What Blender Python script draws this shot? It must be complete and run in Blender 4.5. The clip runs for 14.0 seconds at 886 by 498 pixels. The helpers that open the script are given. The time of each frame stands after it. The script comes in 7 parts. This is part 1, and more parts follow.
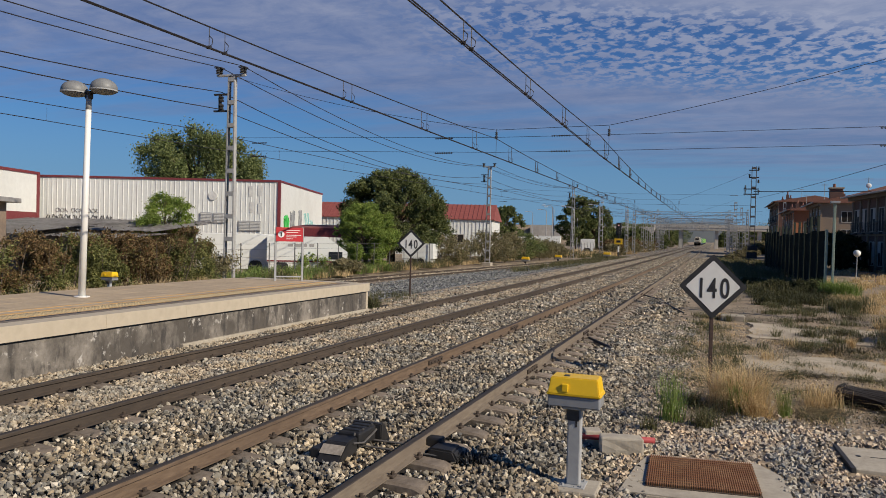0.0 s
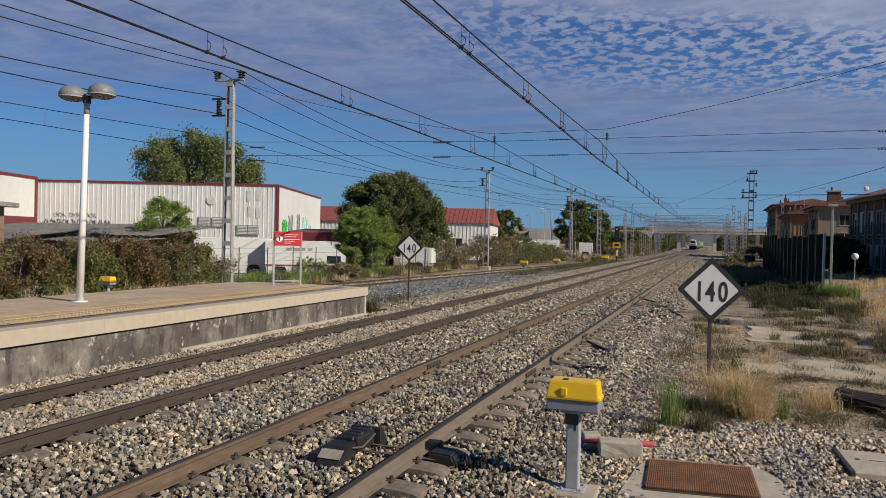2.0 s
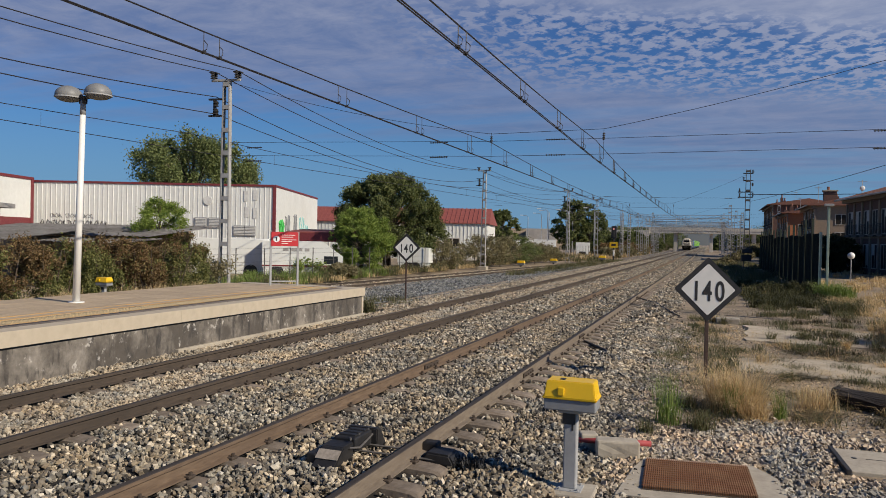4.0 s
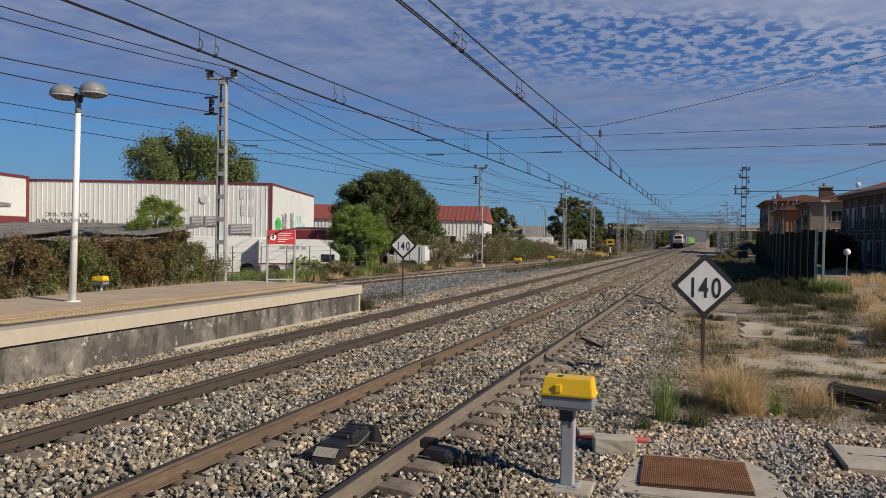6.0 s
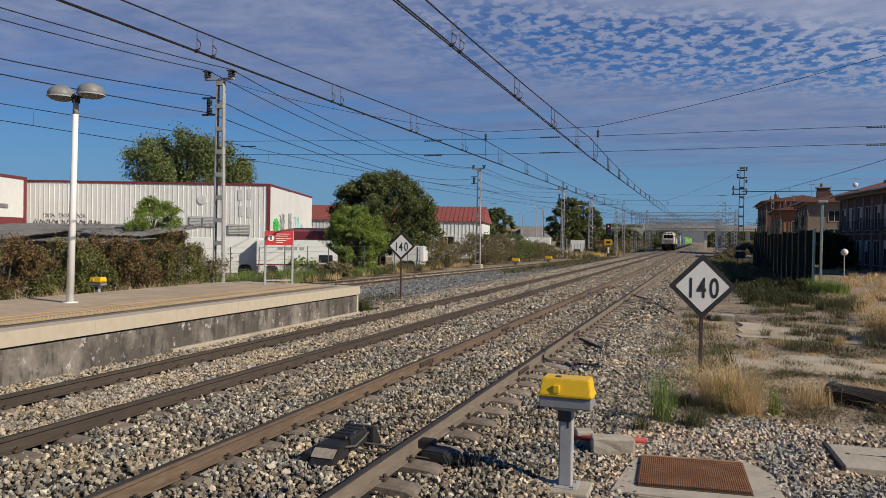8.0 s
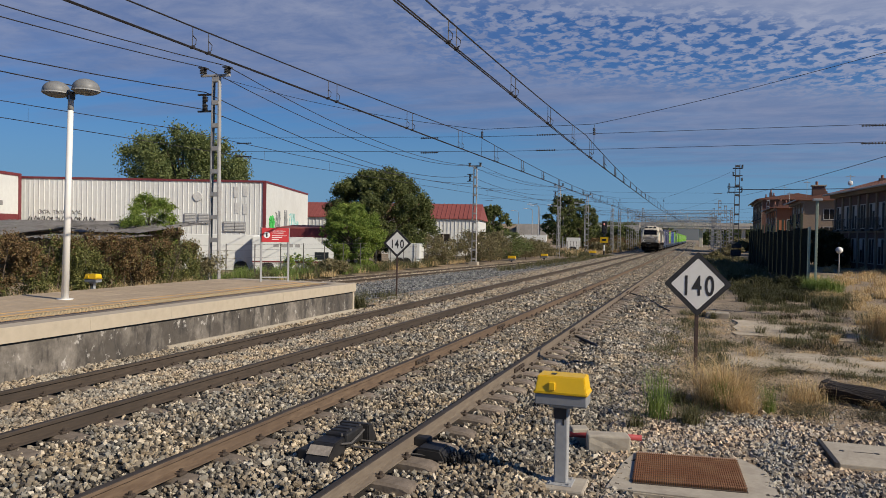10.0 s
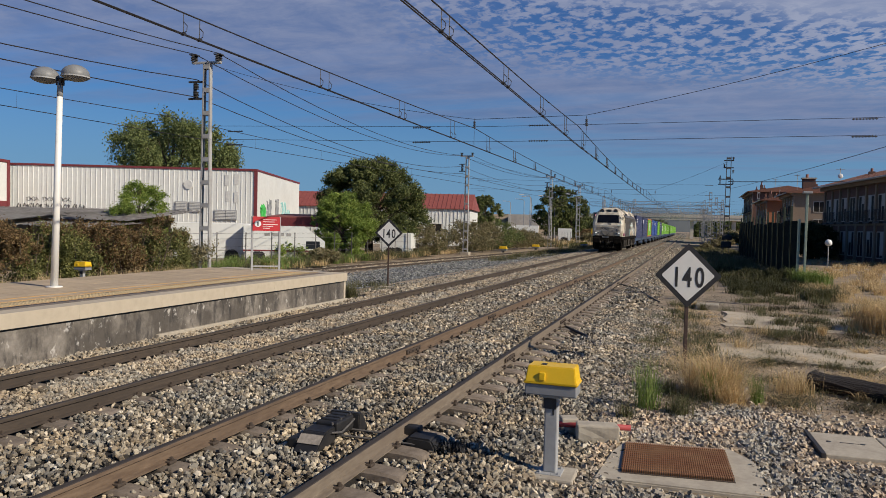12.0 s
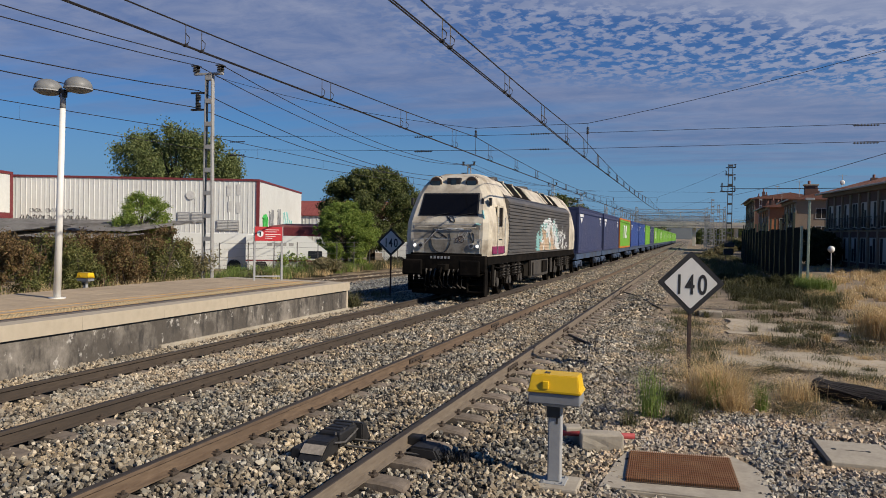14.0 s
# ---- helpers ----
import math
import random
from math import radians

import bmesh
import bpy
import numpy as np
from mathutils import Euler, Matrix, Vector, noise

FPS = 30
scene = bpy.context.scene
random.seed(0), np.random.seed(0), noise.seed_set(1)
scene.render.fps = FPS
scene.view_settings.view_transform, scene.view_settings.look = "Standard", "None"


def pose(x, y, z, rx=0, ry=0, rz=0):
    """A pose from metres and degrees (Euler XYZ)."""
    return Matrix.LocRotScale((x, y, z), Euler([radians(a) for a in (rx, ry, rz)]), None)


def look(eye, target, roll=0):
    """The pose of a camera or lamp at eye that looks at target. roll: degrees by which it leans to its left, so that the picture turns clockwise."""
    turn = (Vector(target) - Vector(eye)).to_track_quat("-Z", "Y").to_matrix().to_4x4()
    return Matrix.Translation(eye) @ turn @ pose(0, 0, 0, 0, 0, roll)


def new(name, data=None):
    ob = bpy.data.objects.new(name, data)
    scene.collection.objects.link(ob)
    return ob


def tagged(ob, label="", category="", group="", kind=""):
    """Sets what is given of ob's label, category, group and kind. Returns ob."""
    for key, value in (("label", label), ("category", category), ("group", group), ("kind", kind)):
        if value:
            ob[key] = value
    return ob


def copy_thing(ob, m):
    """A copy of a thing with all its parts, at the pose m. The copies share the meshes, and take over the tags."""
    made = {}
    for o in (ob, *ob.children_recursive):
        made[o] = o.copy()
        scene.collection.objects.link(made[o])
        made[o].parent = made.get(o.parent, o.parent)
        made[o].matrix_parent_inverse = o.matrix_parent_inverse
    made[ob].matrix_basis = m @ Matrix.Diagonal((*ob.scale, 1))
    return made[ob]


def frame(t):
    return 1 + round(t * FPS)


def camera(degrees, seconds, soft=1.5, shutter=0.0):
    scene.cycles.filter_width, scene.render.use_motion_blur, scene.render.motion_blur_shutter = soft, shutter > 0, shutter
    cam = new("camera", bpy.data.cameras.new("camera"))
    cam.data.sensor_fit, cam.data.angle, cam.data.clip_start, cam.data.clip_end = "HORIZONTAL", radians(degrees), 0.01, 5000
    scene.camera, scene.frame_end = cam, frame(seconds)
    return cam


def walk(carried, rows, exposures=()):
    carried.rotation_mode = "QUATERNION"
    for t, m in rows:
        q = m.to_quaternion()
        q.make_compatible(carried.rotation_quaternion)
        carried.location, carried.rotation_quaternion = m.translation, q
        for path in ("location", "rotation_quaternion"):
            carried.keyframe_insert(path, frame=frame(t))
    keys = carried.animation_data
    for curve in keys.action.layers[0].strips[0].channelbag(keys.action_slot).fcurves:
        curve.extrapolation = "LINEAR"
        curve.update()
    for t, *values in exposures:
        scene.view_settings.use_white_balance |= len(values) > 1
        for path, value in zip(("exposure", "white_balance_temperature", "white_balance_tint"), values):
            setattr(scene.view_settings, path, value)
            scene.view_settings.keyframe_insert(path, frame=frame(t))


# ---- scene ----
# ---------------------------------------------------------------- camera
EYE = (0.0, 0.0, 2.125)
cam = camera(62.2, 14.0, soft=0.65)


def cam_pose(yaw, pitch, roll):
    return (Matrix.Translation(EYE) @ pose(0, 0, 0, 0, 0, yaw)
            @ pose(0, 0, 0, 90 + pitch) @ pose(0, 0, 0, 0, 0, roll))


walk(cam, [(t, cam_pose(a, b, c)) for t, a, b, c in (
    (0.0, 20.51, -1.11, 1.41),
    (0.5, 20.47, -1.00, 1.30),
    (1.0, 20.44, -0.96, 1.26),
    (1.5, 20.43, -0.85, 1.25),
    (2.0, 20.39, -0.80, 1.30),
    (2.5, 20.35, -0.74, 1.28),
    (3.0, 20.27, -0.76, 1.25),
    (5.5, 20.00, -0.90, 1.06),
    (6.0, 19.91, -0.97, 1.01),
    (6.5, 19.88, -0.97, 1.02),
    (7.0, 19.87, -0.96, 1.00),
    (7.5, 19.82, -0.95, 0.95),
    (8.0, 19.76, -0.92, 0.95),
    (10.5, 19.28, -1.32, 1.17),
    (11.0, 19.04, -1.66, 1.38),
    (11.5, 18.82, -1.82, 1.64),
    (12.0, 18.77, -1.89, 1.45),
    (12.5, 18.82, -1.73, 1.35),
    (13.0, 18.86, -1.56, 1.31),
    (13.5, 18.94, -1.36, 1.07),
    (14.0, 18.96, -1.20, 1.09),
)])

# ---------------------------------------------------------------- light
SUN_EL, SUN_AZ = 33.0, 103.0      # degrees; azimuth clockwise from +Y (along the track)


def build_world():
    world = bpy.data.worlds.new("world")
    scene.world = world
    world.use_nodes = True
    nt = world.node_tree
    nt.nodes.clear()
    N, L = nt.nodes.new, nt.links.new
    out, bg = N("ShaderNodeOutputWorld"), N("ShaderNodeBackground")
    sky = N("ShaderNodeTexSky")
    sky.sky_type, sky.sun_disc = "NISHITA", False
    sky.sun_elevation, sky.sun_rotation = radians(SUN_EL), radians(SUN_AZ)
    sky.air_density, sky.dust_density, sky.ozone_density = 1.0, 0.1, 3.0
    bg.inputs["Strength"].default_value = 0.053
    # the direction is projected on a flat cloud layer overhead
    tc, sep = N("ShaderNodeTexCoord"), N("ShaderNodeSeparateXYZ")
    L(tc.outputs["Generated"], sep.inputs[0])

    def m(op, a, b=None, clamp=False):
        n = N("ShaderNodeMath")
        n.operation, n.use_clamp = op, clamp
        for s, v in ((0, a), (1, b)):
            if v is None:
                continue
            if isinstance(v, (int, float)):
                n.inputs[s].default_value = v
            else:
                L(v, n.inputs[s])
        return n.outputs[0]

    zc = m("MAXIMUM", m("ADD", sep.outputs[2], 0.06), 0.02)
    u, v = m("DIVIDE", sep.outputs[0], zc), m("DIVIDE", sep.outputs[1], zc)
    comb = N("ShaderNodeCombineXYZ")
    L(u, comb.inputs[0]), L(v, comb.inputs[1])

    def noise_tex(scale, detail, rough, rot, sx, sy, dist=0.0):
        mp, nz = N("ShaderNodeMapping"), N("ShaderNodeTexNoise")
        mp.inputs["Rotation"].default_value = (0, 0, radians(rot))
        mp.inputs["Scale"].default_value = (sx, sy, 1)
        L(comb.outputs[0], mp.inputs[0]), L(mp.outputs[0], nz.inputs["Vector"])
        nz.inputs["Scale"].default_value, nz.inputs["Detail"].default_value = scale, detail
        nz.inputs["Roughness"].default_value, nz.inputs["Distortion"].default_value = rough, dist
        return nz.outputs["Fac"]

    def ramp(fac, lo, hi):
        r = N("ShaderNodeMapRange")
        r.interpolation_type = "SMOOTHSTEP"
        L(fac, r.inputs["Value"])
        r.inputs["From Min"].default_value, r.inputs["From Max"].default_value = lo, hi
        return r.outputs[0]

    # plan coordinates: s runs away from the eye, u across; the layer thins out far away and breaks into cells in one belt
    warp = m("MULTIPLY", m("SUBTRACT", noise_tex(0.9, 3, 0.6, 10, 1, 1), 0.5), 1.6)
    s = m("ADD", m("SUBTRACT", v, m("MULTIPLY", u, 0.42)), m("MULTIPLY", warp, 0.45))
    streak = ramp(noise_tex(1.1, 5, 0.6, 22, 0.35, 1.7), 0.28, 0.72)
    soft = ramp(noise_tex(4.5, 5, 0.65, 20, 0.8, 1.0, 0.4), 0.25, 0.75)
    cells = ramp(noise_tex(17.0, 3, 0.58, 24, 1.0, 0.85, 0.25), 0.42, 0.58)
    reach = m("SUBTRACT", s, m("MULTIPLY", m("MINIMUM", u, 0.0), 0.62))
    thin = m("SUBTRACT", 1.0, ramp(m("ADD", reach, m("MULTIPLY", m("SUBTRACT", streak, 0.5), 2.2)), 4.3, 7.4))
    belt = m("MULTIPLY", m("MULTIPLY", ramp(s, 2.65, 3.05), m("SUBTRACT", 1.0, ramp(s, 3.55, 4.25))), ramp(m("ADD", u, m("MULTIPLY", warp, 0.4)), -1.5, -0.5))
    whole = m("ADD", 0.62, m("ADD", m("MULTIPLY", streak, 0.16), m("MULTIPLY", soft, 0.22)))
    layer = m("ADD", m("MULTIPLY", whole, m("SUBTRACT", 1.0, belt)), m("MULTIPLY", belt, m("ADD", 0.08, m("MULTIPLY", cells, 0.80))))
    over = ramp(m("ADD", s, m("MULTIPLY", m("SUBTRACT", soft, 0.5), 0.5)), 1.5, 2.5)
    cover = m("MULTIPLY", m("MULTIPLY", layer, thin, True), over)
    cover = m("MULTIPLY", cover, ramp(sep.outputs[2], 0.0, 0.06))
    mix = N("ShaderNodeMix")
    mix.data_type = "RGBA"
    L(cover, mix.inputs["Factor"])
    tint = N("ShaderNodeMix")
    tint.data_type, tint.blend_type = "RGBA", "MULTIPLY"
    tint.inputs["Factor"].default_value = 1.0
    tint.inputs["B"].default_value = (0.36, 0.80, 1.38, 1)
    L(sky.outputs[0], tint.inputs["A"])
    # paler air towards the horizon
    air = N("ShaderNodeMix")
    air.data_type = "RGBA"
    L(m("MULTIPLY", m("SUBTRACT", 1.0, ramp(sep.outputs[2], 0.0, 0.25)), 0.88), air.inputs["Factor"])
    L(tint.outputs["Result"], air.inputs["A"])
    air.inputs["B"].default_value = (3.0, 5.7, 9.0, 1)
    L(air.outputs["Result"], mix.inputs["A"])
    lit = m("MULTIPLY", m("SUBTRACT", 1.0, ramp(s, 2.6, 4.4)), m("ADD", m("MULTIPLY", ramp(u, -1.6, 1.3), 0.75), m("MULTIPLY", soft, 0.25)))
    hue = N("ShaderNodeMix")
    hue.data_type = "RGBA"
    L(lit, hue.inputs["Factor"])
    grey = N("ShaderNodeMix")
    grey.data_type = "RGBA"
    L(m("ADD", m("MULTIPLY", streak, 0.65), m("MULTIPLY", soft, 0.35)), grey.inputs["Factor"])
    grey.inputs["A"].default_value, grey.inputs["B"].default_value = (2.3, 3.2, 6.0, 1), (4.9, 5.6, 8.2, 1)
    L(grey.outputs["Result"], hue.inputs["A"])
    hue.inputs["B"].default_value = (7.6, 8.2, 10.4, 1)
    L(hue.outputs["Result"], mix.inputs["B"])
    L(mix.outputs["Result"], bg.inputs["Color"])
    L(bg.outputs[0], out.inputs[0])


def build_sun():
    data = bpy.data.lights.new("sun", "SUN")
    data.energy, data.angle, data.color = 5.0, radians(0.53), (1.0, 0.90, 0.76)
    ob = new("sun", data)
    a, e = radians(SUN_AZ), radians(SUN_EL)
    way = Vector((math.sin(a) * math.cos(e), math.cos(a) * math.cos(e), math.sin(e)))
    ob.matrix_world = look(way * 50, (0, 0, 0))


build_world()
build_sun()
scene.view_settings.exposure = 0.0


# ---------------------------------------------------------------- materials
def pbr(name, c1, c2, scale=6.0, rough=0.8, metal=0.0, bump=0.15, c3=None, scale2=0.7, amount=0.5,
        stretch=(1, 1, 1), island=0.0, rand=0.0, spec=0.5, dist=0.02):
    """Two colours mixed by fine grain, a third in large uneven patches, and a little relief."""
    ma = bpy.data.materials.new(name)
    ma.use_nodes = True
    nt = ma.node_tree
    N, L = nt.nodes.new, nt.links.new
    b = nt.nodes["Principled BSDF"]
    b.inputs["Metallic"].default_value = metal
    b.inputs["Specular IOR Level"].default_value = spec
    tc, mp = N("ShaderNodeTexCoord"), N("ShaderNodeMapping")
    mp.inputs["Scale"].default_value = stretch
    L(tc.outputs["Object"], mp.inputs[0])
    fine, big = N("ShaderNodeTexNoise"), N("ShaderNodeTexNoise")
    for n, s, d in ((fine, scale, 6), (big, scale2, 4)):
        n.inputs["Scale"].default_value, n.inputs["Detail"].default_value = s, d
        n.inputs["Roughness"].default_value = 0.62
        L(mp.outputs[0], n.inputs["Vector"])

    def mixc(fac, a, bb):
        x = N("ShaderNodeMix")
        x.data_type = "RGBA"
        L(fac, x.inputs["Factor"])
        for k, v in (("A", a), ("B", bb)):
            if isinstance(v, tuple):
                x.inputs[k].default_value = (*v, 1)
            else:
                L(v, x.inputs[k])
        return x.outputs["Result"]

    def rng(fac, lo, hi, a=0.0, z=1.0):
        r = N("ShaderNodeMapRange")
        L(fac, r.inputs["Value"])
        for k, v in (("From Min", lo), ("From Max", hi), ("To Min", a), ("To Max", z)):
            r.inputs[k].default_value = v
        return r.outputs[0]

    col = mixc(rng(fine.outputs["Fac"], 0.32, 0.68), c1, c2)
    if c3:
        col = mixc(rng(big.outputs["Fac"], 0.45, 0.68, 0, amount), col, c3)
    if island or rand:
        hs = N("ShaderNodeHueSaturation")
        src = N("ShaderNodeNewGeometry").outputs["Random Per Island"] if island else N("ShaderNodeObjectInfo").outputs["Random"]
        k = island or rand
        L(rng(src, 0, 1, 1 - k, 1 + k), hs.inputs["Value"])
        L(col, hs.inputs["Color"])
        col = hs.outputs["Color"]
    L(col, b.inputs["Base Color"])
    L(rng(fine.outputs["Fac"], 0.3, 0.7, max(0.03, rough - 0.1), min(1, rough + 0.1)), b.inputs["Roughness"])
    if bump:
        bp = N("ShaderNodeBump")
        bp.inputs["Strength"].default_value, bp.inputs["Distance"].default_value = bump, dist
        L(fine.outputs["Fac"], bp.inputs["Height"])
        L(bp.outputs[0], b.inputs["Normal"])
    return ma


def stone_mat(name, cols, joined=True, scale=24.0, bump=1.0, warm=1.07):
    """Ballast: loose stones by island, or a cell pattern with relief on the bed beneath and far away."""
    ma = bpy.data.materials.new(name)
    ma.use_nodes = True
    nt = ma.node_tree
    N, L = nt.nodes.new, nt.links.new
    b = nt.nodes["Principled BSDF"]
    b.inputs["Roughness"].default_value = 0.88
    tc = N("ShaderNodeTexCoord")
    ra = N("ShaderNodeValToRGB")
    ra.color_ramp.interpolation = "LINEAR"
    els = ra.color_ramp.elements
    for i, c in enumerate(cols):
        e = els[i] if i < 2 else els.new(1.0)
        e.color = (*c, 1)
    for i in range(len(cols)):
        els[i].position = i / (len(cols) - 1)
    fine = N("ShaderNodeTexNoise")
    fine.inputs["Scale"].default_value, fine.inputs["Detail"].default_value = 60, 4
    L(tc.outputs["Object"], fine.inputs["Vector"])
    bp = N("ShaderNodeBump")
    if joined:
        L(N("ShaderNodeNewGeometry").outputs["Random Per Island"], ra.inputs[0])
        bp.inputs["Strength"].default_value, bp.inputs["Distance"].default_value = 0.3, 0.01
        L(fine.outputs["Fac"], bp.inputs["Height"])
    else:
        vo = N("ShaderNodeTexVoronoi")
        vo.inputs["Scale"].default_value = scale
        L(tc.outputs["Object"], vo.inputs["Vector"])
        sep = N("ShaderNodeSeparateColor")
        L(vo.outputs["Color"], sep.inputs[0])
        L(sep.outputs[0], ra.inputs[0])
        bp.inputs["Strength"].default_value, bp.inputs["Distance"].default_value = bump, 0.04
        bp.invert = True
        L(vo.outputs["Distance"], bp.inputs["Height"])
    big = N("ShaderNodeTexNoise")
    big.inputs["Scale"].default_value, big.inputs["Detail"].default_value = 0.8, 4
    L(tc.outputs["Object"], big.inputs["Vector"])
    mr = N("ShaderNodeMapRange")
    mr.inputs["From Min"].default_value, mr.inputs["From Max"].default_value = 0.3, 0.7
    mr.inputs["To Min"].default_value, mr.inputs["To Max"].default_value = 0.8, 1.15
    L(big.outputs["Fac"], mr.inputs["Value"])
    hs = N("ShaderNodeHueSaturation")
    L(mr.outputs[0], hs.inputs["Value"])
    L(ra.outputs[0], hs.inputs["Color"])
    # cool granite and rust-warmed stretches alternate
    wide, wr, tone, mul = N("ShaderNodeTexNoise"), N("ShaderNodeMapRange"), N("ShaderNodeMix"), N("ShaderNodeMix")
    wide.inputs["Scale"].default_value, wide.inputs["Detail"].default_value = 1.6, 5
    L(tc.outputs["Object"], wide.inputs["Vector"])
    wr.inputs["From Min"].default_value, wr.inputs["From Max"].default_value = 0.38, 0.62
    L(wide.outputs["Fac"], wr.inputs["Value"])
    tone.data_type = mul.data_type = "RGBA"
    mul.blend_type = "MULTIPLY"
    mul.inputs["Factor"].default_value = 1.0
    tone.inputs["A"].default_value, tone.inputs["B"].default_value = (0.90, 0.95, 0.97, 1), (warm, 1.0, 0.86, 1)
    L(wr.outputs[0], tone.inputs["Factor"])
    L(hs.outputs[0], mul.inputs["A"]), L(tone.outputs["Result"], mul.inputs["B"])
    L(mul.outputs["Result"], b.inputs["Base Color"])
    L(bp.outputs[0], b.inputs["Normal"])
    return ma


def glass_mat(name, tint=(0.02, 0.025, 0.03), rough=0.06, spec=0.7):
    ma = bpy.data.materials.new(name)
    ma.use_nodes = True
    b = ma.node_tree.nodes["Principled BSDF"]
    b.inputs["Base Color"].default_value = (*tint, 1)
    b.inputs["Roughness"].default_value = rough
    b.inputs["Specular IOR Level"].default_value = spec
    return ma


def leaf_mat(name, c1, c2, c3=None, rough=0.55):
    """Leaves coloured one by one, with some light coming through."""
    ma = bpy.data.materials.new(name)
    ma.use_nodes = True
    nt = ma.node_tree
    N, L = nt.nodes.new, nt.links.new
    b = nt.nodes["Principled BSDF"]
    b.inputs["Roughness"].default_value = rough
    b.inputs["Specular IOR Level"].default_value = 0.3
    ra = N("ShaderNodeValToRGB")
    ra.color_ramp.elements[0].color, ra.color_ramp.elements[1].color = (*c1, 1), (*c2, 1)
    if c3:
        e = ra.color_ramp.elements.new(0.8)
        e.color = (*c3, 1)
    L(N("ShaderNodeNewGeometry").outputs["Random Per Island"], ra.inputs[0])
    tr, mx = N("ShaderNodeBsdfTranslucent"), N("ShaderNodeMixShader")
    mx.inputs[0].default_value = 0.35
    L(ra.outputs[0], b.inputs["Base Color"]), L(ra.outputs[0], tr.inputs["Color"])
    L(b.outputs[0], mx.inputs[1]), L(tr.outputs[0], mx.inputs[2])
    L(mx.outputs[0], nt.nodes["Material Output"].inputs[0])
    return ma


def wall_mat():
    """Old render with black runs of damp, bare patches and white bloom."""
    ma = pbr("stained_platform_wall", (0.29, 0.255, 0.21), (0.17, 0.15, 0.125), 7, 0.93, bump=0.7, dist=0.03)
    nt = ma.node_tree
    N, L = nt.nodes.new, nt.links.new
    b = nt.nodes["Principled BSDF"]
    base = b.inputs["Base Color"].links[0].from_socket
    tc = N("ShaderNodeTexCoord")

    def patch(col, scale, lo, hi, stretch, colour, amount):
        mp, nz, r, x = N("ShaderNodeMapping"), N("ShaderNodeTexNoise"), N("ShaderNodeMapRange"), N("ShaderNodeMix")
        mp.inputs["Scale"].default_value = stretch
        L(tc.outputs["Object"], mp.inputs[0]), L(mp.outputs[0], nz.inputs["Vector"])
        nz.inputs["Scale"].default_value, nz.inputs["Detail"].default_value, nz.inputs["Roughness"].default_value = scale, 8, 0.68
        L(nz.outputs["Fac"], r.inputs["Value"])
        for k, v in (("From Min", lo), ("From Max", hi), ("To Max", amount)):
            r.inputs[k].default_value = v
        x.data_type = "RGBA"
        L(r.outputs[0], x.inputs["Factor"]), L(col, x.inputs["A"])
        x.inputs["B"].default_value = (*colour, 1)
        return x.outputs["Result"]
    col = patch(base, 1.1, 0.38, 0.56, (1, 1, 0.7), (0.075, 0.064, 0.052), 0.92)
    col = patch(col, 3.2, 0.52, 0.60, (1, 1.2, 0.35), (0.045, 0.04, 0.036), 0.8)
    col = patch(col, 4.5, 0.60, 0.66, (1, 1, 0.8), (0.55, 0.51, 0.45), 0.75)
    L(col, b.inputs["Base Color"])
    return ma


M = {}
M["faded_patch"] = pbr("painted_over_patch", (0.64, 0.63, 0.58), (0.50, 0.49, 0.46), 3, 0.7, 0, 0.02)
M["soil"] = pbr("dry_soil", (0.40, 0.305, 0.20), (0.20, 0.15, 0.095), 11, 0.95, bump=0.9, c3=(0.10, 0.082, 0.048), scale2=0.55, amount=0.85, dist=0.05)
M["cracked"] = pbr("worn_concrete_slab", (0.52, 0.44, 0.32), (0.43, 0.36, 0.26), 7, 0.92, bump=0.4, c3=(0.24, 0.19, 0.12), scale2=1.1, amount=0.7)
STONES = [(0.022, 0.019, 0.016), (0.09, 0.078, 0.064), (0.24, 0.195, 0.14), (0.15, 0.137, 0.122), (0.33, 0.265, 0.185), (0.24, 0.222, 0.19), (0.42, 0.36, 0.27), (0.66, 0.58, 0.47)]
M["stones"] = stone_mat("ballast_stone", STONES)
# stone colours darkened by the shade that loose stones cast on each other
M["bed"] = stone_mat("ballast_bed", [tuple(0.78 * k for k in c) for c in STONES], False, 20)
WARM = [(0.11, 0.09, 0.068), (0.25, 0.205, 0.155), (0.36, 0.295, 0.22), (0.30, 0.265, 0.215), (0.44, 0.37, 0.28), (0.50, 0.44, 0.355)]
M["stones_warm"] = stone_mat("rust_dusted_ballast_stone", WARM)
M["gravel"] = stone_mat("pale_gravel", [(0.07, 0.06, 0.05), (0.26, 0.225, 0.185), (0.43, 0.355, 0.265), (0.33, 0.305, 0.27), (0.50, 0.415, 0.31), (0.62, 0.55, 0.44)], warm=1.12)
# near-black: the shade in the gaps between ballast stones, put into the colour
M["gap_shade"] = pbr("ballast_gap_shade", (0.026, 0.021, 0.016), (0.014, 0.0115, 0.009), 30, 0.95, bump=0.6)
GREYS = [(0.04, 0.04, 0.043), (0.11, 0.109, 0.114), (0.17, 0.168, 0.172), (0.24, 0.235, 0.232), (0.36, 0.35, 0.335)]
M["stones_grey"] = stone_mat("fresh_grey_ballast_stone", GREYS, True, warm=1.0)
M["bed_grey"] = stone_mat("fresh_grey_ballast", GREYS, False, 17)
M["rail"] = pbr("rusted_rail_side", (0.12, 0.08, 0.052), (0.20, 0.14, 0.09), 30, 0.8, 0.2, 0.2, (0.10, 0.07, 0.05), 1.5, 0.6, stretch=(1, 0.15, 1))
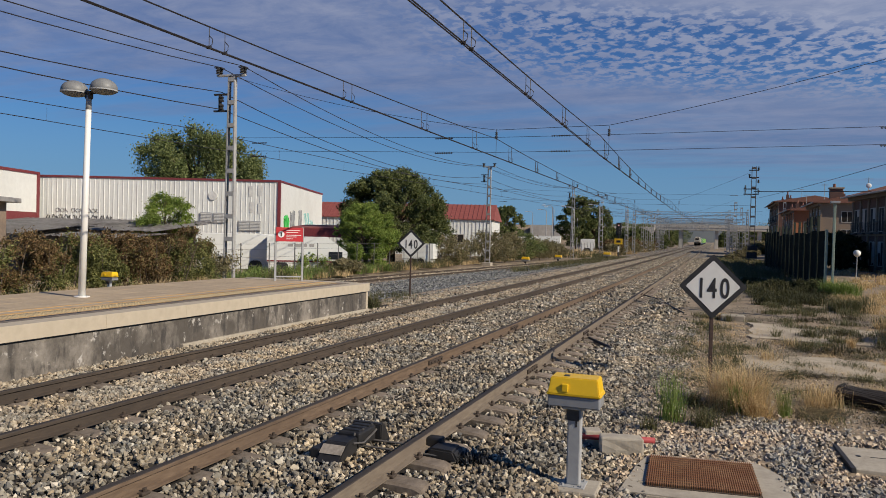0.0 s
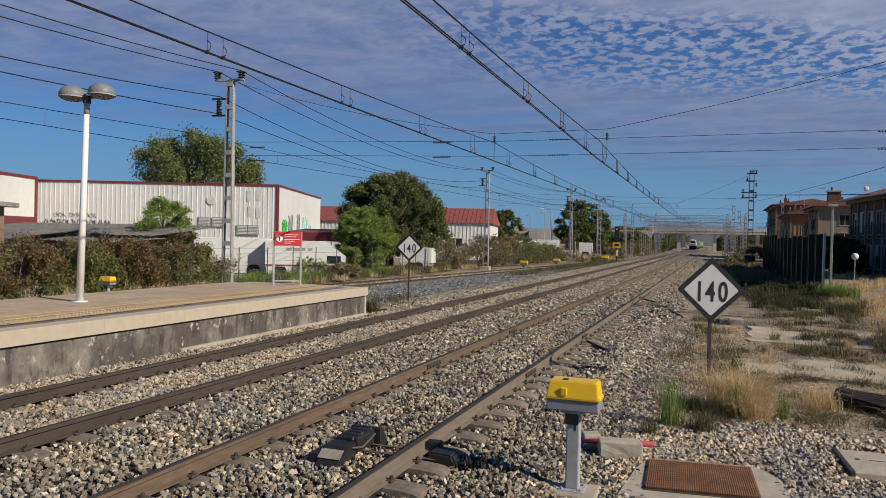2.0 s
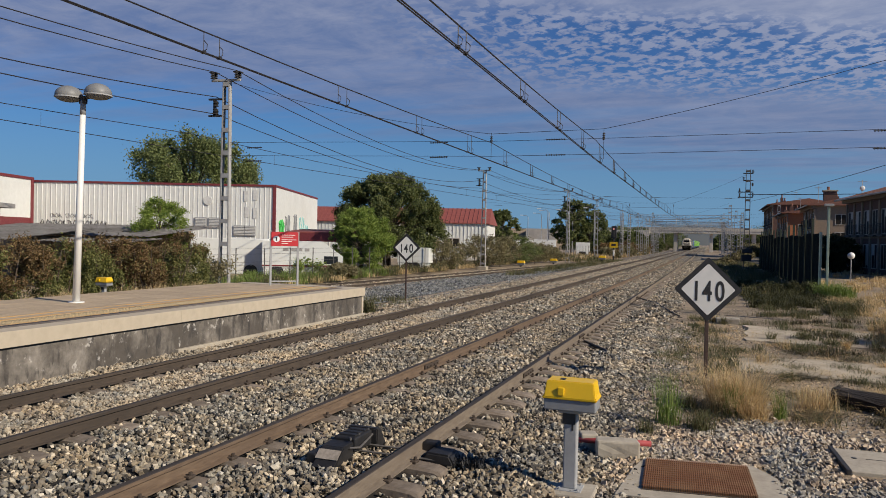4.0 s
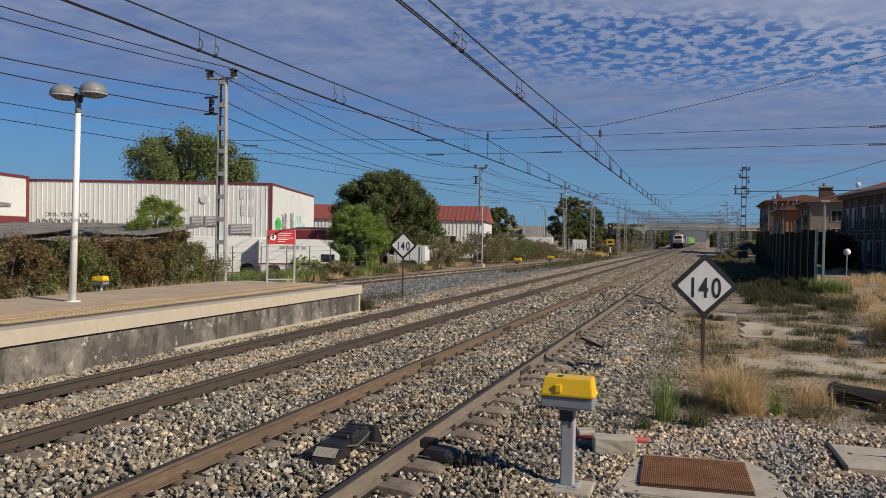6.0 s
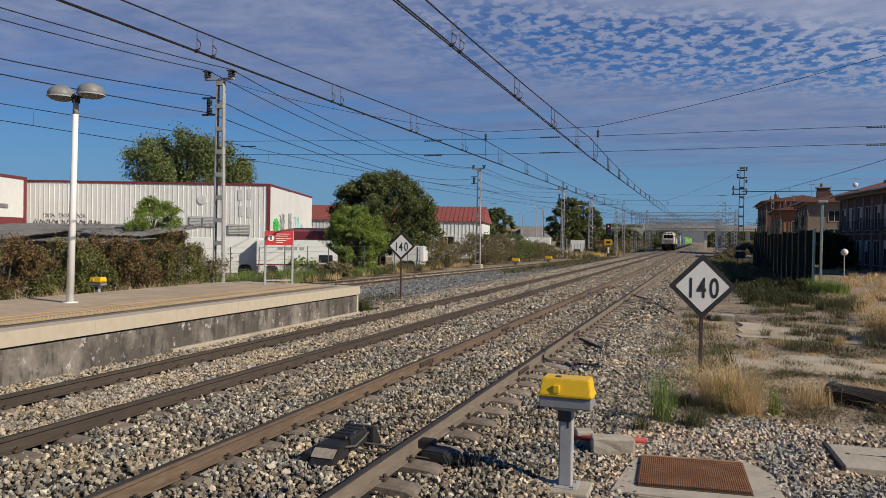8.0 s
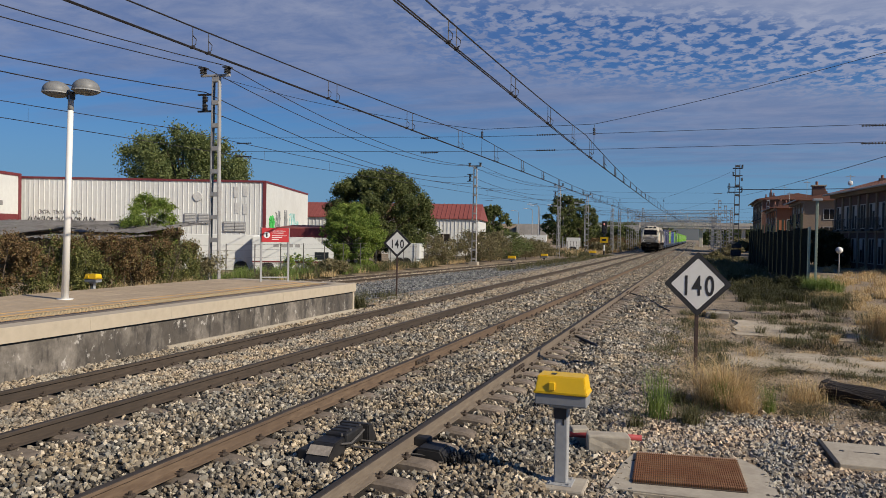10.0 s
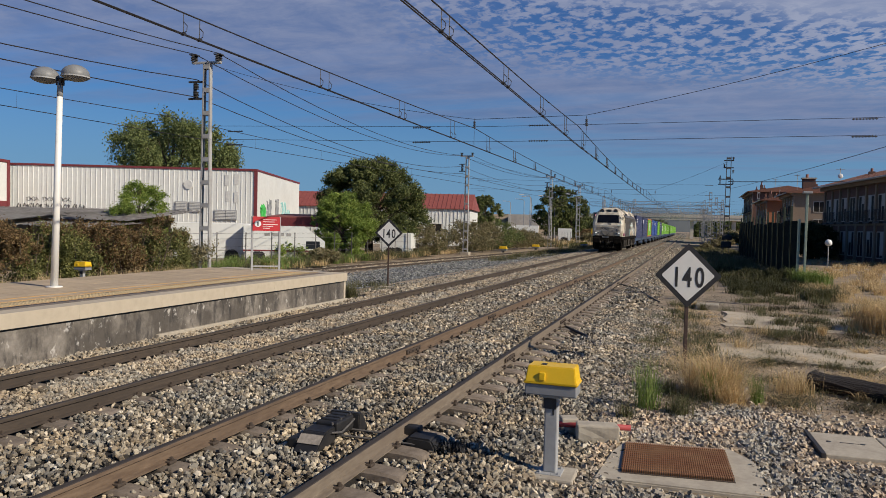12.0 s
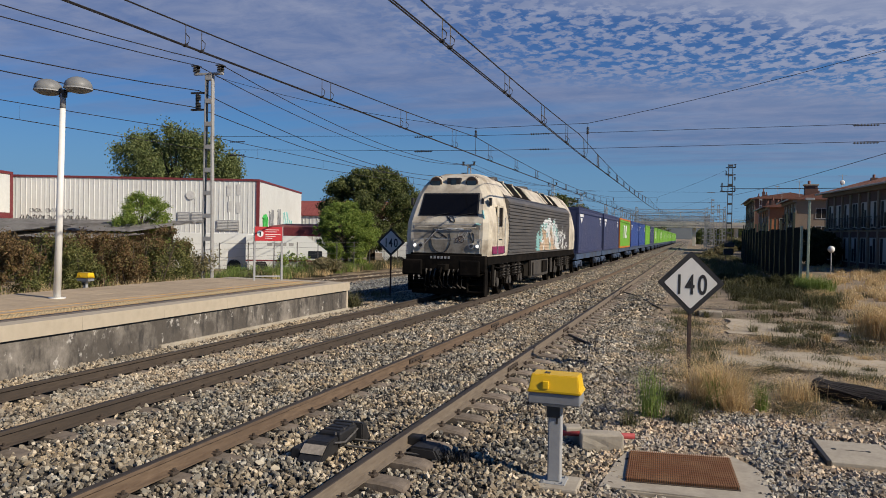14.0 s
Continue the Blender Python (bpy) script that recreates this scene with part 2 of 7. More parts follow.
M["rail_tan"] = pbr("dusty_tan_rail_side", (0.14, 0.108, 0.078), (0.22, 0.178, 0.13), 30, 0.8, 0.1, 0.2, (0.15, 0.115, 0.085), 1.5, 0.6, stretch=(1, 0.15, 1))
M["rail_dark"] = pbr("dark_rusted_rail_side", (0.046, 0.034, 0.024), (0.082, 0.060, 0.042), 30, 0.85, 0.0, 0.2, (0.025, 0.019, 0.014), 1.5, 0.6, stretch=(1, 0.15, 1))
M["railtop"] = pbr("polished_rail_head", (0.04, 0.033, 0.028), (0.068, 0.056, 0.047), 20, 0.7, 0.0, 0.05, stretch=(1, 0.05, 1), spec=0.2)
M["sleeper"] = pbr("weathered_concrete_sleeper", (0.25, 0.20, 0.15), (0.165, 0.13, 0.098), 14, 0.92, bump=0.5, c3=(0.085, 0.065, 0.045), scale2=3, amount=0.6, rand=0.25)
M["clip"] = pbr("rusted_clip", (0.06, 0.045, 0.035), (0.10, 0.075, 0.055), 40, 0.8, 0.4)
M["conc"] = pbr("pale_concrete", (0.44, 0.385, 0.295), (0.36, 0.315, 0.245), 14, 0.9, bump=0.3, c3=(0.25, 0.21, 0.16), scale2=2.2, amount=0.55)
M["dusty_stripe"] = pbr("dusty_worn_paint", (0.36, 0.31, 0.25), (0.24, 0.205, 0.165), 22, 0.9, bump=0.1, c3=(0.10, 0.088, 0.07), scale2=5, amount=0.7)
M["coping"] = pbr("cream_concrete_coping", (0.49, 0.415, 0.305), (0.42, 0.355, 0.26), 5, 0.85, bump=0.08, c3=(0.45, 0.38, 0.28), scale2=1.5, amount=0.35)
M["wallconc"] = wall_mat()
M["paving"] = pbr("platform_paving", (0.47, 0.36, 0.23), (0.39, 0.30, 0.195), 10, 0.9, bump=0.1, c3=(0.29, 0.23, 0.165), scale2=0.8, amount=0.6, rand=0.10)
M["line_paint"] = pbr("worn_orange_line_paint", (0.56, 0.33, 0.11), (0.46, 0.29, 0.12), 16, 0.85, bump=0.1, c3=(0.40, 0.30, 0.19), scale2=2.5, amount=0.7)
M["tactile"] = pbr("faded_yellow_tactile_paving", (0.52, 0.385, 0.19), (0.42, 0.32, 0.18), 18, 0.85, bump=0.2, c3=(0.34, 0.28, 0.20), scale2=2.0, amount=0.7)
M["white_pole"] = pbr("white_paint", (0.80, 0.78, 0.72), (0.74, 0.72, 0.66), 6, 0.4, bump=0.03, c3=(0.62, 0.58, 0.5), scale2=2, amount=0.3)
M["galv"] = pbr("galvanised_steel", (0.36, 0.36, 0.35), (0.30, 0.30, 0.295), 12, 0.75, 0.0, 0.05, (0.27, 0.27, 0.26), 2, 0.4)
M["mast"] = pbr("weathered_mast_steel", (0.40, 0.39, 0.365), (0.33, 0.32, 0.30), 10, 0.7, 0.0, 0.08, (0.22, 0.19, 0.16), 1.3, 0.5)
M["mast_dark"] = pbr("dark_painted_mast_steel", (0.07, 0.065, 0.06), (0.11, 0.10, 0.09), 10, 0.7, 0.0, 0.08)
M["lampglass"] = pbr("lamp_head_plastic", (0.17, 0.17, 0.165), (0.22, 0.22, 0.21), 6, 0.55, 0.0, 0.02)
M["dark"] = pbr("dark_metal", (0.035, 0.033, 0.032), (0.06, 0.056, 0.052), 15, 0.6, 0.3, 0.1)
M["wire"] = pbr("overhead_wire", (0.035, 0.033, 0.035), (0.055, 0.05, 0.05), 20, 0.55, 0.5, 0)
M["black"] = pbr("black_rubberised_steel", (0.009, 0.009, 0.01), (0.018, 0.017, 0.017), 14, 0.6, 0.0, 0.1, (0.035, 0.031, 0.026), 3, 0.35)
M["yellow"] = pbr("yellow_plastic", (0.80, 0.50, 0.012), (0.74, 0.45, 0.010), 7, 0.38, 0, 0.03, (0.6, 0.38, 0.03), 3, 0.25)
M["greybox"] = pbr("grey_plastic", (0.25, 0.255, 0.26), (0.21, 0.215, 0.22), 8, 0.5, 0, 0.03)
M["signwhite"] = pbr("sign_white", (0.72, 0.70, 0.64), (0.66, 0.64, 0.59), 5, 0.5, 0, 0.02, (0.55, 0.52, 0.45), 1.5, 0.25)
M["signblack"] = pbr("sign_black", (0.018, 0.017, 0.017), (0.03, 0.028, 0.027), 10, 0.5, 0, 0.03)
M["rustpost"] = pbr("brown_steel_post", (0.10, 0.06, 0.045), (0.06, 0.04, 0.032), 25, 0.7, 0.3, 0.15)
M["red"] = pbr("red_paint", (0.50, 0.025, 0.03), (0.44, 0.02, 0.025), 6, 0.5, 0, 0.03, (0.36, 0.03, 0.03), 1.5, 0.3)
M["maroon"] = pbr("maroon_trim", (0.19, 0.032, 0.036), (0.14, 0.025, 0.028), 6, 0.6, 0, 0.05)
M["grate"] = pbr("rusted_grating", (0.27, 0.125, 0.055), (0.17, 0.075, 0.035), 22, 0.9, 0.2, 0.3, (0.33, 0.20, 0.10), 3, 0.5)
M["cladding"] = pbr("white_corrugated_cladding", (0.70, 0.70, 0.65), (0.64, 0.64, 0.59), 2.5, 0.6, 0, 0.04, (0.54, 0.53, 0.48), 0.25, 0.45)
M["roofmetal"] = pbr("grey_sheet_roof", (0.38, 0.36, 0.33), (0.29, 0.275, 0.26), 3, 0.8, 0.1, 0.2, (0.15, 0.13, 0.11), 0.6, 0.6)
M["redroof"] = pbr("red_metal_roof", (0.27, 0.075, 0.06), (0.215, 0.058, 0.048), 3, 0.75, 0, 0.05, (0.25, 0.07, 0.06), 0.3, 0.4)
M["brick"] = pbr("brick_facade", (0.15, 0.08, 0.06), (0.11, 0.06, 0.045), 9, 0.9, 0, 0.2, (0.20, 0.10, 0.07), 0.4, 0.4)
M["stucco"] = pbr("ochre_render", (0.30, 0.225, 0.16), (0.25, 0.185, 0.13), 6, 0.9, 0, 0.1, (0.26, 0.19, 0.13), 0.4, 0.4)
M["orange"] = pbr("orange_render", (0.50, 0.19, 0.085), (0.44, 0.165, 0.075), 6, 0.9, 0, 0.1)
M["tileroof"] = pbr("clay_tile_roof", (0.30, 0.13, 0.085), (0.19, 0.085, 0.058), 14, 0.9, 0, 0.4, (0.22, 0.13, 0.09), 0.6, 0.5)
M["glass"] = glass_mat("dark_window_glass")
M["cab_glass"] = glass_mat("tinted_cab_glass", (0.006, 0.006, 0.007), 0.10, 0.28)
M["pane_dim"] = pbr("dark_shuttered_pane", (0.02, 0.017, 0.014), (0.035, 0.03, 0.025), 4, 0.6, 0, 0.0, spec=0.12)
M["frame"] = pbr("pale_window_frame", (0.50, 0.46, 0.40), (0.42, 0.385, 0.335), 8, 0.6, 0, 0.02)
M["fence"] = pbr("dark_green_fence_panel", (0.009, 0.014, 0.010), (0.006, 0.009, 0.007), 5, 0.95, 0.0, 0.1, (0.022, 0.026, 0.02), 0.8, 0.4, spec=0.15)
M["fence_upright"] = pbr("dull_grey_green_upright", (0.075, 0.085, 0.06), (0.05, 0.058, 0.042), 8, 0.9, 0.0, 0.05, spec=0.15)
M["fencepost"] = pbr("pale_green_post", (0.28, 0.34, 0.27), (0.22, 0.27, 0.21), 8, 0.6, 0.1, 0.05)
M["bark"] = pbr("bark", (0.14, 0.10, 0.07), (0.08, 0.06, 0.04), 12, 0.95, 0, 0.8, stretch=(1, 1, 0.3))
M["leaf"] = leaf_mat("tree_leaf", (0.035, 0.055, 0.016), (0.23, 0.25, 0.082))
M["leaf_dark"] = leaf_mat("dark_shrub_leaf", (0.026, 0.030, 0.010), (0.10, 0.095, 0.034))
M["leaf_pale"] = leaf_mat("pale_tree_leaf", (0.085, 0.115, 0.035), (0.26, 0.29, 0.105))
M["leaf_bright"] = leaf_mat("bright_bush_leaf", (0.11, 0.18, 0.026), (0.34, 0.41, 0.09))
M["leaf_hedge"] = leaf_mat("hedge_leaf", (0.08, 0.06, 0.025), (0.31, 0.245, 0.10), (0.24, 0.145, 0.065))
M["leaf_olive"] = leaf_mat("scrub_leaf", (0.11, 0.115, 0.045), (0.25, 0.23, 0.10), (0.31, 0.25, 0.14))
M["straw"] = leaf_mat("dry_straw", (0.44, 0.30, 0.14), (0.80, 0.62, 0.34))
M["litter"] = leaf_mat("dark_dead_litter", (0.06, 0.045, 0.025), (0.30, 0.21, 0.11), (0.10, 0.095, 0.045))
M["grass"] = leaf_mat("green_grass", (0.13, 0.20, 0.04), (0.27, 0.33, 0.09))
M["weed"] = leaf_mat("dull_weed", (0.09, 0.085, 0.04), (0.30, 0.22, 0.12), (0.15, 0.15, 0.06))
M["loco_white"] = pbr("grimy_white_loco_paint", (0.68, 0.61, 0.48), (0.55, 0.485, 0.37), 5, 0.5, 0, 0.05, (0.26, 0.205, 0.14), 1.6, 0.85)
M["loco_grey"] = pbr("dark_grey_loco_paint", (0.075, 0.07, 0.066), (0.11, 0.103, 0.095), 5, 0.55, 0.1, 0.05, (0.15, 0.13, 0.11), 0.8, 0.5)
M["bogie"] = pbr("near_black_gear_and_void", (0.004, 0.0035, 0.003), (0.009, 0.0075, 0.006), 10, 0.95, 0.0, 0.3, (0.026, 0.02, 0.015), 2, 0.5, spec=0.08)
M["nose_grime"] = pbr("soot_stained_white_paint", (0.40, 0.355, 0.28), (0.22, 0.19, 0.145), 4, 0.6, 0, 0.08, (0.09, 0.075, 0.055), 2.2, 0.8)
M["purple"] = pbr("magenta_stripe", (0.24, 0.03, 0.10), (0.20, 0.025, 0.08), 8, 0.5)
M["cont_navy"] = pbr("navy_container_paint", (0.045, 0.055, 0.125), (0.036, 0.045, 0.10), 4, 0.5, 0, 0.04, (0.07, 0.07, 0.11), 0.6, 0.4)
M["cont_green"] = pbr("lime_container_paint", (0.16, 0.36, 0.035), (0.13, 0.31, 0.03), 4, 0.5, 0, 0.04, (0.20, 0.42, 0.06), 0.6, 0.3)
M["cont_blue"] = pbr("blue_container_paint", (0.03, 0.07, 0.25), (0.025, 0.055, 0.20), 4, 0.5, 0, 0.04)
M["cont_orange"] = pbr("orange_container_paint", (0.55, 0.17, 0.03), (0.48, 0.14, 0.025), 4, 0.5, 0, 0.04)
M["decal"] = pbr("white_decal", (0.75, 0.75, 0.73), (0.68, 0.68, 0.66), 8, 0.5, 0, 0.0)
M["teal"] = pbr("teal_spray_paint", (0.16, 0.42, 0.41), (0.36, 0.56, 0.52), 3, 0.6, 0, 0)
M["peach"] = pbr("peach_spray_paint", (0.55, 0.33, 0.18), (0.62, 0.50, 0.36), 3, 0.6, 0, 0)
M["spray_green"] = pbr("green_spray_paint", (0.05, 0.42, 0.08), (0.04, 0.33, 0.06), 3, 0.6, 0, 0)
M["redpipe"] = pbr("faded_red_pipe", (0.36, 0.05, 0.05), (0.28, 0.045, 0.045), 10, 0.6, 0, 0.1)
M["log"] = pbr("charred_timber", (0.009, 0.007, 0.005), (0.035, 0.025, 0.018), 26, 0.92, 0, 1.0, stretch=(0.15, 1, 1), dist=0.05)
M["bridge"] = pbr("bridge_concrete", (0.62, 0.56, 0.47), (0.52, 0.47, 0.39), 1.5, 0.9, 0, 0.1, (0.28, 0.25, 0.21), 0.2, 0.4)


def lamp_mat(name="lit_headlight", colour=(1.0, 0.95, 0.82)):
    ma = bpy.data.materials.new(name)
    ma.use_nodes = True
    b = ma.node_tree.nodes["Principled BSDF"]
    b.inputs["Base Color"].default_value = (0.9, 0.88, 0.8, 1)
    b.inputs["Emission Color"].default_value = (*colour, 1)
    b.inputs["Emission Strength"].default_value = 0.8
    return ma


M["headlight"] = lamp_mat()
M["red_lens"] = lamp_mat("lit_red_lens", (1.0, 0.05, 0.03))


# ---------------------------------------------------------------- mesh tools
def box(bm, x0, x1, y0, y1, z0, z1, bev=0.0):
    m = Matrix.Translation(((x0 + x1) / 2, (y0 + y1) / 2, (z0 + z1) / 2)) @ Matrix.Diagonal((abs(x1 - x0), abs(y1 - y0), abs(z1 - z0), 1))
    vs = bmesh.ops.create_cube(bm, size=1, matrix=m)["verts"]
    if bev:
        es = list({e for v in vs for e in v.link_edges})
        bmesh.ops.bevel(bm, geom=es, offset=bev, segments=2, profile=0.5, affect="EDGES")
    return bm


def cyl(bm, p0, p1, r0, r1=None, n=12, caps=True):
    p0, p1 = Vector(p0), Vector(p1)
    d = p1 - p0
    q = d.to_track_quat("Z", "Y").to_matrix().to_4x4()
    bmesh.ops.create_cone(bm, cap_ends=caps, segments=n, radius1=r0, radius2=r0 if r1 is None else r1, depth=d.length,
                          matrix=Matrix.Translation((p0 + p1) / 2) @ q)
    return bm


def ball(bm, c, rx, ry=None, rz=None, u=14, v=9):
    m = Matrix.Translation(c) @ Matrix.Diagonal((rx, ry or rx, rz or rx, 1))
    bmesh.ops.create_uvsphere(bm, u_segments=u, v_segments=v, radius=1, matrix=m)
    return bm


def prism(bm, pts, at, lo, hi):
    """A closed outline extruded along x, y or z (the outline is given in the two other axes, in order)."""
    def put(p, h):
        return {"x": (h, p[0], p[1]), "y": (p[0], h, p[1]), "z": (p[0], p[1], h)}[at]
    a, b = [bm.verts.new(put(p, lo)) for p in pts], [bm.verts.new(put(p, hi)) for p in pts]
    fs = [bm.faces.new(a), bm.faces.new(b)]
    for i in range(len(pts)):
        j = (i + 1) % len(pts)
        fs.append(bm.faces.new((a[i], a[j], b[j], b[i])))
    bmesh.ops.recalc_face_normals(bm, faces=fs)
    return bm


def sweep(bm, pts, r, n=6):
    """A round bar along a run of points."""
    pts = [Vector(p) for p in pts]
    rings = []
    for i, p in enumerate(pts):
        d = (pts[min(i + 1, len(pts) - 1)] - pts[max(i - 1, 0)]).normalized()
        s = d.cross(Vector((0, 0, 1)))
        s = s.normalized() if s.length > 1e-4 else Vector((1, 0, 0))
        t = s.cross(d)
        rings.append([bm.verts.new(p + (s * math.cos(k * math.tau / n) + t * math.sin(k * math.tau / n)) * r) for k in range(n)])
    for a, b in zip(rings, rings[1:]):
        for k in range(n):
            bm.faces.new((a[k], a[(k + 1) % n], b[(k + 1) % n], b[k]))
    bm.faces.new(rings[0][::-1]), bm.faces.new(rings[-1])
    return bm


def mesh_from(bm, name, mats, smooth=False):
    me = bpy.data.meshes.new(name)
    bmesh.ops.recalc_face_normals(bm, faces=bm.faces[:])
    bm.to_mesh(me)
    bm.free()
    for ma in mats if isinstance(mats, (list, tuple)) else [mats]:
        me.materials.append(ma)
    if smooth:
        me.shade_smooth()
    return me


def part(name, bm, material, parent, label="", smooth=False):
    ob = new(name, mesh_from(bm, name, material, smooth))
    ob.parent = parent
    return tagged(ob, label)


def solo(name, bm, material, label, category, group="", kind="", smooth=False):
    return tagged(new(name, mesh_from(bm, name, material, smooth)), label, category, group, kind)


def thing(name, m, label, category, group="", kind=""):
    ob = new(name)
    ob.empty_display_size = 0.2
    ob.matrix_world = m
    return tagged(ob, label, category, group, kind)


def bmn():
    return bmesh.new()


def raw_mesh(name, verts, faces, material, smooth=False):
    """A large mesh straight from arrays; all faces have the same number of corners."""
    verts, faces = np.asarray(verts, np.float32), np.asarray(faces, np.int32)
    me = bpy.data.meshes.new(name)
    k = faces.shape[1]
    me.vertices.add(len(verts)), me.loops.add(faces.size), me.polygons.add(len(faces))
    me.vertices.foreach_set("co", verts.ravel())
    me.loops.foreach_set("vertex_index", faces.ravel())
    me.polygons.foreach_set("loop_start", np.arange(0, faces.size, k, dtype=np.int32))
    me.update(calc_edges=True)
    me.materials.append(material)
    if smooth:
        me.shade_smooth()
    else:
        me.shade_flat()
    return me


def turns(rng, n):
    """n random rotation matrices."""
    q = rng.normal(size=(n, 4))
    q /= np.linalg.norm(q, axis=1)[:, None]
    w, x, y, z = q.T
    return np.stack([1 - 2 * (y * y + z * z), 2 * (x * y - z * w), 2 * (x * z + y * w),
                     2 * (x * y + z * w), 1 - 2 * (x * x + z * z), 2 * (y * z - x * w),
                     2 * (x * z - y * w), 2 * (y * z + x * w), 1 - 2 * (x * x + y * y)], 1).reshape(n, 3, 3)


def pebbles(name, xyz, size, material, seed, fine=False):
    """Angular stones: blocks, or twenty-sided lumps where they lie close by, knocked out of shape."""
    rng = np.random.default_rng(seed)
    n = len(xyz)
    if fine:
        g = (1 + 5 ** 0.5) / 2
        body = np.array([(-1, g, 0), (1, g, 0), (-1, -g, 0), (1, -g, 0), (0, -1, g), (0, 1, g), (0, -1, -g), (0, 1, -g), (g, 0, -1), (g, 0, 1), (-g, 0, -1), (-g, 0, 1)]) * 0.62
        f = np.array([(0, 11, 5), (0, 5, 1), (0, 1, 7), (0, 7, 10), (0, 10, 11), (1, 5, 9), (5, 11, 4), (11, 10, 2), (10, 7, 6), (7, 1, 8),
                      (3, 9, 4), (3, 4, 2), (3, 2, 6), (3, 6, 8), (3, 8, 9), (4, 9, 5), (2, 4, 11), (6, 2, 10), (8, 6, 7), (9, 8, 1)])
        lo, hi = -0.60, 0.42
    else:
        body = np.array([(x, y, z) for z in (-1, 1) for y in (-1, 1) for x in (-1, 1)], float)
        f = np.array([(0, 2, 3, 1), (4, 5, 7, 6), (0, 1, 5, 4), (2, 6, 7, 3), (0, 4, 6, 2), (1, 3, 7, 5)])
        lo, hi = -0.55, 0.25
    k = len(body)
    v = body[None] * (1 + rng.uniform(lo, hi, (n, k, 3)))
    v *= (size * rng.uniform(0.5, 1.4, n))[:, None, None] * rng.uniform(0.65, 1.25, (n, 1, 3)) * 0.5
    v = np.einsum("nij,nkj->nki", turns(rng, n), v) + xyz[:, None, :]
    faces = (f[None] + k * np.arange(n)[:, None, None]).reshape(-1, f.shape[1])
    return raw_mesh(name, v.reshape(-1, 3), faces, material)


def leaves(name, at, size, material, seed, flat=0.0, slim=0.5):
    """Leaves of four corners with a fold, scattered at the given places."""
    rng = np.random.default_rng(seed)
    n = len(at)
    leaf = np.array([(0, -1, 0), (slim, 0, 0.25), (0, 1, 0), (-slim, 0, 0.25)], float)
    v = leaf[None] * (size * rng.uniform(0.6, 1.4, n))[:, None, None]
    v = np.einsum("nij,nkj->nki", turns(rng, n), v) + at[:, None, :]
    faces = np.arange(4 * n).reshape(n, 4)
    return raw_mesh(name, v.reshape(-1, 3), faces, material)


def blades(name, base, height, width, material, seed, lean=0.35):
    """Grass: each blade a bent strip of three corners twice over."""
    rng = np.random.default_rng(seed)
    n = len(base)
    a = rng.uniform(0, math.tau, n)
    h = height * rng.uniform(0.45, 1.25, n)
    w = width * rng.uniform(0.6, 1.3, n)
    d = np.stack([np.cos(a), np.sin(a), np.zeros(n)], 1)
    s = np.stack([-np.sin(a), np.cos(a), np.zeros(n)], 1)
    k = (h * rng.uniform(0.1, 1.0, n) * lean)[:, None]
    up = np.array([0, 0, 1.0])
    mid = base + d * k * 0.4 + up * (h * 0.6)[:, None]
    tip = base + d * k * rng.uniform(0.9, 2.0, n)[:, None] + up * (h * rng.uniform(0.45, 1.0, n))[:, None]
    v = np.stack([base - s * w[:, None], base + s * w[:, None], mid + s * w[:, None] * 0.7, mid - s * w[:, None] * 0.7, tip], 1)
    q = np.array([(0, 1, 2), (0, 2, 3), (3, 2, 4)])
    faces = (q[None] + 5 * np.arange(n)[:, None, None]).reshape(-1, 3)
    return raw_mesh(name, v.reshape(-1, 3), faces, material)


# ---------------------------------------------------------------- ground and track bed
X1, X2, GAUGE = -3.75, -7.60, 0.87        # centre lines of the two main tracks, half the distance of the rails


def siding_x(y):
    """Centre line of the third track, which closes in on the main line."""
    return min(-11.7, -20.65 + (y - 41) * 0.078) if y > 30 else -21.51 + (y - 30) * 0.066


SIDING_Z = -0.72


def smooth01(t):
    t = min(1.0, max(0.0, t))
    return t * t * (3 - 2 * t)


def ground_z(x, y):
    z = -0.33
    left = smooth01((-11.2 - x) / 3.5)
    z -= left * 0.55
    z += smooth01((-23.5 - x) / 4) * 0.25
    far = math.hypot(x, y)
    if far < 120:
        z += 0.05 * noise.noise(Vector((x * 0.35, y * 0.35, 0))) * smooth01((x + 1.0) / 1.5 if x > -5 else (-14 - x) / 3)
    return z


def build_ground():
    def steps(lim):
        out, d, v = [0.0], 0.6, 0.0
        while v < lim:
            v += d
            d = d if v < 26 else d * 1.25
            out.append(v)
        return [-a for a in out[:0:-1]] + out
    xs, ys = [a - 8 for a in steps(2800)], [a + 20 for a in steps(2800)]
    verts = [(x, y, ground_z(x, y)) for y in ys for x in xs]
    nx = len(xs)
    faces = [(j * nx + i, j * nx + i + 1, (j + 1) * nx + i + 1, (j + 1) * nx + i) for j in range(len(ys) - 1) for i in range(nx - 1)]
    ob = new("ground", raw_mesh("ground", verts, faces, M["soil"], True))
    tagged(ob, "dry stony soil with worn earth patches", "ground", kind="structure")


def strip(name, cross, ys, material, label):
    """A bed of ballast: one cross-section per y, given by a function."""
    rows = [cross(y) for y in ys]
    n = len(rows[0])
    verts = [(x + (bend(y) if name == "ballast_bed" else 0), y, z) for y, row in zip(ys, rows) for x, z in row]
    faces = [(j * n + i, j * n + i + 1, (j + 1) * n + i + 1, (j + 1) * n + i) for j in range(len(ys) - 1) for i in range(n - 1)]
    return tagged(new(name, raw_mesh(name, verts, faces, material, True)), label, "ballast", kind="structure")


def bend(y):
    """Sideways drift of the line, which curves very gently to the left far off."""
    d = max(0.0, y - 30.0)
    return -2.5e-5 * d * d if d < 120 else -0.36 - 0.006 * (d - 120)


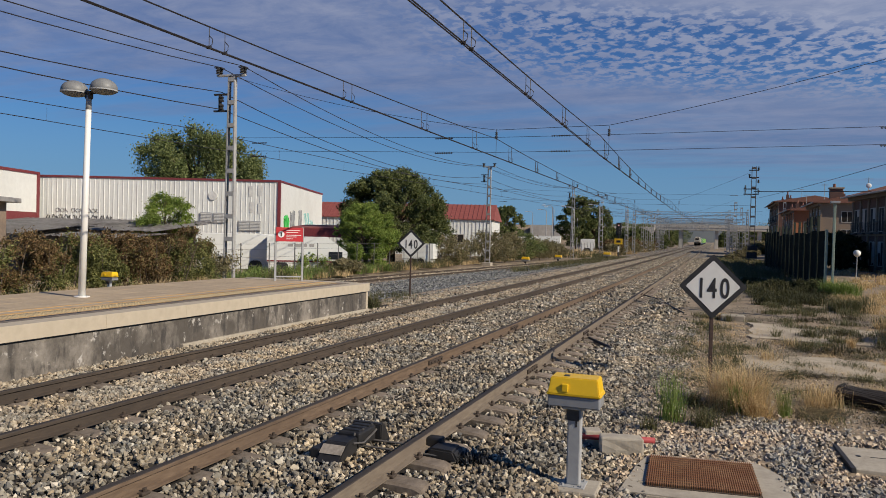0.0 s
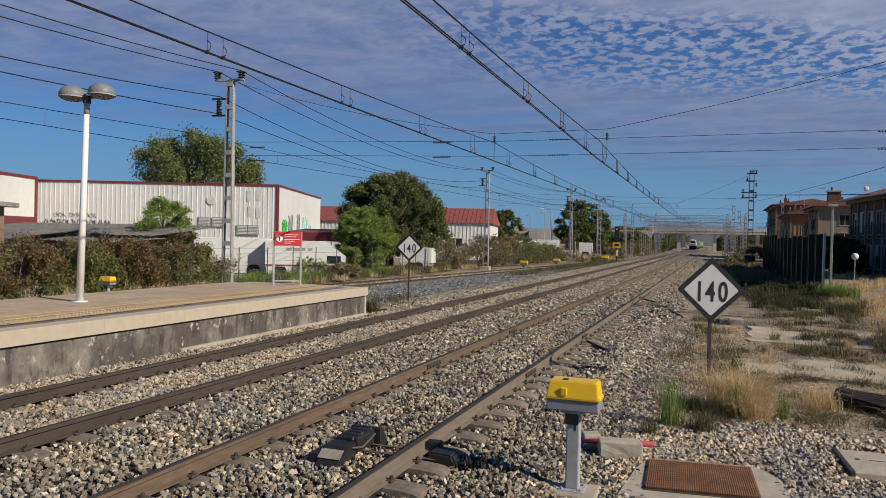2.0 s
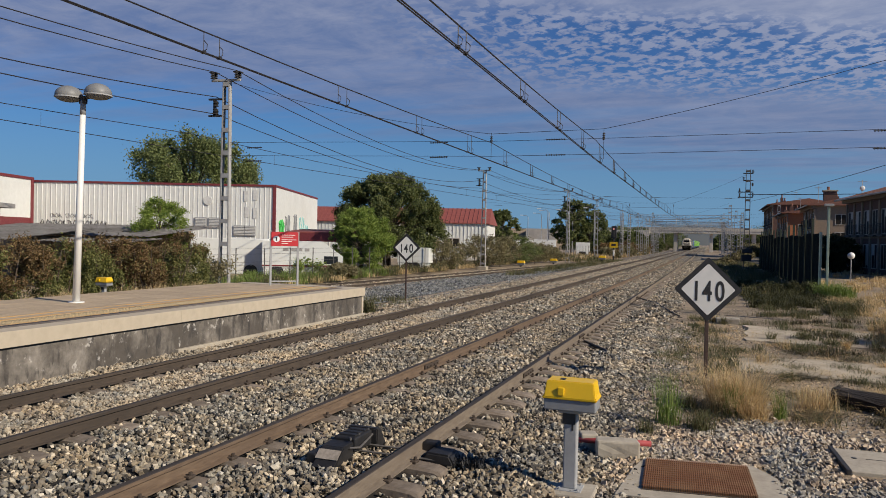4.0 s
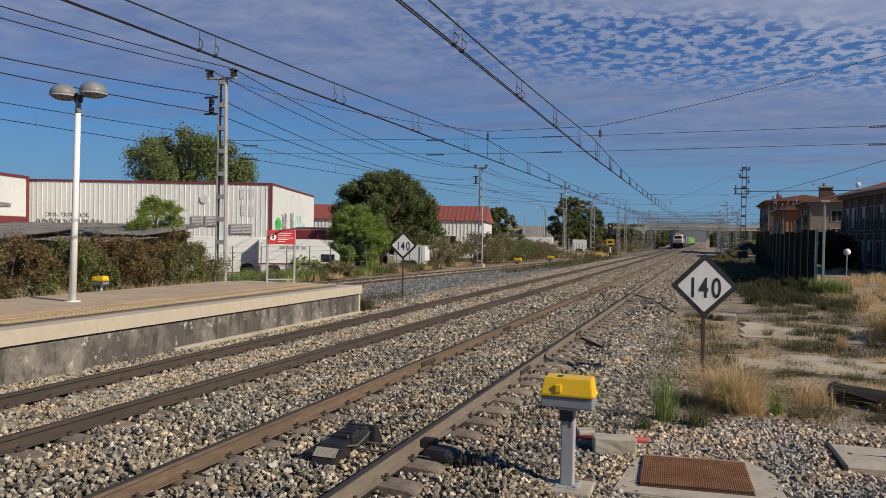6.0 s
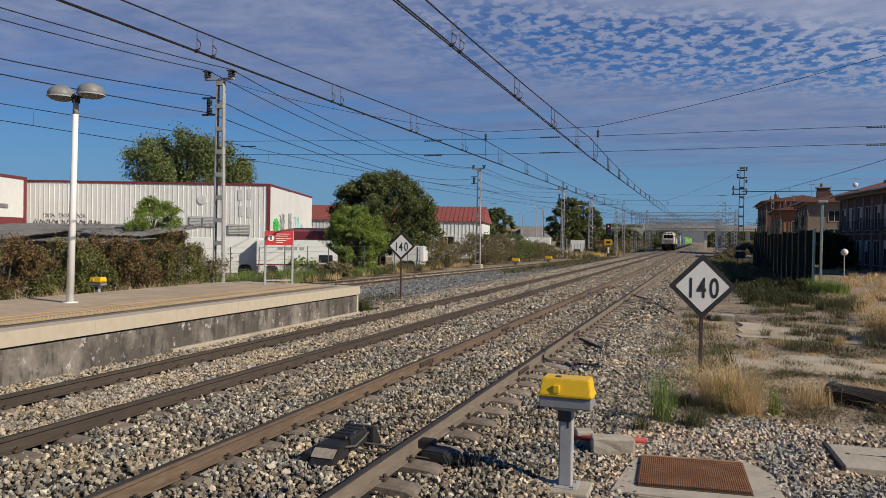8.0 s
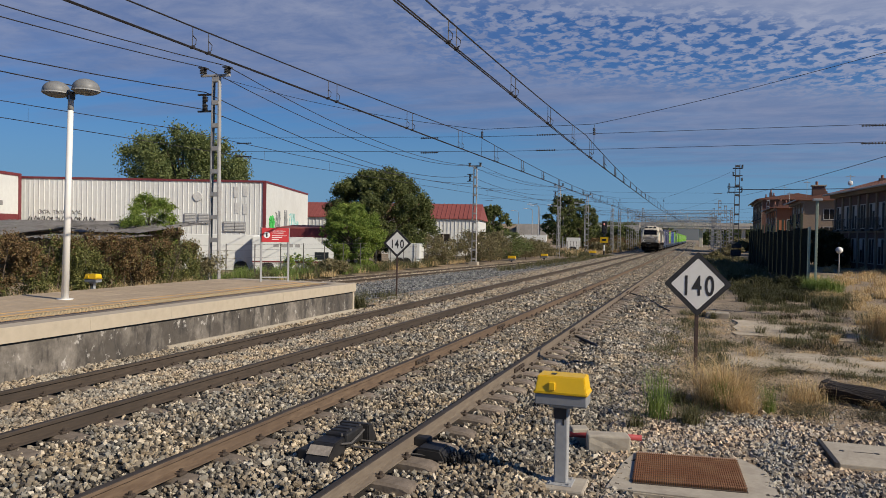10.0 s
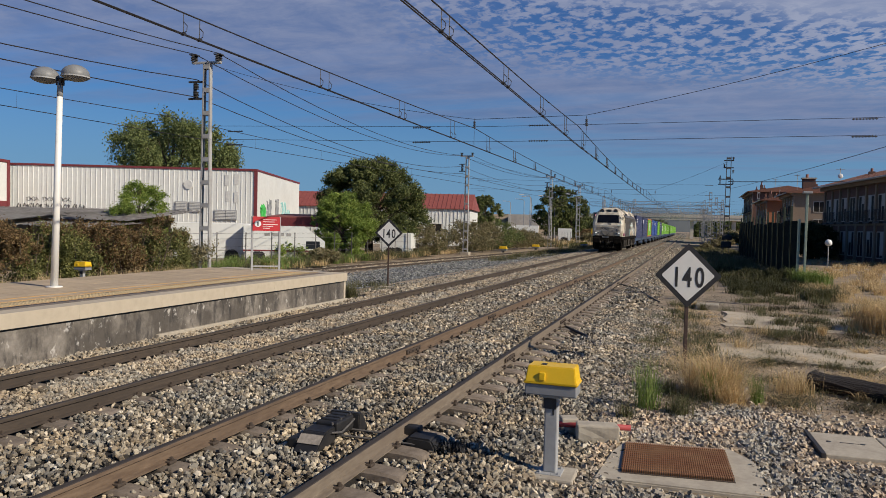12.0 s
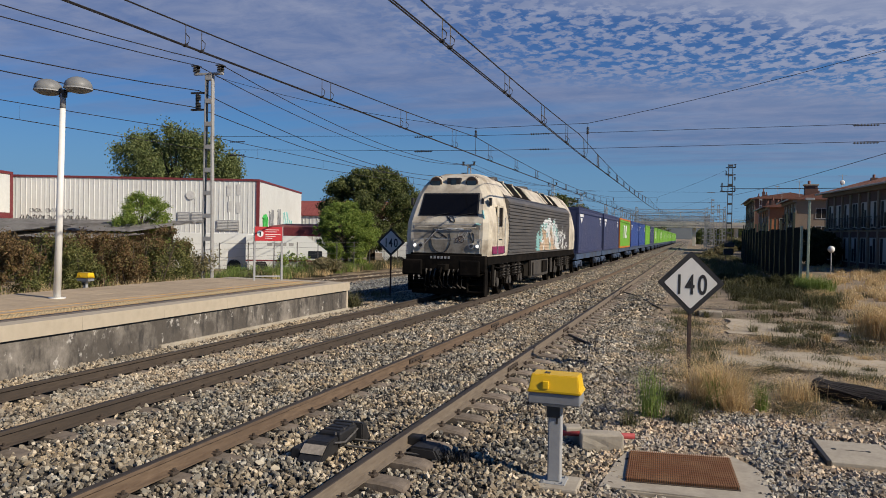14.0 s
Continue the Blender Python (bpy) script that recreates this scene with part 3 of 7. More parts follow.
def bed_z(x, y):
    """Height of the main ballast bed."""
    z = -0.205 + 0.02 * noise.noise(Vector((x * 1.3, y * 0.8, 3)))
    mid = (X1 + X2) / 2
    z += 0.03 * math.exp(-((x - mid) / 0.5) ** 2)
    if -2.85 < x < -2.0:
        z -= 0.045 * smooth01((x + 2.85) / 0.2) * smooth01((-2.0 - x) / 0.3)
    if x > -2.2:
        z -= 0.20 * smooth01((x + 2.2) / 1.5)
    if y > 20 and x < -9.6:
        z -= 0.30 * smooth01((-9.6 - x) / 3.0)
    return z


def build_beds():
    xs = [-13.6 + 0.33 * i for i in range(40)]
    def cross(y):
        return [(x, bed_z(x, y) - (0.5 if (x > -0.75 or (y < 19 and x < -10.4)) else 0)) for x in xs]
    # sheet just below the stones, coloured as the shade between them
    strip("ballast_fines", lambda y: [(x, z - 0.012) for x, z in cross(y)], [4.6 + 0.5 * i for i in range(71)], M["gap_shade"], "near-black sheet beneath the loose ballast stones, painted as gap shade")
    strip("ballast_bed_near", cross, [-14 + 0.5 * i for i in range(38)], M["bed"], "grey and tan crushed stone track ballast")
    strip("ballast_bed", cross, [39.5 + 0.5 * i for i in range(61)] + [75 + 6 * i for i in range(117)], M["bed"],
          "grey and tan crushed stone track ballast")
    ys = [-14 + 2.0 * i for i in range(105)]
    strip("ballast_bed_siding", lambda y: [(siding_x(y) + d, SIDING_Z - 0.17 + h) for d, h in
                                            ((-3.2, -0.25), (-1.9, -0.02), (0, 0), (1.9, 0.0), *(((4.5, 0.02), (7.5, 0.16), (9.6, 0.22)) if y < 77 else ((2.4, -0.05), (2.8, -0.15), (3.2, -0.3))))], ys, M["bed_grey"],
          "fresh blue-grey crushed stone ballast")


def build_stones():
    rng = np.random.default_rng(5)

    def scatter(n, x0, x1, y0, y1):
        return np.stack([rng.uniform(x0, x1, n), rng.uniform(y0, y1, n)], 1)

    def keep(p, deep=0.6):
        x, y = p[:, 0], p[:, 1]
        ok = np.ones(len(p), bool)
        for c in (X1, X2):
            for s in (-1, 1):
                ok &= np.abs(x - (c + s * GAUGE)) > 0.085
            near = np.abs(((y - 0.1) / SPACING) % 1 - 0.5) < 0.155 / SPACING
            on = near & (np.abs(x - c) < 1.31) & (np.abs(x - c) > 0.62)
            ok &= ~(on & (rng.uniform(size=len(p)) < (0.97 if c == X1 else 0.86)))
        return p[ok]

    groups = []
    for n, size, zone, fine in ((52000, 0.044, (-9.75, -0.75, 4.3, 12.5), True), (40000, 0.050, (-9.75, -0.75, 12.5, 22.0), False), (28000, 0.068, (-11.5, -0.9, 22.0, 42.0), False), (36000, 0.075, (-11.0, -0.9, 42.0, 70.0), False), (16000, 0.10, (-11.0, -0.9, 70.0, 105.0), False)):
        p = keep(scatter(n, *zone))
        p = p[(p[:, 1] * 0.94 - p[:, 0] * 0.34 > 5.2) & (p[:, 0] > -1.35 * p[:, 1])]
        z = np.array([bed_z(a, b) for a, b in p]) + rng.uniform(-0.020, 0.032, len(p))
        groups.append((np.column_stack([p, z]), size, fine))
    for i, (xyz, size, fine) in enumerate(groups):
        # dust from the wheels has warmed the stones between the platform track's rails
        dusty = (xyz[:, 0] < X2 + 0.8 + 0.25 * np.sin(xyz[:, 1] * 1.7)) & (rng.uniform(size=len(xyz)) < 0.8)
        for sel, mt, label in ((dusty, "stones_warm", "loose rust-dusted tan ballast stones"), (~dusty, "stones", "loose angular grey and tan ballast stones")):
            ob = new("ballast_stones", pebbles("ballast_stones", xyz[sel], size, M[mt], 20 + i, fine))
            tagged(ob, label, "ballast", kind="stuff")
    p = np.stack([rng.uniform(-19.0, -10.6, 29000), rng.uniform(19.7, 75.0, 29000)], 1)
    p = p[p[:, 0] > np.array([siding_x(b) for b in p[:, 1]]) + 0.98]
    near = np.interp(p[:, 0] - np.array([siding_x(b) for b in p[:, 1]]), (1.9, 4.5, 7.5, 9.6), (-0.88, -0.86, -0.72, -0.66))
    z = np.maximum(near, np.array([bed_z(a, b) if a > -13.5 else -9.0 for a, b in p])) + rng.uniform(-0.01, 0.03, len(p))
    tagged(new("ballast_stones", pebbles("ballast_stones", np.column_stack([p, z]), 0.075, M["stones_grey"], 29)), "fresh blue-grey ballast stones", "ballast", kind="stuff")
    q = rng.uniform(28.0, 84.0, 9000)
    d = rng.uniform(-2.3, 2.3, 9000)
    ok = (np.abs(np.abs(d) - GAUGE) > 0.1)
    ok &= d < 1.0
    q, d = q[ok], d[ok]
    p = np.column_stack([np.array([siding_x(b) for b in q]) + d, q, SIDING_Z - 0.165 + rng.uniform(-0.01, 0.03, len(q))])
    tagged(new("ballast_stones", pebbles("ballast_stones", p, 0.095, M["stones_warm"], 30)), "tan ballast stones of the siding", "ballast", kind="stuff")
    # the gravel apron round the cable pit
    p = scatter(25000, -1.0, 4.4, 5.6, 11.6)
    edge = 10.7 + 0.4 * np.sin(p[:, 0] * 2.3) - 0.05 * p[:, 0]
    p = p[(p[:, 1] < edge + rng.normal(0, 0.25, len(p)))]
    ok = ~((p[:, 0] > -0.76) & (p[:, 0] < 0.64) & (p[:, 1] > 7.1) & (p[:, 1] < 8.70))
    ok &= ~((p[:, 0] > 1.36) & (p[:, 0] < 2.8) & (p[:, 1] > 8.75) & (p[:, 1] < 9.95))
    p = p[ok]
    z = np.array([ground_z(a, b) for a, b in p]) + rng.uniform(-0.005, 0.03, len(p))
    tagged(new("gravel", pebbles("gravel", np.column_stack([p, z]), 0.037, M["gravel"], 31)), "loose gravel round the cable pit", "gravel", kind="stuff")
    p = scatter(9000, -1.05, 0.0, 7.5, 24.0)
    p = p[(p[:, 0] < -0.28 - 0.012 * p[:, 1] + rng.normal(0, 0.12, len(p))) & (p[:, 1] > 8.9)]
    z = np.array([ground_z(a, b) for a, b in p]) + rng.uniform(-0.005, 0.03, len(p))
    tagged(new("ballast_stones", pebbles("ballast_stones", np.column_stack([p, z]), 0.045, M["gravel"], 33)), "ballast stones spilled down the shoulder", "ballast", kind="stuff")
    p = scatter(9000, -1.75, -0.55, 6.2, 21.0)
    z = np.array([max(bed_z(a, b) if a < -0.8 else -9, ground_z(a, b)) for a, b in p]) + rng.uniform(-0.005, 0.025, len(p))
    tagged(new("ballast_stones", pebbles("ballast_stones", np.column_stack([p, z]), 0.042, M["stones"], 35)), "ballast stones at the foot of the shoulder", "ballast", kind="stuff")
    p = scatter(9000, -0.4, 8.0, 10.5, 30.0)
    z = np.array([ground_z(a, b) for a, b in p])
    tagged(new("gravel", pebbles("gravel", np.column_stack([p, z]), 0.022, M["stones"], 34)), "small stones and clods on dry soil", "gravel", kind="stuff")
    p = scatter(7500, -0.9, 6.0, 10.5, 24.0)
    z = np.array([ground_z(a, b) for a, b in p])
    tagged(new("gravel", pebbles("gravel", np.column_stack([p, z]), 0.032, M["gravel"], 32)), "stray stones on dry soil", "gravel", kind="stuff")


SPACING = 0.65


def rail_mesh(length, side, seg=1):
    out = [(-0.036, 0.0), (-0.030, 0.0), (0.030, 0.0), (0.036, -0.006), (0.036, -0.038), (0.010, -0.052), (0.010, -0.135), (0.072, -0.150), (0.072, -0.163),
           (-0.072, -0.163), (-0.072, -0.150), (-0.010, -0.135), (-0.010, -0.052), (-0.036, -0.038), (-0.036, -0.006)]
    out = out[1:]
    bm = bmn()
    prism(bm, out, "y", 0, length)
    bmesh.ops.subdivide_edges(bm, edges=[e for e in bm.edges if e.calc_length() > 100], cuts=75)
    for v in bm.verts:
        v.co.x += bend(v.co.y - 14)
    me = mesh_from(bm, "rail", [side, M["railtop"]])
    for f in me.polygons:
        if f.normal.z > 0.6 and f.center.z > -0.02:
            f.material_index = 1
    return me


def sleeper_mesh():
    bm = bmn()
    for s in (-1, 1):
        out = [(s * 0.25, -0.30), (s * 1.30, -0.30), (s * 1.30, -0.215), (s * 1.22, -0.18), (s * 1.02, -0.165), (s * 0.70, -0.165), (s * 0.45, -0.20), (s * 0.25, -0.215)]
        prism(bm, out, "y", -0.125, 0.125)
    es = [e for e in bm.edges if e.calc_length() > 0.05 and (e.verts[0].co.z + e.verts[1].co.z) / 2 > -0.25]
    bmesh.ops.bevel(bm, geom=es, offset=0.025, segments=1, affect="EDGES")
    return mesh_from(bm, "sleeper", M["sleeper"])


def clip_mesh():
    bm = bmn()
    box(bm, -0.11, -0.045, -0.05, 0.05, -0.165, -0.135, 0.008)
    box(bm, 0.045, 0.11, -0.05, 0.05, -0.165, -0.135, 0.008)
    for s in (-1, 1):
        cyl(bm, (s * 0.085, 0, -0.14), (s * 0.085, 0, -0.105), 0.018, n=6)
    return mesh_from(bm, "rail_clip", M["clip"])


def build_tracks():
    sl, cl = sleeper_mesh(), clip_mesh()
    rails = {(True, -1): rail_mesh(760, M["rail"]), (True, 1): rail_mesh(760, M["rail_tan"])}
    rails[(False, -1)] = rails[(False, 1)] = rail_mesh(760, M["rail_dark"])
    for name, c, near in (("track_1", X1, True), ("track_2", X2, False)):
        tr = thing(name, pose(c, 0, 0), "broad-gauge railway track with rusty rails" if near else "dark-railed broad-gauge track beside the platform", "railway track", kind="structure")
        for s in (-1, 1):
            r = new("rail", rails[(near, s)])
            r.parent, r.location = tr, (s * GAUGE, -14, 0)
        for i in range(-8, 110):
            y = 0.1 + (i + 0.5) * SPACING
            o = new("sleeper", sl)
            o.parent, o.location = tr, (bend(y) + 0.02 * math.sin(i * 7.3), y, -0.004 * (i % 3))
            if 4 < y < 36:
                for s in (-1, 1):
                    k = new("rail_clip", cl)
                    k.parent, k.location = tr, (s * GAUGE, y, 0)
        for y in (12.05, 17.4, 30.9, 58.0) if near else (41.0,):
            for s in (-1, 1):
                bm = bmn()
                for q in (-1, 1):
                    box(bm, s * GAUGE + q * 0.026 - 0.014, s * GAUGE + q * 0.026 + 0.014, y - 0.32, y + 0.32, -0.125, -0.055, 0.006)
                    for k in range(4):
                        cyl(bm, (s * GAUGE + q * 0.035, y - 0.24 + 0.16 * k, -0.09), (s * GAUGE + q * 0.06, y - 0.24 + 0.16 * k, -0.09), 0.016, n=6)
                box(bm, s * GAUGE - 0.0365, s * GAUGE + 0.0365, y - 0.006, y + 0.006, -0.05, 0.001)
                part("fishplate", bm, M["clip"], tr)
    # the third track bends, so its rails follow the centre line
    tr = thing("track_3", pose(0, 0, SIDING_Z), "rusty siding track on grey ballast behind the platform", "railway track", kind="structure")
    ys = [-12 + 4 * i for i in range(52)]
    for s in (-1, 1):
        bm = bmn()
        half = [(-0.036, 0), (0.036, 0), (0.036, -0.04), (0.01, -0.05), (0.01, -0.13), (0.07, -0.16), (-0.07, -0.16), (-0.01, -0.13), (-0.01, -0.05), (-0.036, -0.04)]
        rings = [[bm.verts.new((siding_x(y) + s * GAUGE + a, y, b)) for a, b in half] for y in ys]
        for a, b in zip(rings, rings[1:]):
            for k in range(len(half)):
                j = (k + 1) % len(half)
                bm.faces.new((a[k], a[j], b[j], b[k]))
        part("rail", bm, M["rail_dark"], tr)
    for i in range(110):
        y = 26 + i * SPACING
        o = new("sleeper", sl)
        o.parent, o.location = tr, (siding_x(y), y, 0.04)


# ---------------------------------------------------------------- platform
PX, PZ, PEND, PBACK = -9.62, 0.64, 19.6, -13.75


def build_platform():
    pf = thing("platform", pose(0, 0, 0), "concrete side platform with a stained wall and cream coping", "platform", kind="structure")
    bm = bmn()
    box(bm, PBACK, PX - 0.06, -14, PEND - 0.05, -0.9, PZ - 0.24)
    bmesh.ops.subdivide_edges(bm, edges=bm.edges[:], cuts=6, use_grid_fill=True)
    part("wall", bm, M["wallconc"], pf, "stained grey concrete retaining wall")
    # cream coping slabs, end to end
    me = mesh_from(box(bmn(), -0.38, 0.0, 0.001, 1.999, PZ - 0.24, PZ, 0.005), "coping_slab", M["coping"])
    for i in range(17):
        o = new("coping_slab", me)
        o.parent, o.location = pf, (PX, PEND - 2.0 * (i + 1), 0)
    o = part("end_coping", box(bmn(), PBACK, PX - 0.39, PEND - 0.5, PEND, PZ - 0.24, PZ, 0.012), M["coping"], pf)
    # paving slabs
    me = mesh_from(box(bmn(), -0.4, 0.4, 0.003, 0.797, PZ - 0.1, PZ - 0.004, 0.006), "paving_slab", M["paving"])
    for j in range(4):
        for i in range(30):
            o = new("paving_slab", me)
            o.parent, o.location = pf, (PX - 1.60 - 0.8 * j - 0.0, PEND - 0.5 - 0.8 * (i + 1), 0.0008 * ((i * 7 + j * 3) % 4))
    bm = bmn()
    box(bm, PBACK, PX - 0.39, -14, PEND - 24.5, PZ - 0.1, PZ - 0.004)
    part("paving", bm, M["paving"], pf)
    # tactile strip: two runs of studded tiles along the edge
    bm = bmn()
    box(bm, -0.2, 0.2, 0.002, 0.398, PZ - 0.08, PZ + 0.001)
    for a in range(5):
        for b in range(5):
            cyl(bm, (-0.16 + 0.08 * a, 0.04 + 0.08 * b, PZ), (-0.16 + 0.08 * a, 0.04 + 0.08 * b, PZ + 0.006), 0.02, 0.014, n=6)
    me = mesh_from(bm, "tactile_tile", M["tactile"])
    for i in range(60):
        o = new("tactile_tile", me)
        o.parent, o.location = pf, (PX - 0.98, PEND - 0.5 - 0.4 * (i + 1), 0)
    bm = bmn()
    box(bm, PX - 0.775, PX - 0.385, PEND - 24.5, PEND - 0.51, PZ - 0.1, PZ - 0.003)
    part("edge_band", bm, M["sleeper"], pf, "dull grey-brown edge band")
    for d, w in ((1.24, 0.09), (1.62, 0.07), (0.70, 0.05)):
        part("safety_line", box(bmn(), PX - d - w, PX - d, PEND - 24.5, PEND - 0.51, PZ - 0.02, PZ + 0.003), M["line_paint"], pf, "worn orange safety line")
    part("wall_footing", box(bmn(), PX - 0.07, PX + 0.02, 11.5, PEND - 0.02, -0.5, -0.11, 0.012), M["conc"], pf, "pale concrete ledge at the wall foot")
    part("end_pilaster", box(bmn(), PX - 0.35, PX - 0.04, PEND - 0.12, PEND - 0.02, -0.6, PZ - 0.245, 0.01), M["coping"], pf, "pale end of the platform wall")
    # brick-like drip line under the coping
    part("joint", box(bmn(), PX - 0.075, PX - 0.055, -14, PEND - 0.06, PZ - 0.275, PZ - 0.245), M["signblack"], pf, "dark joint under the coping")


# ---------------------------------------------------------------- platform things
def street_lamp():
    ob = thing("street_lamp", pose(-12.41, 11.71, PZ, 0, 1.3, 0), "white platform lamp post with two grey mushroom heads", "lamp post")
    part("pole", cyl(cyl(bmn(), (0, 0, 0), (0.02, 0, 3.9), 0.075, 0.055, 16), (0, 0, 0), (0, 0, 0.02), 0.16, 0.16, 16), M["white_pole"], ob, "white tapered pole", True)
    part("neck", cyl(bmn(), (0.02, 0, 3.9), (0.02, 0, 4.2), 0.06, 0.055, 12), M["galv"], ob, "", True)
    bm = bmn()
    box(bm, -0.05, 0.09, -0.05, 0.05, 4.12, 4.28, 0.01)
    cyl(bm, (-0.22, -0.06, 4.24), (0.26, 0.06, 4.26), 0.03, n=8)
    part("bracket", bm, M["dark"], ob)
    for s in (-1, 1):
        bm = bmn()
        c = (0.02 + s * 0.31, s * 0.08, 4.31 + s * 0.03)
        ball(bm, c, 0.27, 0.27, 0.21, 20, 12)
        for v in bm.verts:
            if v.co.z < c[2] - 0.03:
                v.co.z = c[2] - 0.03 + (v.co.z - c[2] + 0.03) * 0.55
        head = part("lamp_head", bm, M["lampglass"], ob, "grey domed lamp head", True)
        bm = bmn()
        cyl(bm, (c[0], c[1], c[2] - 0.045), (c[0], c[1], c[2] - 0.02), 0.278, 0.275, 20)
        part("rim", bm, M["galv"], head)


def cable_box(m, tall, w, label, foot=True):
    """A yellow-lidded junction box on a post."""
    ob = thing("junction_box", m, label, "junction box", "trackside junction boxes")
    k = w / 0.5
    z = tall - 0.30 * k
    bm = bmn()
    box(bm, -0.25 * k, 0.25 * k, -0.14 * k, 0.14 * k, z, z + 0.11 * k, 0.012)
    part("case", bm, M["greybox"], ob, "grey plastic lower case")
    bm = bmn()
    prism(bm, [(-0.262 * k, z + 0.11 * k), (0.262 * k, z + 0.11 * k), (0.262 * k, z + 0.135 * k), (0.245 * k, z + 0.14 * k), (0.225 * k, z + 0.285 * k), (-0.225 * k, z + 0.285 * k), (-0.245 * k, z + 0.14 * k), (-0.262 * k, z + 0.135 * k)], "y", -0.155 * k, 0.155 * k)
    for v in bm.verts:
        if v.co.z > z + 0.2 * k:
            v.co.y *= 0.82
    bmesh.ops.bevel(bm, geom=bm.edges[:], offset=0.008 * k, segments=2, affect="EDGES")
    lid = part("lid", bm, M["yellow"], ob, "bright yellow plastic lid")
    part("latch", box(bmn(), -0.11 * k, -0.05 * k, -0.165 * k, -0.13 * k, z + 0.15 * k, z + 0.225 * k, 0.006 * k), M["yellow"], lid)
    part("label_plate", box(bmn(), -0.11 * k, -0.06 * k, -0.06 * k, 0.02 * k, z + 0.284 * k, z + 0.289 * k), M["signblack"], lid)
    bm = bmn()
    box(bm, -0.065 * k, 0.065 * k, -0.055 * k, 0.055 * k, 0.05, z - 0.02, 0.014 * k)
    box(bm, -0.11 * k, 0.11 * k, -0.09 * k, 0.09 * k, z - 0.03, z, 0.006)
    post = part("post", bm, M["galv"], ob, "grey galvanised square post")
    part("slot", box(bmn(), 0.012 * k, 0.03 * k, -0.058 * k, -0.05 * k, z - 0.20 * k, z - 0.10 * k), M["signblack"], post)
    part("shield", box(bmn(), -0.075 * k, 0.05 * k, -0.07 * k, -0.056 * k, z - 0.14 * k, z - 0.03, 0.004), M["dark"], post)
    bm = bmn()
    box(bm, -0.12 * k, 0.12 * k, -0.12 * k, 0.12 * k, 0.03, 0.055, 0.004)
    for a in (-1, 1):
        for b in (-1, 1):
            cyl(bm, (a * 0.09 * k, b * 0.09 * k, 0.05), (a * 0.09 * k, b * 0.09 * k, 0.075), 0.012, n=6)
    part("base_plate", bm, M["galv"], ob)
    if foot:
        part("footing", box(bmn(), -0.25, 0.25, -0.21, 0.21, -0.14, 0.046, 0.02), M["conc"], ob, "pale concrete footing")
    return ob


def text_mesh(body, size, ex=0.004, squeeze=0.62, bold=0.02):
    cu = bpy.data.curves.new("numerals", "FONT")
    cu.body, cu.size, cu.extrude, cu.offset = body, size, ex, bold
    cu.align_x, cu.align_y = "CENTER", "CENTER"
    cu.space_character = 1.2
    tmp = bpy.data.objects.new("tmp", cu)
    scene.collection.objects.link(tmp)
    bpy.context.view_layer.update()
    me = bpy.data.meshes.new_from_object(tmp)
    bpy.data.objects.remove(tmp)
    me.transform(Matrix.Diagonal((squeeze, 1, 1, 1)))
    me.transform(Matrix.Rotation(radians(90), 4, "X"))
    return me


def speed_sign(m, cz, half, base, label):
    """A diamond speed board on a steel post, facing -y."""
    ob = thing("speed_sign", m, label, "speed sign", "diamond speed signs")
    def diamond(h, y0, y1):
        bm = bmn()
        prism(bm, [(0, cz - h), (h, cz), (0, cz + h), (-h, cz)], "y", y0, y1)
        bmesh.ops.bevel(bm, geom=[e for e in bm.edges if abs(e.verts[0].co.y - e.verts[1].co.y) > 0.001], offset=0.012, segments=2, affect="EDGES")
        return bm
    part("border", diamond(half, -0.012, 0.012), M["signblack"], ob, "black enamel border")
    part("face", diamond(half * 0.80, -0.017, -0.006), M["signwhite"], ob, "white sign face")
    for digit, dx in (("1", -0.33), ("4", -0.01), ("0", 0.36)):
        tm = text_mesh(digit, half * 0.86, 0.002, 0.66, half * 0.014)
        tm.materials.append(M["signblack"])
        num = new("numeral", tm)
        num.parent, num.location = ob, (dx * half - 0.006, -0.0195, cz - 0.045)
        tagged(num, f"black numeral {digit}")
    bm = bmn()
    box(bm, -0.03, 0.03, 0.014, 0.06, -0.3, cz + half * 0.5, 0.006)
    part("post", bm, M["rustpost"], ob, "rusty brown square post")
    if base:
        part("footing", box(bmn(), -0.34, 0.34, -0.26, 0.28, -0.3, 0.02, 0.03), M["conc"], ob, "pale concrete footing")


def red_notice():
    ob = thing("warning_sign", pose(-12.0, 18.95, PZ, 0, 0, 42), "red trespass notice between two galvanised posts on the platform", "sign")
    for s in (-1, 1):
        part("post", box(bmn(), s * 0.40 - 0.03, s * 0.40 + 0.03, -0.03, 0.03, -0.1, 1.60, 0.005), M["galv"], ob)
    part("rail", box(bmn(), -0.37, 0.37, -0.02, 0.02, 0.10, 0.14, 0.004), M["galv"], ob)
    pn = part("panel", box(bmn(), -0.40, 0.40, -0.05, -0.032, 1.17, 1.59, 0.004), M["red"], ob, "red enamel panel")
    bm = bmn()
    cyl(bm, (-0.25, -0.056, 1.38), (-0.25, -0.051, 1.38), 0.095, n=24)
    part("roundel", bm, M["decal"], pn, "white prohibition roundel")
    part("roundel_mark", box(bmn(), -0.27, -0.23, -0.060, -0.057, 1.32, 1.44), M["signblack"], pn)
    for z, w in ((1.50, 0.40), (1.44, 0.34), (1.36, 0.44), (1.31, 0.30), (1.25, 0.2)):
        part("text_bar", box(bmn(), -0.10, -0.10 + w, -0.055, -0.051, z - 0.008, z + 0.008), M["decal"], pn)


# ---------------------------------------------------------------- masts and overhead line
CONTACT = 5.03
C1, C2 = -3.66, -7.74          # the wires hang a little off the centre lines
SUPPORTS = (-18, 26, 70, 101, 135, 175, 215, 250, 300)


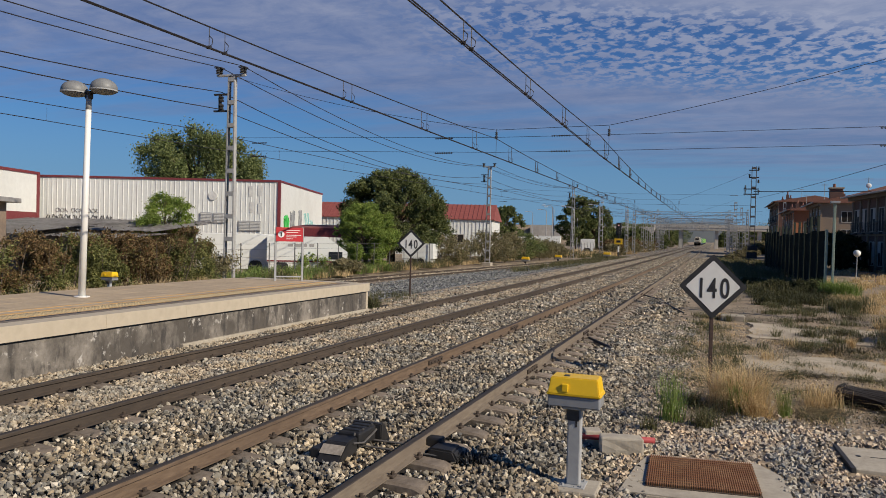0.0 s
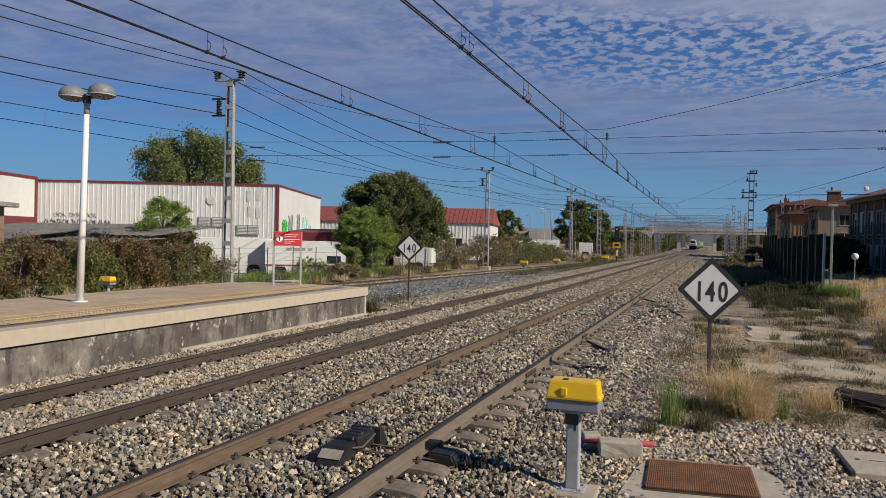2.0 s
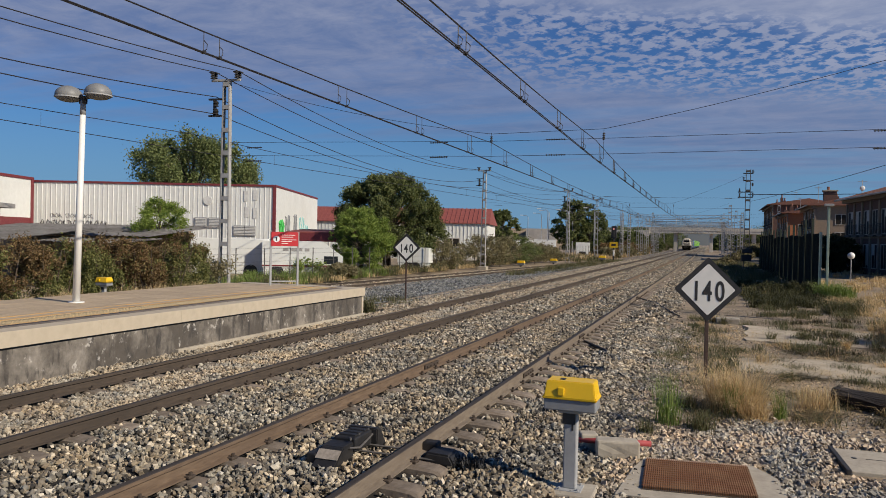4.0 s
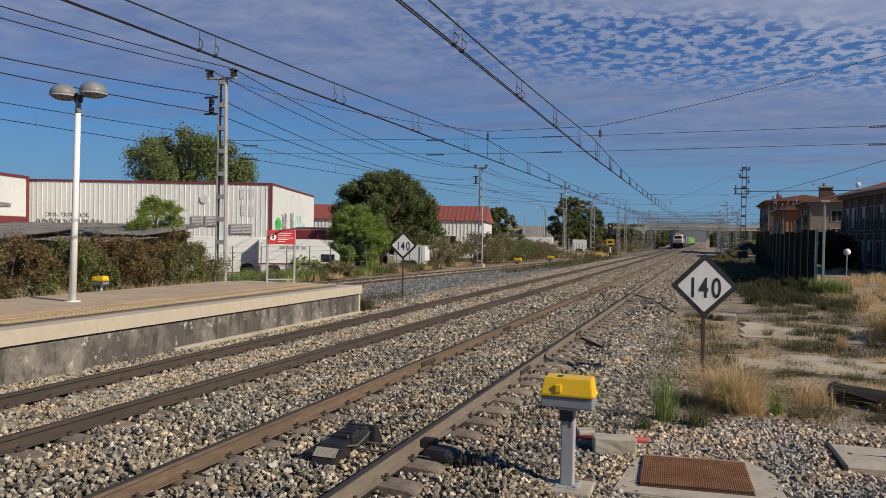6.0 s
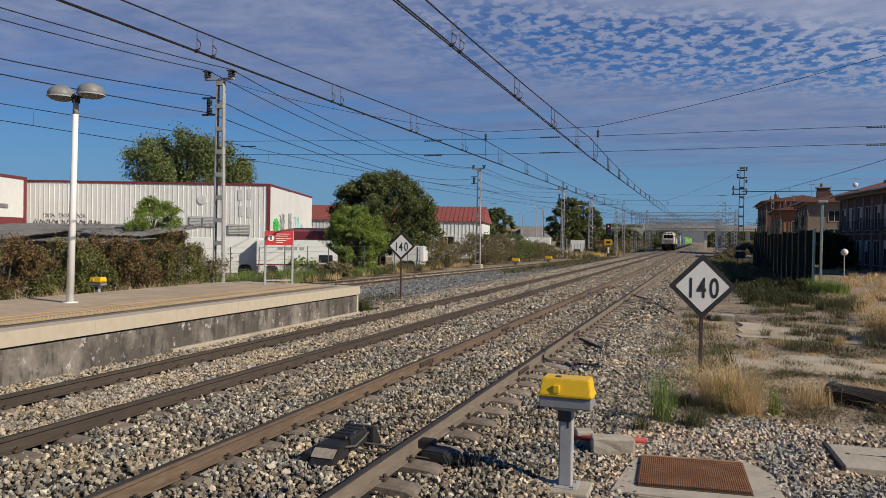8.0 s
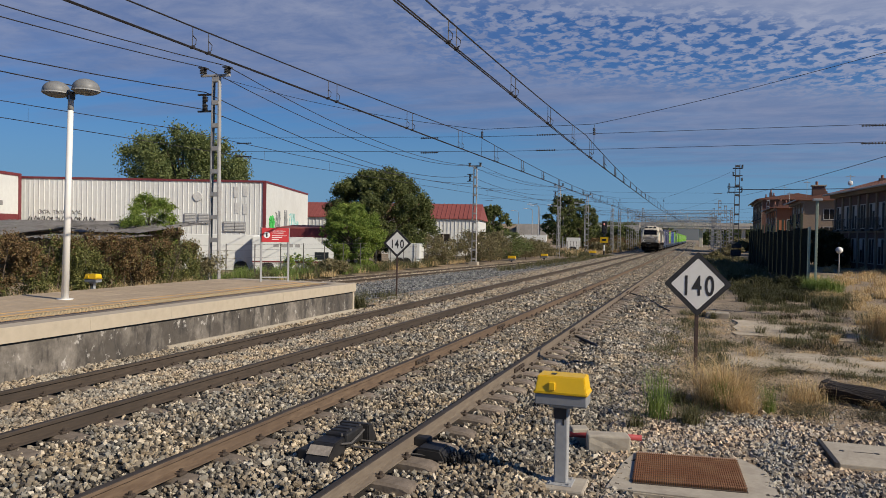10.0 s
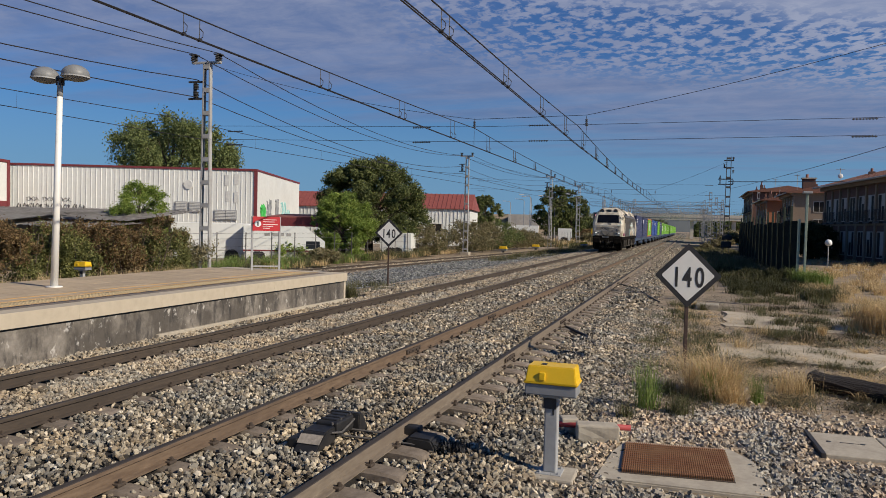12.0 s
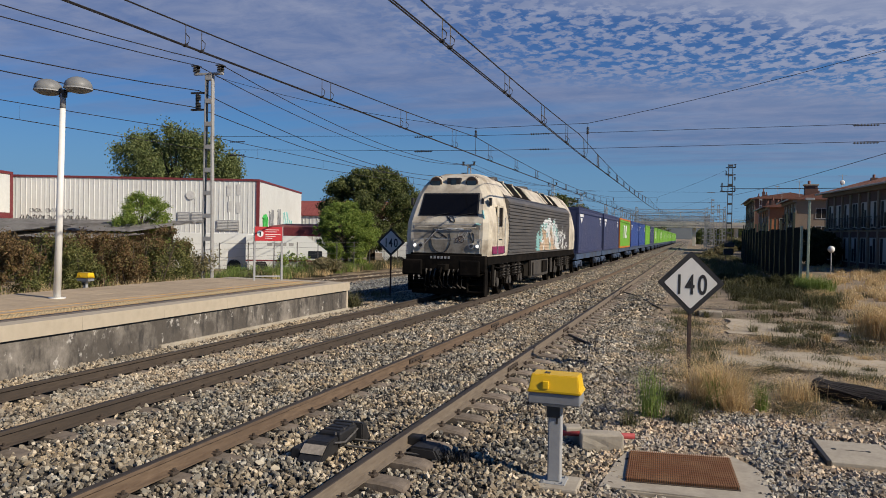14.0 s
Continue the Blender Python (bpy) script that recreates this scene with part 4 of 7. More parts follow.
def insulator(bm, p0, p1, r=0.06, n=4):
    p0, p1 = Vector(p0), Vector(p1)
    cyl(bm, p0, p1, r * 0.35, n=6)
    for i in range(n):
        c = p0.lerp(p1, (i + 0.5) / n)
        d = (p1 - p0).normalized() * 0.018
        cyl(bm, c - d, c + d, r, r * 0.7, n=8)


def lattice_mast(m, h, w=0.46, taper=0.62, arms=True, label="grey riveted steel catenary mast with batten plates", detail=True, steel="mast"):
    """Two channels joined by batten plates, narrowing upwards."""
    ob = thing("catenary_mast", m, label, "catenary mast", "catenary masts")
    for s in (-1, 1):
        bm = bmn()
        out = [(-0.02, -0.10), (0.04, -0.10), (0.04, -0.085), (-0.005, -0.085), (-0.005, 0.085), (0.04, 0.085), (0.04, 0.10), (-0.02, 0.10)]
        prism(bm, [(-s * a, b) for a, b in out], "z", -0.3, h)
        for v in bm.verts:
            k = 1 - (1 - taper) * max(0, v.co.z) / h
            v.co.x += s * w / 2 * k
        part("channel", bm, M[steel], ob)
    n = int(h / 0.95)
    for i in range(n + 1):
        z = 0.35 + i * (h - 0.5) / n
        k = w / 2 * (1 - (1 - taper) * z / h)
        for y in (-0.108, 0.098) if detail else (-0.108,):
            part("batten_plate", box(bmn(), -k, k, y, y + 0.01, z - 0.09, z + 0.09), M[steel], ob)
    if detail:
        part("footing", box(bmn(), -0.45, 0.45, -0.4, 0.4, -0.5, 0.06, 0.03), M["conc"], ob)
    if arms:
        bm = bmn()
        box(bm, -0.72, 0.62, -0.06, 0.06, h - 0.02, h + 0.07, 0.01)
        part("crossarm", bm, M["mast"], ob)
        for x in (-0.62, 0.5):
            for y in (-0.12, 0.12):
                bm = bmn()
                insulator(bm, (x, y, h + 0.07), (x, y, h + 0.35), 0.10)
                part("insulator", bm, M["dark"], ob)
            part("clamp_plate", box(bmn(), x - 0.16, x + 0.16, -0.15, 0.15, h + 0.33, h + 0.37), M["dark"], ob)
        bm = bmn()
        box(bm, -0.85, -0.2, -0.05, 0.05, h - 1.50, h - 1.43)
        box(bm, -0.85, -0.2, -0.05, 0.05, h - 0.80, h - 0.73)
        box(bm, -0.62, -0.52, -0.05, 0.05, h - 1.5, h - 0.75)
        for z in (h - 1.40, h - 1.07):
            insulator(bm, (-0.52, 0, z), (-0.52, 0, z + 0.24), 0.13)
        part("side_bracket", bm, M["dark"], ob)
    return ob


def gap(y):
    """Height of the carrying wire above the contact wire."""
    for a, b in zip(SUPPORTS, SUPPORTS[1:]):
        if a <= y <= b:
            return 0.31 + 0.36 * ((y - (a + b) / 2) / ((b - a) / 2)) ** 2
    return 0.65


def catenary(x, step, first, label, stagger):
    """Contact wires and carrying wire, led from side to side at the supports."""
    ob = thing("overhead_line", pose(x, 0, 0), label, "overhead line", "overhead lines")
    ys = [-16 + 2.0 * i for i in range(58)] + [100 + 5 * i for i in range(40)]

    def off(y):
        return bend(y) + float(np.interp(y, SUPPORTS[:5], stagger))
    for d in (-0.022, 0.022):
        part("contact_wire", sweep(bmn(), [(d + off(y), y, CONTACT) for y in (-16, 26, 70, 101, 135, 180, 295)], 0.012, 5), M["wire"], ob)
    part("carrying_wire", sweep(bmn(), [(off(y), y, CONTACT + gap(y)) for y in ys], 0.0135, 5), M["wire"], ob)
    for i in range(-1, 30):
        y = first + step * i
        for dy in ((-0.2, 0.2) if y < 60 else (0,)):
            g, o = gap(y + dy), off(y + dy)
            bm = bmn()
            sweep(bm, [(o, y + dy, CONTACT), (o, y + dy, CONTACT + g)], 0.008 if y < 30 else 0.014, 4)
            if y < 40:
                sweep(bm, [(o, y + dy, CONTACT + 0.02), (o + 0.06, y + dy, CONTACT + 0.05), (o + 0.07, y + dy, CONTACT + 0.13), (o, y + dy, CONTACT + 0.2)], 0.008, 4)
                box(bm, o - 0.035, o + 0.035, dy + y - 0.025, dy + y + 0.025, CONTACT - 0.015, CONTACT + 0.03)
            part("dropper", bm, M["wire"], ob)


def line_pts(a, b, sag, n=14):
    a, b = Vector(a), Vector(b)
    return [a.lerp(b, i / n) - Vector((0, 0, 4 * sag * (i / n) * (1 - i / n))) for i in range(n + 1)]


def cable(runs, r, label, name="power_cable", group="power cables"):
    bm = bmn()
    for a, b, sag in runs:
        sweep(bm, line_pts(a, b, sag), r, 5)
    return solo(name, bm, M["wire"], label, "cable", group)


def headspan(y, xl, zl, xr, zr, y2=None, low=(5.75, 5.2)):
    """Cross wires from mast to mast that hold the overhead lines."""
    y2 = y if y2 is None else y2
    def at(x, z):
        return (x, y + (y2 - y) * (x - xl) / (xr - xl), z)
    ob = thing("cross_span", pose(0, 0, 0), "cross-span wires with insulators over all the tracks", "cross span", "cross spans")
    bm = bmn()
    sweep(bm, line_pts(at(xl + 0.3, zl), at(C2, 6.02), 0.25), 0.009, 5)
    sweep(bm, [at(C2, 6.02), at(C1, 6.08)], 0.009, 5)
    sweep(bm, line_pts(at(C1, 6.08), at(xr - 0.2, zr), 0.12), 0.009, 5)
    part("head_wire", bm, M["wire"], ob)
    for z in low:
        bm = bmn()
        sweep(bm, [at(xl + 0.2, z + 0.25), at(C2, z), at(C1, z), at(xr - 0.2, z + 0.05)], 0.008, 5)
        for x in (X2 - 2.2, X1 - 1.6, xl + 1.4, xr - 1.75):
            insulator(bm, at(x - 0.36, z + 0.005), at(x + 0.36, z + 0.005), 0.034, 8)
        part("cross_wire", bm, M["wire"], ob)
    for x in (C1, C2):
        bm = bmn()
        insulator(bm, at(x, 5.7), at(x, 5.95), 0.055, 4)
        sweep(bm, [at(x, CONTACT), at(x, 6.05)], 0.008, 5)
        part("hanger", bm, M["wire"], ob)


def build_masts():
    lattice_mast(pose(-19.4, 26, -0.55, 0, 0, 6), 9.15)
    lattice_mast(pose(-21.6, 70.5, -0.6), 9.6, 0.5)
    lattice_mast(pose(-18.8, 101, -0.5), 9.6, 0.5, detail=False)
    lattice_mast(pose(-18.0, 122, -0.5), 9.6, 0.5, detail=False)
    right = lattice_mast(pose(3.05, 76.5, -0.4), 9.8, 0.5, 0.8, False, "dark lattice catenary mast with side brackets", steel="mast_dark")
    bm = bmn()
    for z in (9.4, 8.7, 7.6, 7.1):
        box(bm, -0.9 if z < 8 else -0.45, 0.45, -0.06, 0.06, z, z + 0.09)
    for x, z in ((-0.75, 7.2), (-0.4, 8.75), (0.4, 9.45), (0.4, 8.2), (-0.75, 7.65), (0.42, 7.2)):
        insulator(bm, (x, 0, z), (x, 0, z + 0.35), 0.13, 3)
    part("insulator_bracket", bm, M["dark"], right)
    bm = bmn()
    box(bm, -0.45, 0.45, -0.3, 0.3, 1.0, 1.6, 0.03)
    box(bm, -0.4, 0.5, -0.35, 0.3, 1.75, 2.2, 0.03)
    part("switch_box", bm, M["dark"], right, "dark switchgear box on the mast")
    for x, y, h in ((6.7, 26.0, 9.0),):
        lattice_mast(pose(x, y, -0.4), h, 0.46, 0.62, False)
    for x, y in ((2.2, 112), (3.6, 135), (-15.5, 135), (-15.0, 160), (2.0, 160), (-14.6, 175), (3.0, 190), (-14.5, 215), (2.4, 215), (-14.5, 240), (2.8, 240), (9.5, 125), (-11.2, 150), (-16.8, 148), (-14.0, 198), (1.6, 176), (5.2, 152), (6.0, 200)):
        lattice_mast(pose(x, y, -0.4), 8.2 + (y % 7) * 0.12, 0.5, 0.7, False, detail=False)
    headspan(26, -19.4, 8.5, 6.7, 8.35)
    headspan(70.5, -21.6, 8.7, 3.05, 8.9, 76.5, (6.6, 5.6))
    headspan(101, -18.8, 8.2, 2.2, 8.0, 112)
    headspan(135, -15.5, 8.0, 3.6, 8.0)
    headspan(160, -15.0, 8.0, 2.0, 8.0)
    headspan(122, -18.0, 8.4, 9.5, 7.4, 125, (6.4, 5.6))
    headspan(148, -16.8, 8.2, 5.2, 7.8, 152, (6.5, 5.8))
    headspan(198, -14.0, 8.2, 6.0, 7.6, 200)
    headspan(240, -14.5, 8.2, 2.8, 7.8)
    # rigid portals further on
    for y in (148, 175, 192, 205, 215, 232, 240):
        ob = thing("catenary_portal", pose(0, 0, 0), "lattice portal beam across the tracks", "catenary portal", "catenary portals")
        bm = bmn()
        xl, xr = -15.5, (5.0 if y == 148 else 2.6 + (y % 5))
        for x in (xl, xr):
            for d in (-0.22, 0.22):
                box(bm, x + d - 0.05, x + d + 0.05, y - 0.09, y + 0.09, -0.6, 7.75)
            for k in range(9):
                box(bm, x - 0.2, x + 0.2, y - 0.1, y - 0.085, 0.3 + 0.8 * k, 0.48 + 0.8 * k)
        for x in (X1, X2, X2 - 5.0):
            cyl(bm, (x - 0.9, y, 5.6), (x + 0.9, y, 5.9), 0.03, n=5)
            cyl(bm, (x + 0.9, y, 5.6), (x + 0.9, y, 7.0), 0.05, n=5)
            cyl(bm, (x - 0.5, y, 5.05), (x + 0.9, y, 5.55), 0.025, n=5)
        for z in (7.0, 7.6):
            box(bm, xl, xr, y - 0.05, y + 0.05, z, z + 0.08)
        n = 18
        for i in range(n):
            a, b = xl + (xr - xl) * i / n, xl + (xr - xl) * (i + 1) / n
            cyl(bm, (a, y, 7.05), (b, y, 7.65), 0.025, n=4)
            cyl(bm, (b, y, 7.05), (b, y, 7.65), 0.025, n=4)
        part("beam", bm, M["mast"], ob)
    catenary(C1, 4.1, 10.75, "overhead contact line with droppers above the nearer track", (0.40, -0.28, -0.40, 0.0, 0.0))
    catenary(C2, 4.5, 9.95, "overhead contact line with droppers above the platform track", (0.0, 0.0, 0.0, 0.0, 0.0))
    # feeders along the masts beyond the platform
    for dx, z, s in ((-0.62, 9.0, 1.0), (0.5, 9.0, 1.0), (-0.55, 7.95, 1.15), (-0.55, 7.22, 0.75)):
        cable([((-17.4 + dx, -18, z - 0.1), (-19.4 + dx, 26, z), s), ((-19.4 + dx, 26, z), (-21.6 + dx, 70.5, z + 0.1), s * 1.1), ((-21.6 + dx, 70.5, z + 0.1), (-18.8 + dx, 101, z), s * 0.6),
               ((-18.8 + dx, 101, z), (-18.0 + dx, 122, z), 0.3), ((-18 + dx, 122, z), (-15.5 + dx, 135, z - 0.5), 0.3), ((-15.5 + dx, 135, z - 0.5), (-14.6 + dx, 175, z - 0.5), 0.6)], 0.019, "dark feeder cable strung along the masts")
    # the line over the siding
    ob = thing("overhead_line", pose(0, 0, 0), "overhead contact line above the siding", "overhead line", "overhead lines")
    for z, sag in ((5.72, 0.0), (6.45, 0.30)):
        bm = bmn()
        for a, b in ((-18, 26), (26, 70), (70, 101), (101, 135)):
            sweep(bm, line_pts((siding_x(a) + 0.4, a, z), (siding_x(b) + 0.4, b, z), sag), 0.014, 5)
        part("wire", bm, M["wire"], ob)
    for y in (12, 19, 32, 38, 44, 50, 57, 64):
        part("dropper", sweep(bmn(), [(siding_x(y) + 0.4, y, 5.72), (siding_x(y) + 0.4, y, 6.2)], 0.006, 4), M["wire"], ob)
    # aerial cable on the right, towards the dark mast
    cable([((3.05, 76.5, 6.3), (6.5, 26.0, 5.2), 0.12)], 0.012, "dark aerial cable rising from the mast")
    cable([((3.05, 76.5, 7.0), (26, 74, 7.2), 0.1)], 0.035, "dark insulated aerial cable to the apartments")


# ---------------------------------------------------------------- trackside things on the right
def cable_pit():
    ob = thing("cable_pit", pose(0, 0, -0.30), "concrete cable pit with a rusty steel grating", "cable pit")
    bm = bmn()
    outer = [(-0.84, 7.16), (-0.76, 8.10), (-0.66, 8.56), (0.47, 8.71), (0.70, 8.32), (0.78, 7.25)]
    prism(bm, outer, "z", -0.2, 0.015)
    bmesh.ops.bevel(bm, geom=[e for e in bm.edges if e.verts[0].co.z > 0 and e.verts[1].co.z > 0], offset=0.015, segments=2, affect="EDGES")
    part("surround", bm, M["conc"], ob, "pale concrete surround")
    gr = part("grating_frame", prism(bmn(), [(-0.60, 7.40), (-0.64, 8.45), (0.41, 8.60), (0.47, 7.53)], "z", -0.05, 0.022), M["clip"], ob, "dark rusty steel frame")
    for i in range(50):
        k = (i + 0.5) / 50
        a, b = Vector((-0.59, 7.42)).lerp(Vector((0.46, 7.55)), k), Vector((-0.63, 8.43)).lerp(Vector((0.40, 8.58)), k)
        bm = bmn()
        w = 0.0055
        prism(bm, [(a.x - w, a.y), (a.x + w, a.y), (b.x + w, b.y), (b.x - w, b.y)], "z", 0.02, 0.046)
        part("grating_bar", bm, M["grate"], ob)
    for k in [i / 14 for i in range(1, 14)]:
        a, b = Vector((-0.60, 7.40)).lerp(Vector((-0.64, 8.45)), k), Vector((0.47, 7.53)).lerp(Vector((0.41, 8.60)), k)
        part("cross_bar", cyl(bmn(), (a.x, a.y, 0.041), (b.x, b.y, 0.041), 0.006, n=5), M["grate"], ob)


def lid_slab(m, label):
    ob = thing("pit_cover", m, label, "pit cover")
    bm = bmn()
    box(bm, 0, 0.72, 0, 0.95, -0.15, 0.03, 0.012)
    part("slab", bm, M["conc"], ob)
    part("slab", box(bmn(), 0.735, 1.45, 0.02, 0.97, -0.15, 0.025, 0.012), M["conc"], ob)
    # edge rim; its dark colour also paints the shadow on this side
    part("rim", box(bmn(), -0.05, 0.0, -0.02, 0.97, -0.15, 0.045, 0.006), M["dark"], ob)
    bm = bmn()
    for x in (0.14, 0.5):
        cyl(bm, (x, 0.55, 0.028), (x, 0.55, 0.034), 0.028, n=10)
    box(bm, 0.26, 0.46, 0.54, 0.55, 0.028, 0.034)
    part("lifting_hole", bm, M["signblack"], ob)


def concrete_block():
    bm = bmn()
    box(bm, -0.24, 0.24, -0.11, 0.11, -0.05, 0.17, 0.02)
    bmesh.ops.subdivide_edges(bm, edges=bm.edges[:], cuts=2, use_grid_fill=True)
    for v in bm.verts:
        v.co += Vector((noise.noise(v.co * 9), noise.noise(v.co * 9 + Vector((5, 0, 0))), noise.noise(v.co * 9 + Vector((0, 7, 0))))) * 0.012
    ob = solo("concrete_block", bm, M["conc"], "chipped grey concrete block lying on the ballast", "concrete block")
    ob.matrix_world = pose(-0.97, 8.55, -0.29, 0, 0, 14)
    bm = bmn()
    box(bm, -0.1, 0.1, -0.1, 0.1, 0, 0.2, 0.015)
    ob = solo("concrete_block", bm, M["conc"], "small pale concrete block behind the junction box", "concrete block")
    ob.matrix_world = pose(-1.33, 8.75, -0.33, 0, 0, 20)
    ob = solo("pipe", cyl(bmn(), (-1.5, 8.62, -0.2), (-0.62, 8.85, -0.21), 0.035, n=12), M["redpipe"], "faded red plastic conduit beside the block", "pipe", smooth=True)


def rail_lubricator():
    """Black trackside device between the rails: two ramped end boxes and a raised middle."""
    ob = thing("track_device", pose(-3.52, 6.95, -0.19, 0, 0, 0), "black steel track device with a pale stripe between the rails", "track device")
    bm = bmn()
    prism(bm, [(-0.52, 0.0), (-0.30, 0.17), (-0.08, 0.18), (-0.08, 0.0)], "x", -0.21, 0.05)
    bmesh.ops.bevel(bm, geom=bm.edges[:], offset=0.012, segments=2, affect="EDGES")
    part("ramp", bm, M["black"], ob)
    bm = bmn()
    prism(bm, [(-0.437, 0.072), (-0.345, 0.143), (-0.347, 0.150), (-0.440, 0.078)], "x", -0.205, 0.045)
    part("stripe", bm, M["dusty_stripe"], ob, "pale dusty painted stripe")
    bm = bmn()
    box(bm, -0.20, 0.06, -0.06, 0.34, 0.05, 0.21, 0.02)
    for i in range(3):
        box(bm, -0.17, 0.03, 0.0 + 0.11 * i, 0.07 + 0.11 * i, 0.20, 0.225, 0.008)
    part("housing", bm, M["black"], ob)
    bm = bmn()
    prism(bm, [(0.34, 0.0), (0.34, 0.22), (0.42, 0.22), (0.58, 0.02), (0.58, 0.0)], "x", -0.24, 0.12)
    bmesh.ops.bevel(bm, geom=bm.edges[:], offset=0.012, segments=2, affect="EDGES")
    part("end_plate", bm, M["black"], ob)
    for y in (0.05, 0.30):
        part("tie_rod", cyl(bmn(), (0.0, y, 0.05), (0.95, y + 0.1, 0.02), 0.012, n=8), M["mast_dark"], ob)
    part("conduit", sweep(bmn(), [(0.06, -0.2, 0.14), (0.08, 0.0, 0.10), (0.08, 0.2, 0.14), (0.06, 0.36, 0.16)], 0.012, 6), M["mast_dark"], ob)
    part("foot_block", box(bmn(), -0.32, -0.215, -0.42, -0.16, -0.02, 0.11, 0.015), M["black"], ob)
    for y in (-0.12, 0.08, 0.30):
        part("bolt", cyl(bmn(), (0.03, y, 0.20), (0.03, y, 0.228), 0.012, n=6), M["mast_dark"], ob)
    ob = thing("rail_brush_unit", pose(-2.62, 7.2, -0.22), "black cable cover with bristles beside the rail", "track device")
    bm = bmn()
    prism(bm, [(-0.18, 0.0), (-0.13, 0.13), (0.13, 0.12), (0.2, 0.0)], "y", -0.12, 0.16)
    bmesh.ops.bevel(bm, geom=bm.edges[:], offset=0.02, segments=2, affect="EDGES")
    part("cover", bm, M["black"], ob)
    part("clamp", box(bmn(), -0.26, -0.08, 0.1, 0.24, 0.0, 0.17, 0.02), M["black"], ob)
    rng = np.random.default_rng(3)
    base = np.column_stack([rng.uniform(0.12, 0.5, 260), rng.uniform(-0.1, 0.12, 260), rng.uniform(-0.02, 0.04, 260)])
    o = new("bristles", blades("bristles", base, 0.09, 0.006, M["black"], 4, 0.9))
    o.parent = ob


def old_timber():
    bm = bmn()
    prism(bm, [(0.22 * math.cos(a) * (1 + 0.2 * math.sin(3 * a)), 0.16 + 0.17 * math.sin(a)) for a in [i * math.tau / 14 for i in range(14)]], "x", 0, 3.3)
    bmesh.ops.subdivide_edges(bm, edges=[e for e in bm.edges if e.calc_length() > 1], cuts=30)
    for v in bm.verts:
        v.co += Vector((0, noise.noise(Vector((v.co.x * 1.5, v.co.y * 14, v.co.z * 14))), noise.noise(Vector((v.co.x * 2, v.co.y * 9, v.co.z * 9 + 4))))) * 0.045
    ob = solo("timber_log", bm, M["log"], "charred old timber sleeper lying in dry grass", "log")
    ob.matrix_world = pose(1.86, 12.85, -0.36, 0, 2, -32)


def slab_patch(name, pts, z, label):
    bm = bmn()
    c = Vector((sum(p[0] for p in pts) / len(pts), sum(p[1] for p in pts) / len(pts)))
    prism(bm, pts, "z", z - 0.12, z)
    bmesh.ops.subdivide_edges(bm, edges=[e for e in bm.edges if abs(e.verts[0].co.z - e.verts[1].co.z) < 0.01], cuts=7)
    for v in bm.verts:
        d = Vector((v.co.x - c.x, v.co.y - c.y, 0)).normalized()
        v.co += d * 0.28 * noise.noise(Vector((v.co.x * 1.7, v.co.y * 1.7, 4)))
    return solo(name, bm, M["cracked"], label, "concrete slab", kind="structure")


def sound_fence():
    """Tall dark-green board fence along the right of the line."""
    ob = thing("fence", pose(5.02, 40.6, -0.35), "tall dark green metal panel fence with pale posts", "fence")
    run, n = 46.0, 15
    step = run / n
    for i in range(n):
        y = i * step
        x = -0.25 * (y / run)
        h = 3.15 + 0.06 * math.sin(i * 2.1) + (0.3 if i > 8 else 0)
        bm = bmn()
        k = 12
        pts = []
        for j in range(k + 1):
            pts.append((x + (0.025 if j % 2 else -0.025), y + 0.06 + (step - 0.12) * j / k))
        pts += [(p[0] + 0.012, p[1]) for p in reversed(pts)]
        prism(bm, pts, "z", 0.05, h)
        part("panel", bm, M["fence"], ob)
        part("post", box(bmn(), x - 0.08, x + 0.05, y - 0.05, y + 0.05, 0, h + (0.05 if i == 0 else 0.62 + 0.35 * (i % 3) / 2 - 0.03 * i), 0.01), M["fencepost"] if i == 0 else M["fence_upright"], ob)
    part("tall_post", box(bmn(), 0.24, 0.36, -0.12, 0.02, 0, 4.52, 0.015), M["fencepost"], ob, "tall pale green steel post")
    part("post_cap", box(bmn(), 0.10, 0.52, -0.2, 0.12, 4.48, 4.60, 0.02), M["galv"], ob)


def globe_lamp():
    ob = thing("garden_lamp", pose(9.4, 60.0, -0.4), "white globe garden lamp on a short pole", "lamp post")
    part("globe", ball(bmn(), (0, 0, 1.92), 0.25), M["white_pole"], ob, "white opal globe", True)
    part("pole", cyl(bmn(), (0, 0, 0), (0, 0, 1.7), 0.04, n=8), M["galv"], ob)


# ---------------------------------------------------------------- buildings
def window_unit(parent, w, h, m, name="window", deep=0.12):
    """Frame, dark pane and sill, set into the wall plane y=0 that faces -y."""
    bm = bmn()
    t = 0.07
    box(bm, -w / 2, w / 2, -0.05, deep, -t, 0), box(bm, -w / 2, w / 2, -0.05, deep, h, h + t)
    box(bm, -w / 2 - t, -w / 2, -0.05, deep, -t, h + t), box(bm, w / 2, w / 2 + t, -0.05, deep, -t, h + t)
    box(bm, -0.03, 0.03, -0.03, 0.02, 0, h)
    wd = part(name, bm, M["frame"], parent)
    wd.matrix_local = m
    part("pane", box(bmn(), -w / 2, w / 2, -0.012, 0.0, 0, h), M["pane_dim"], wd)
    return wd


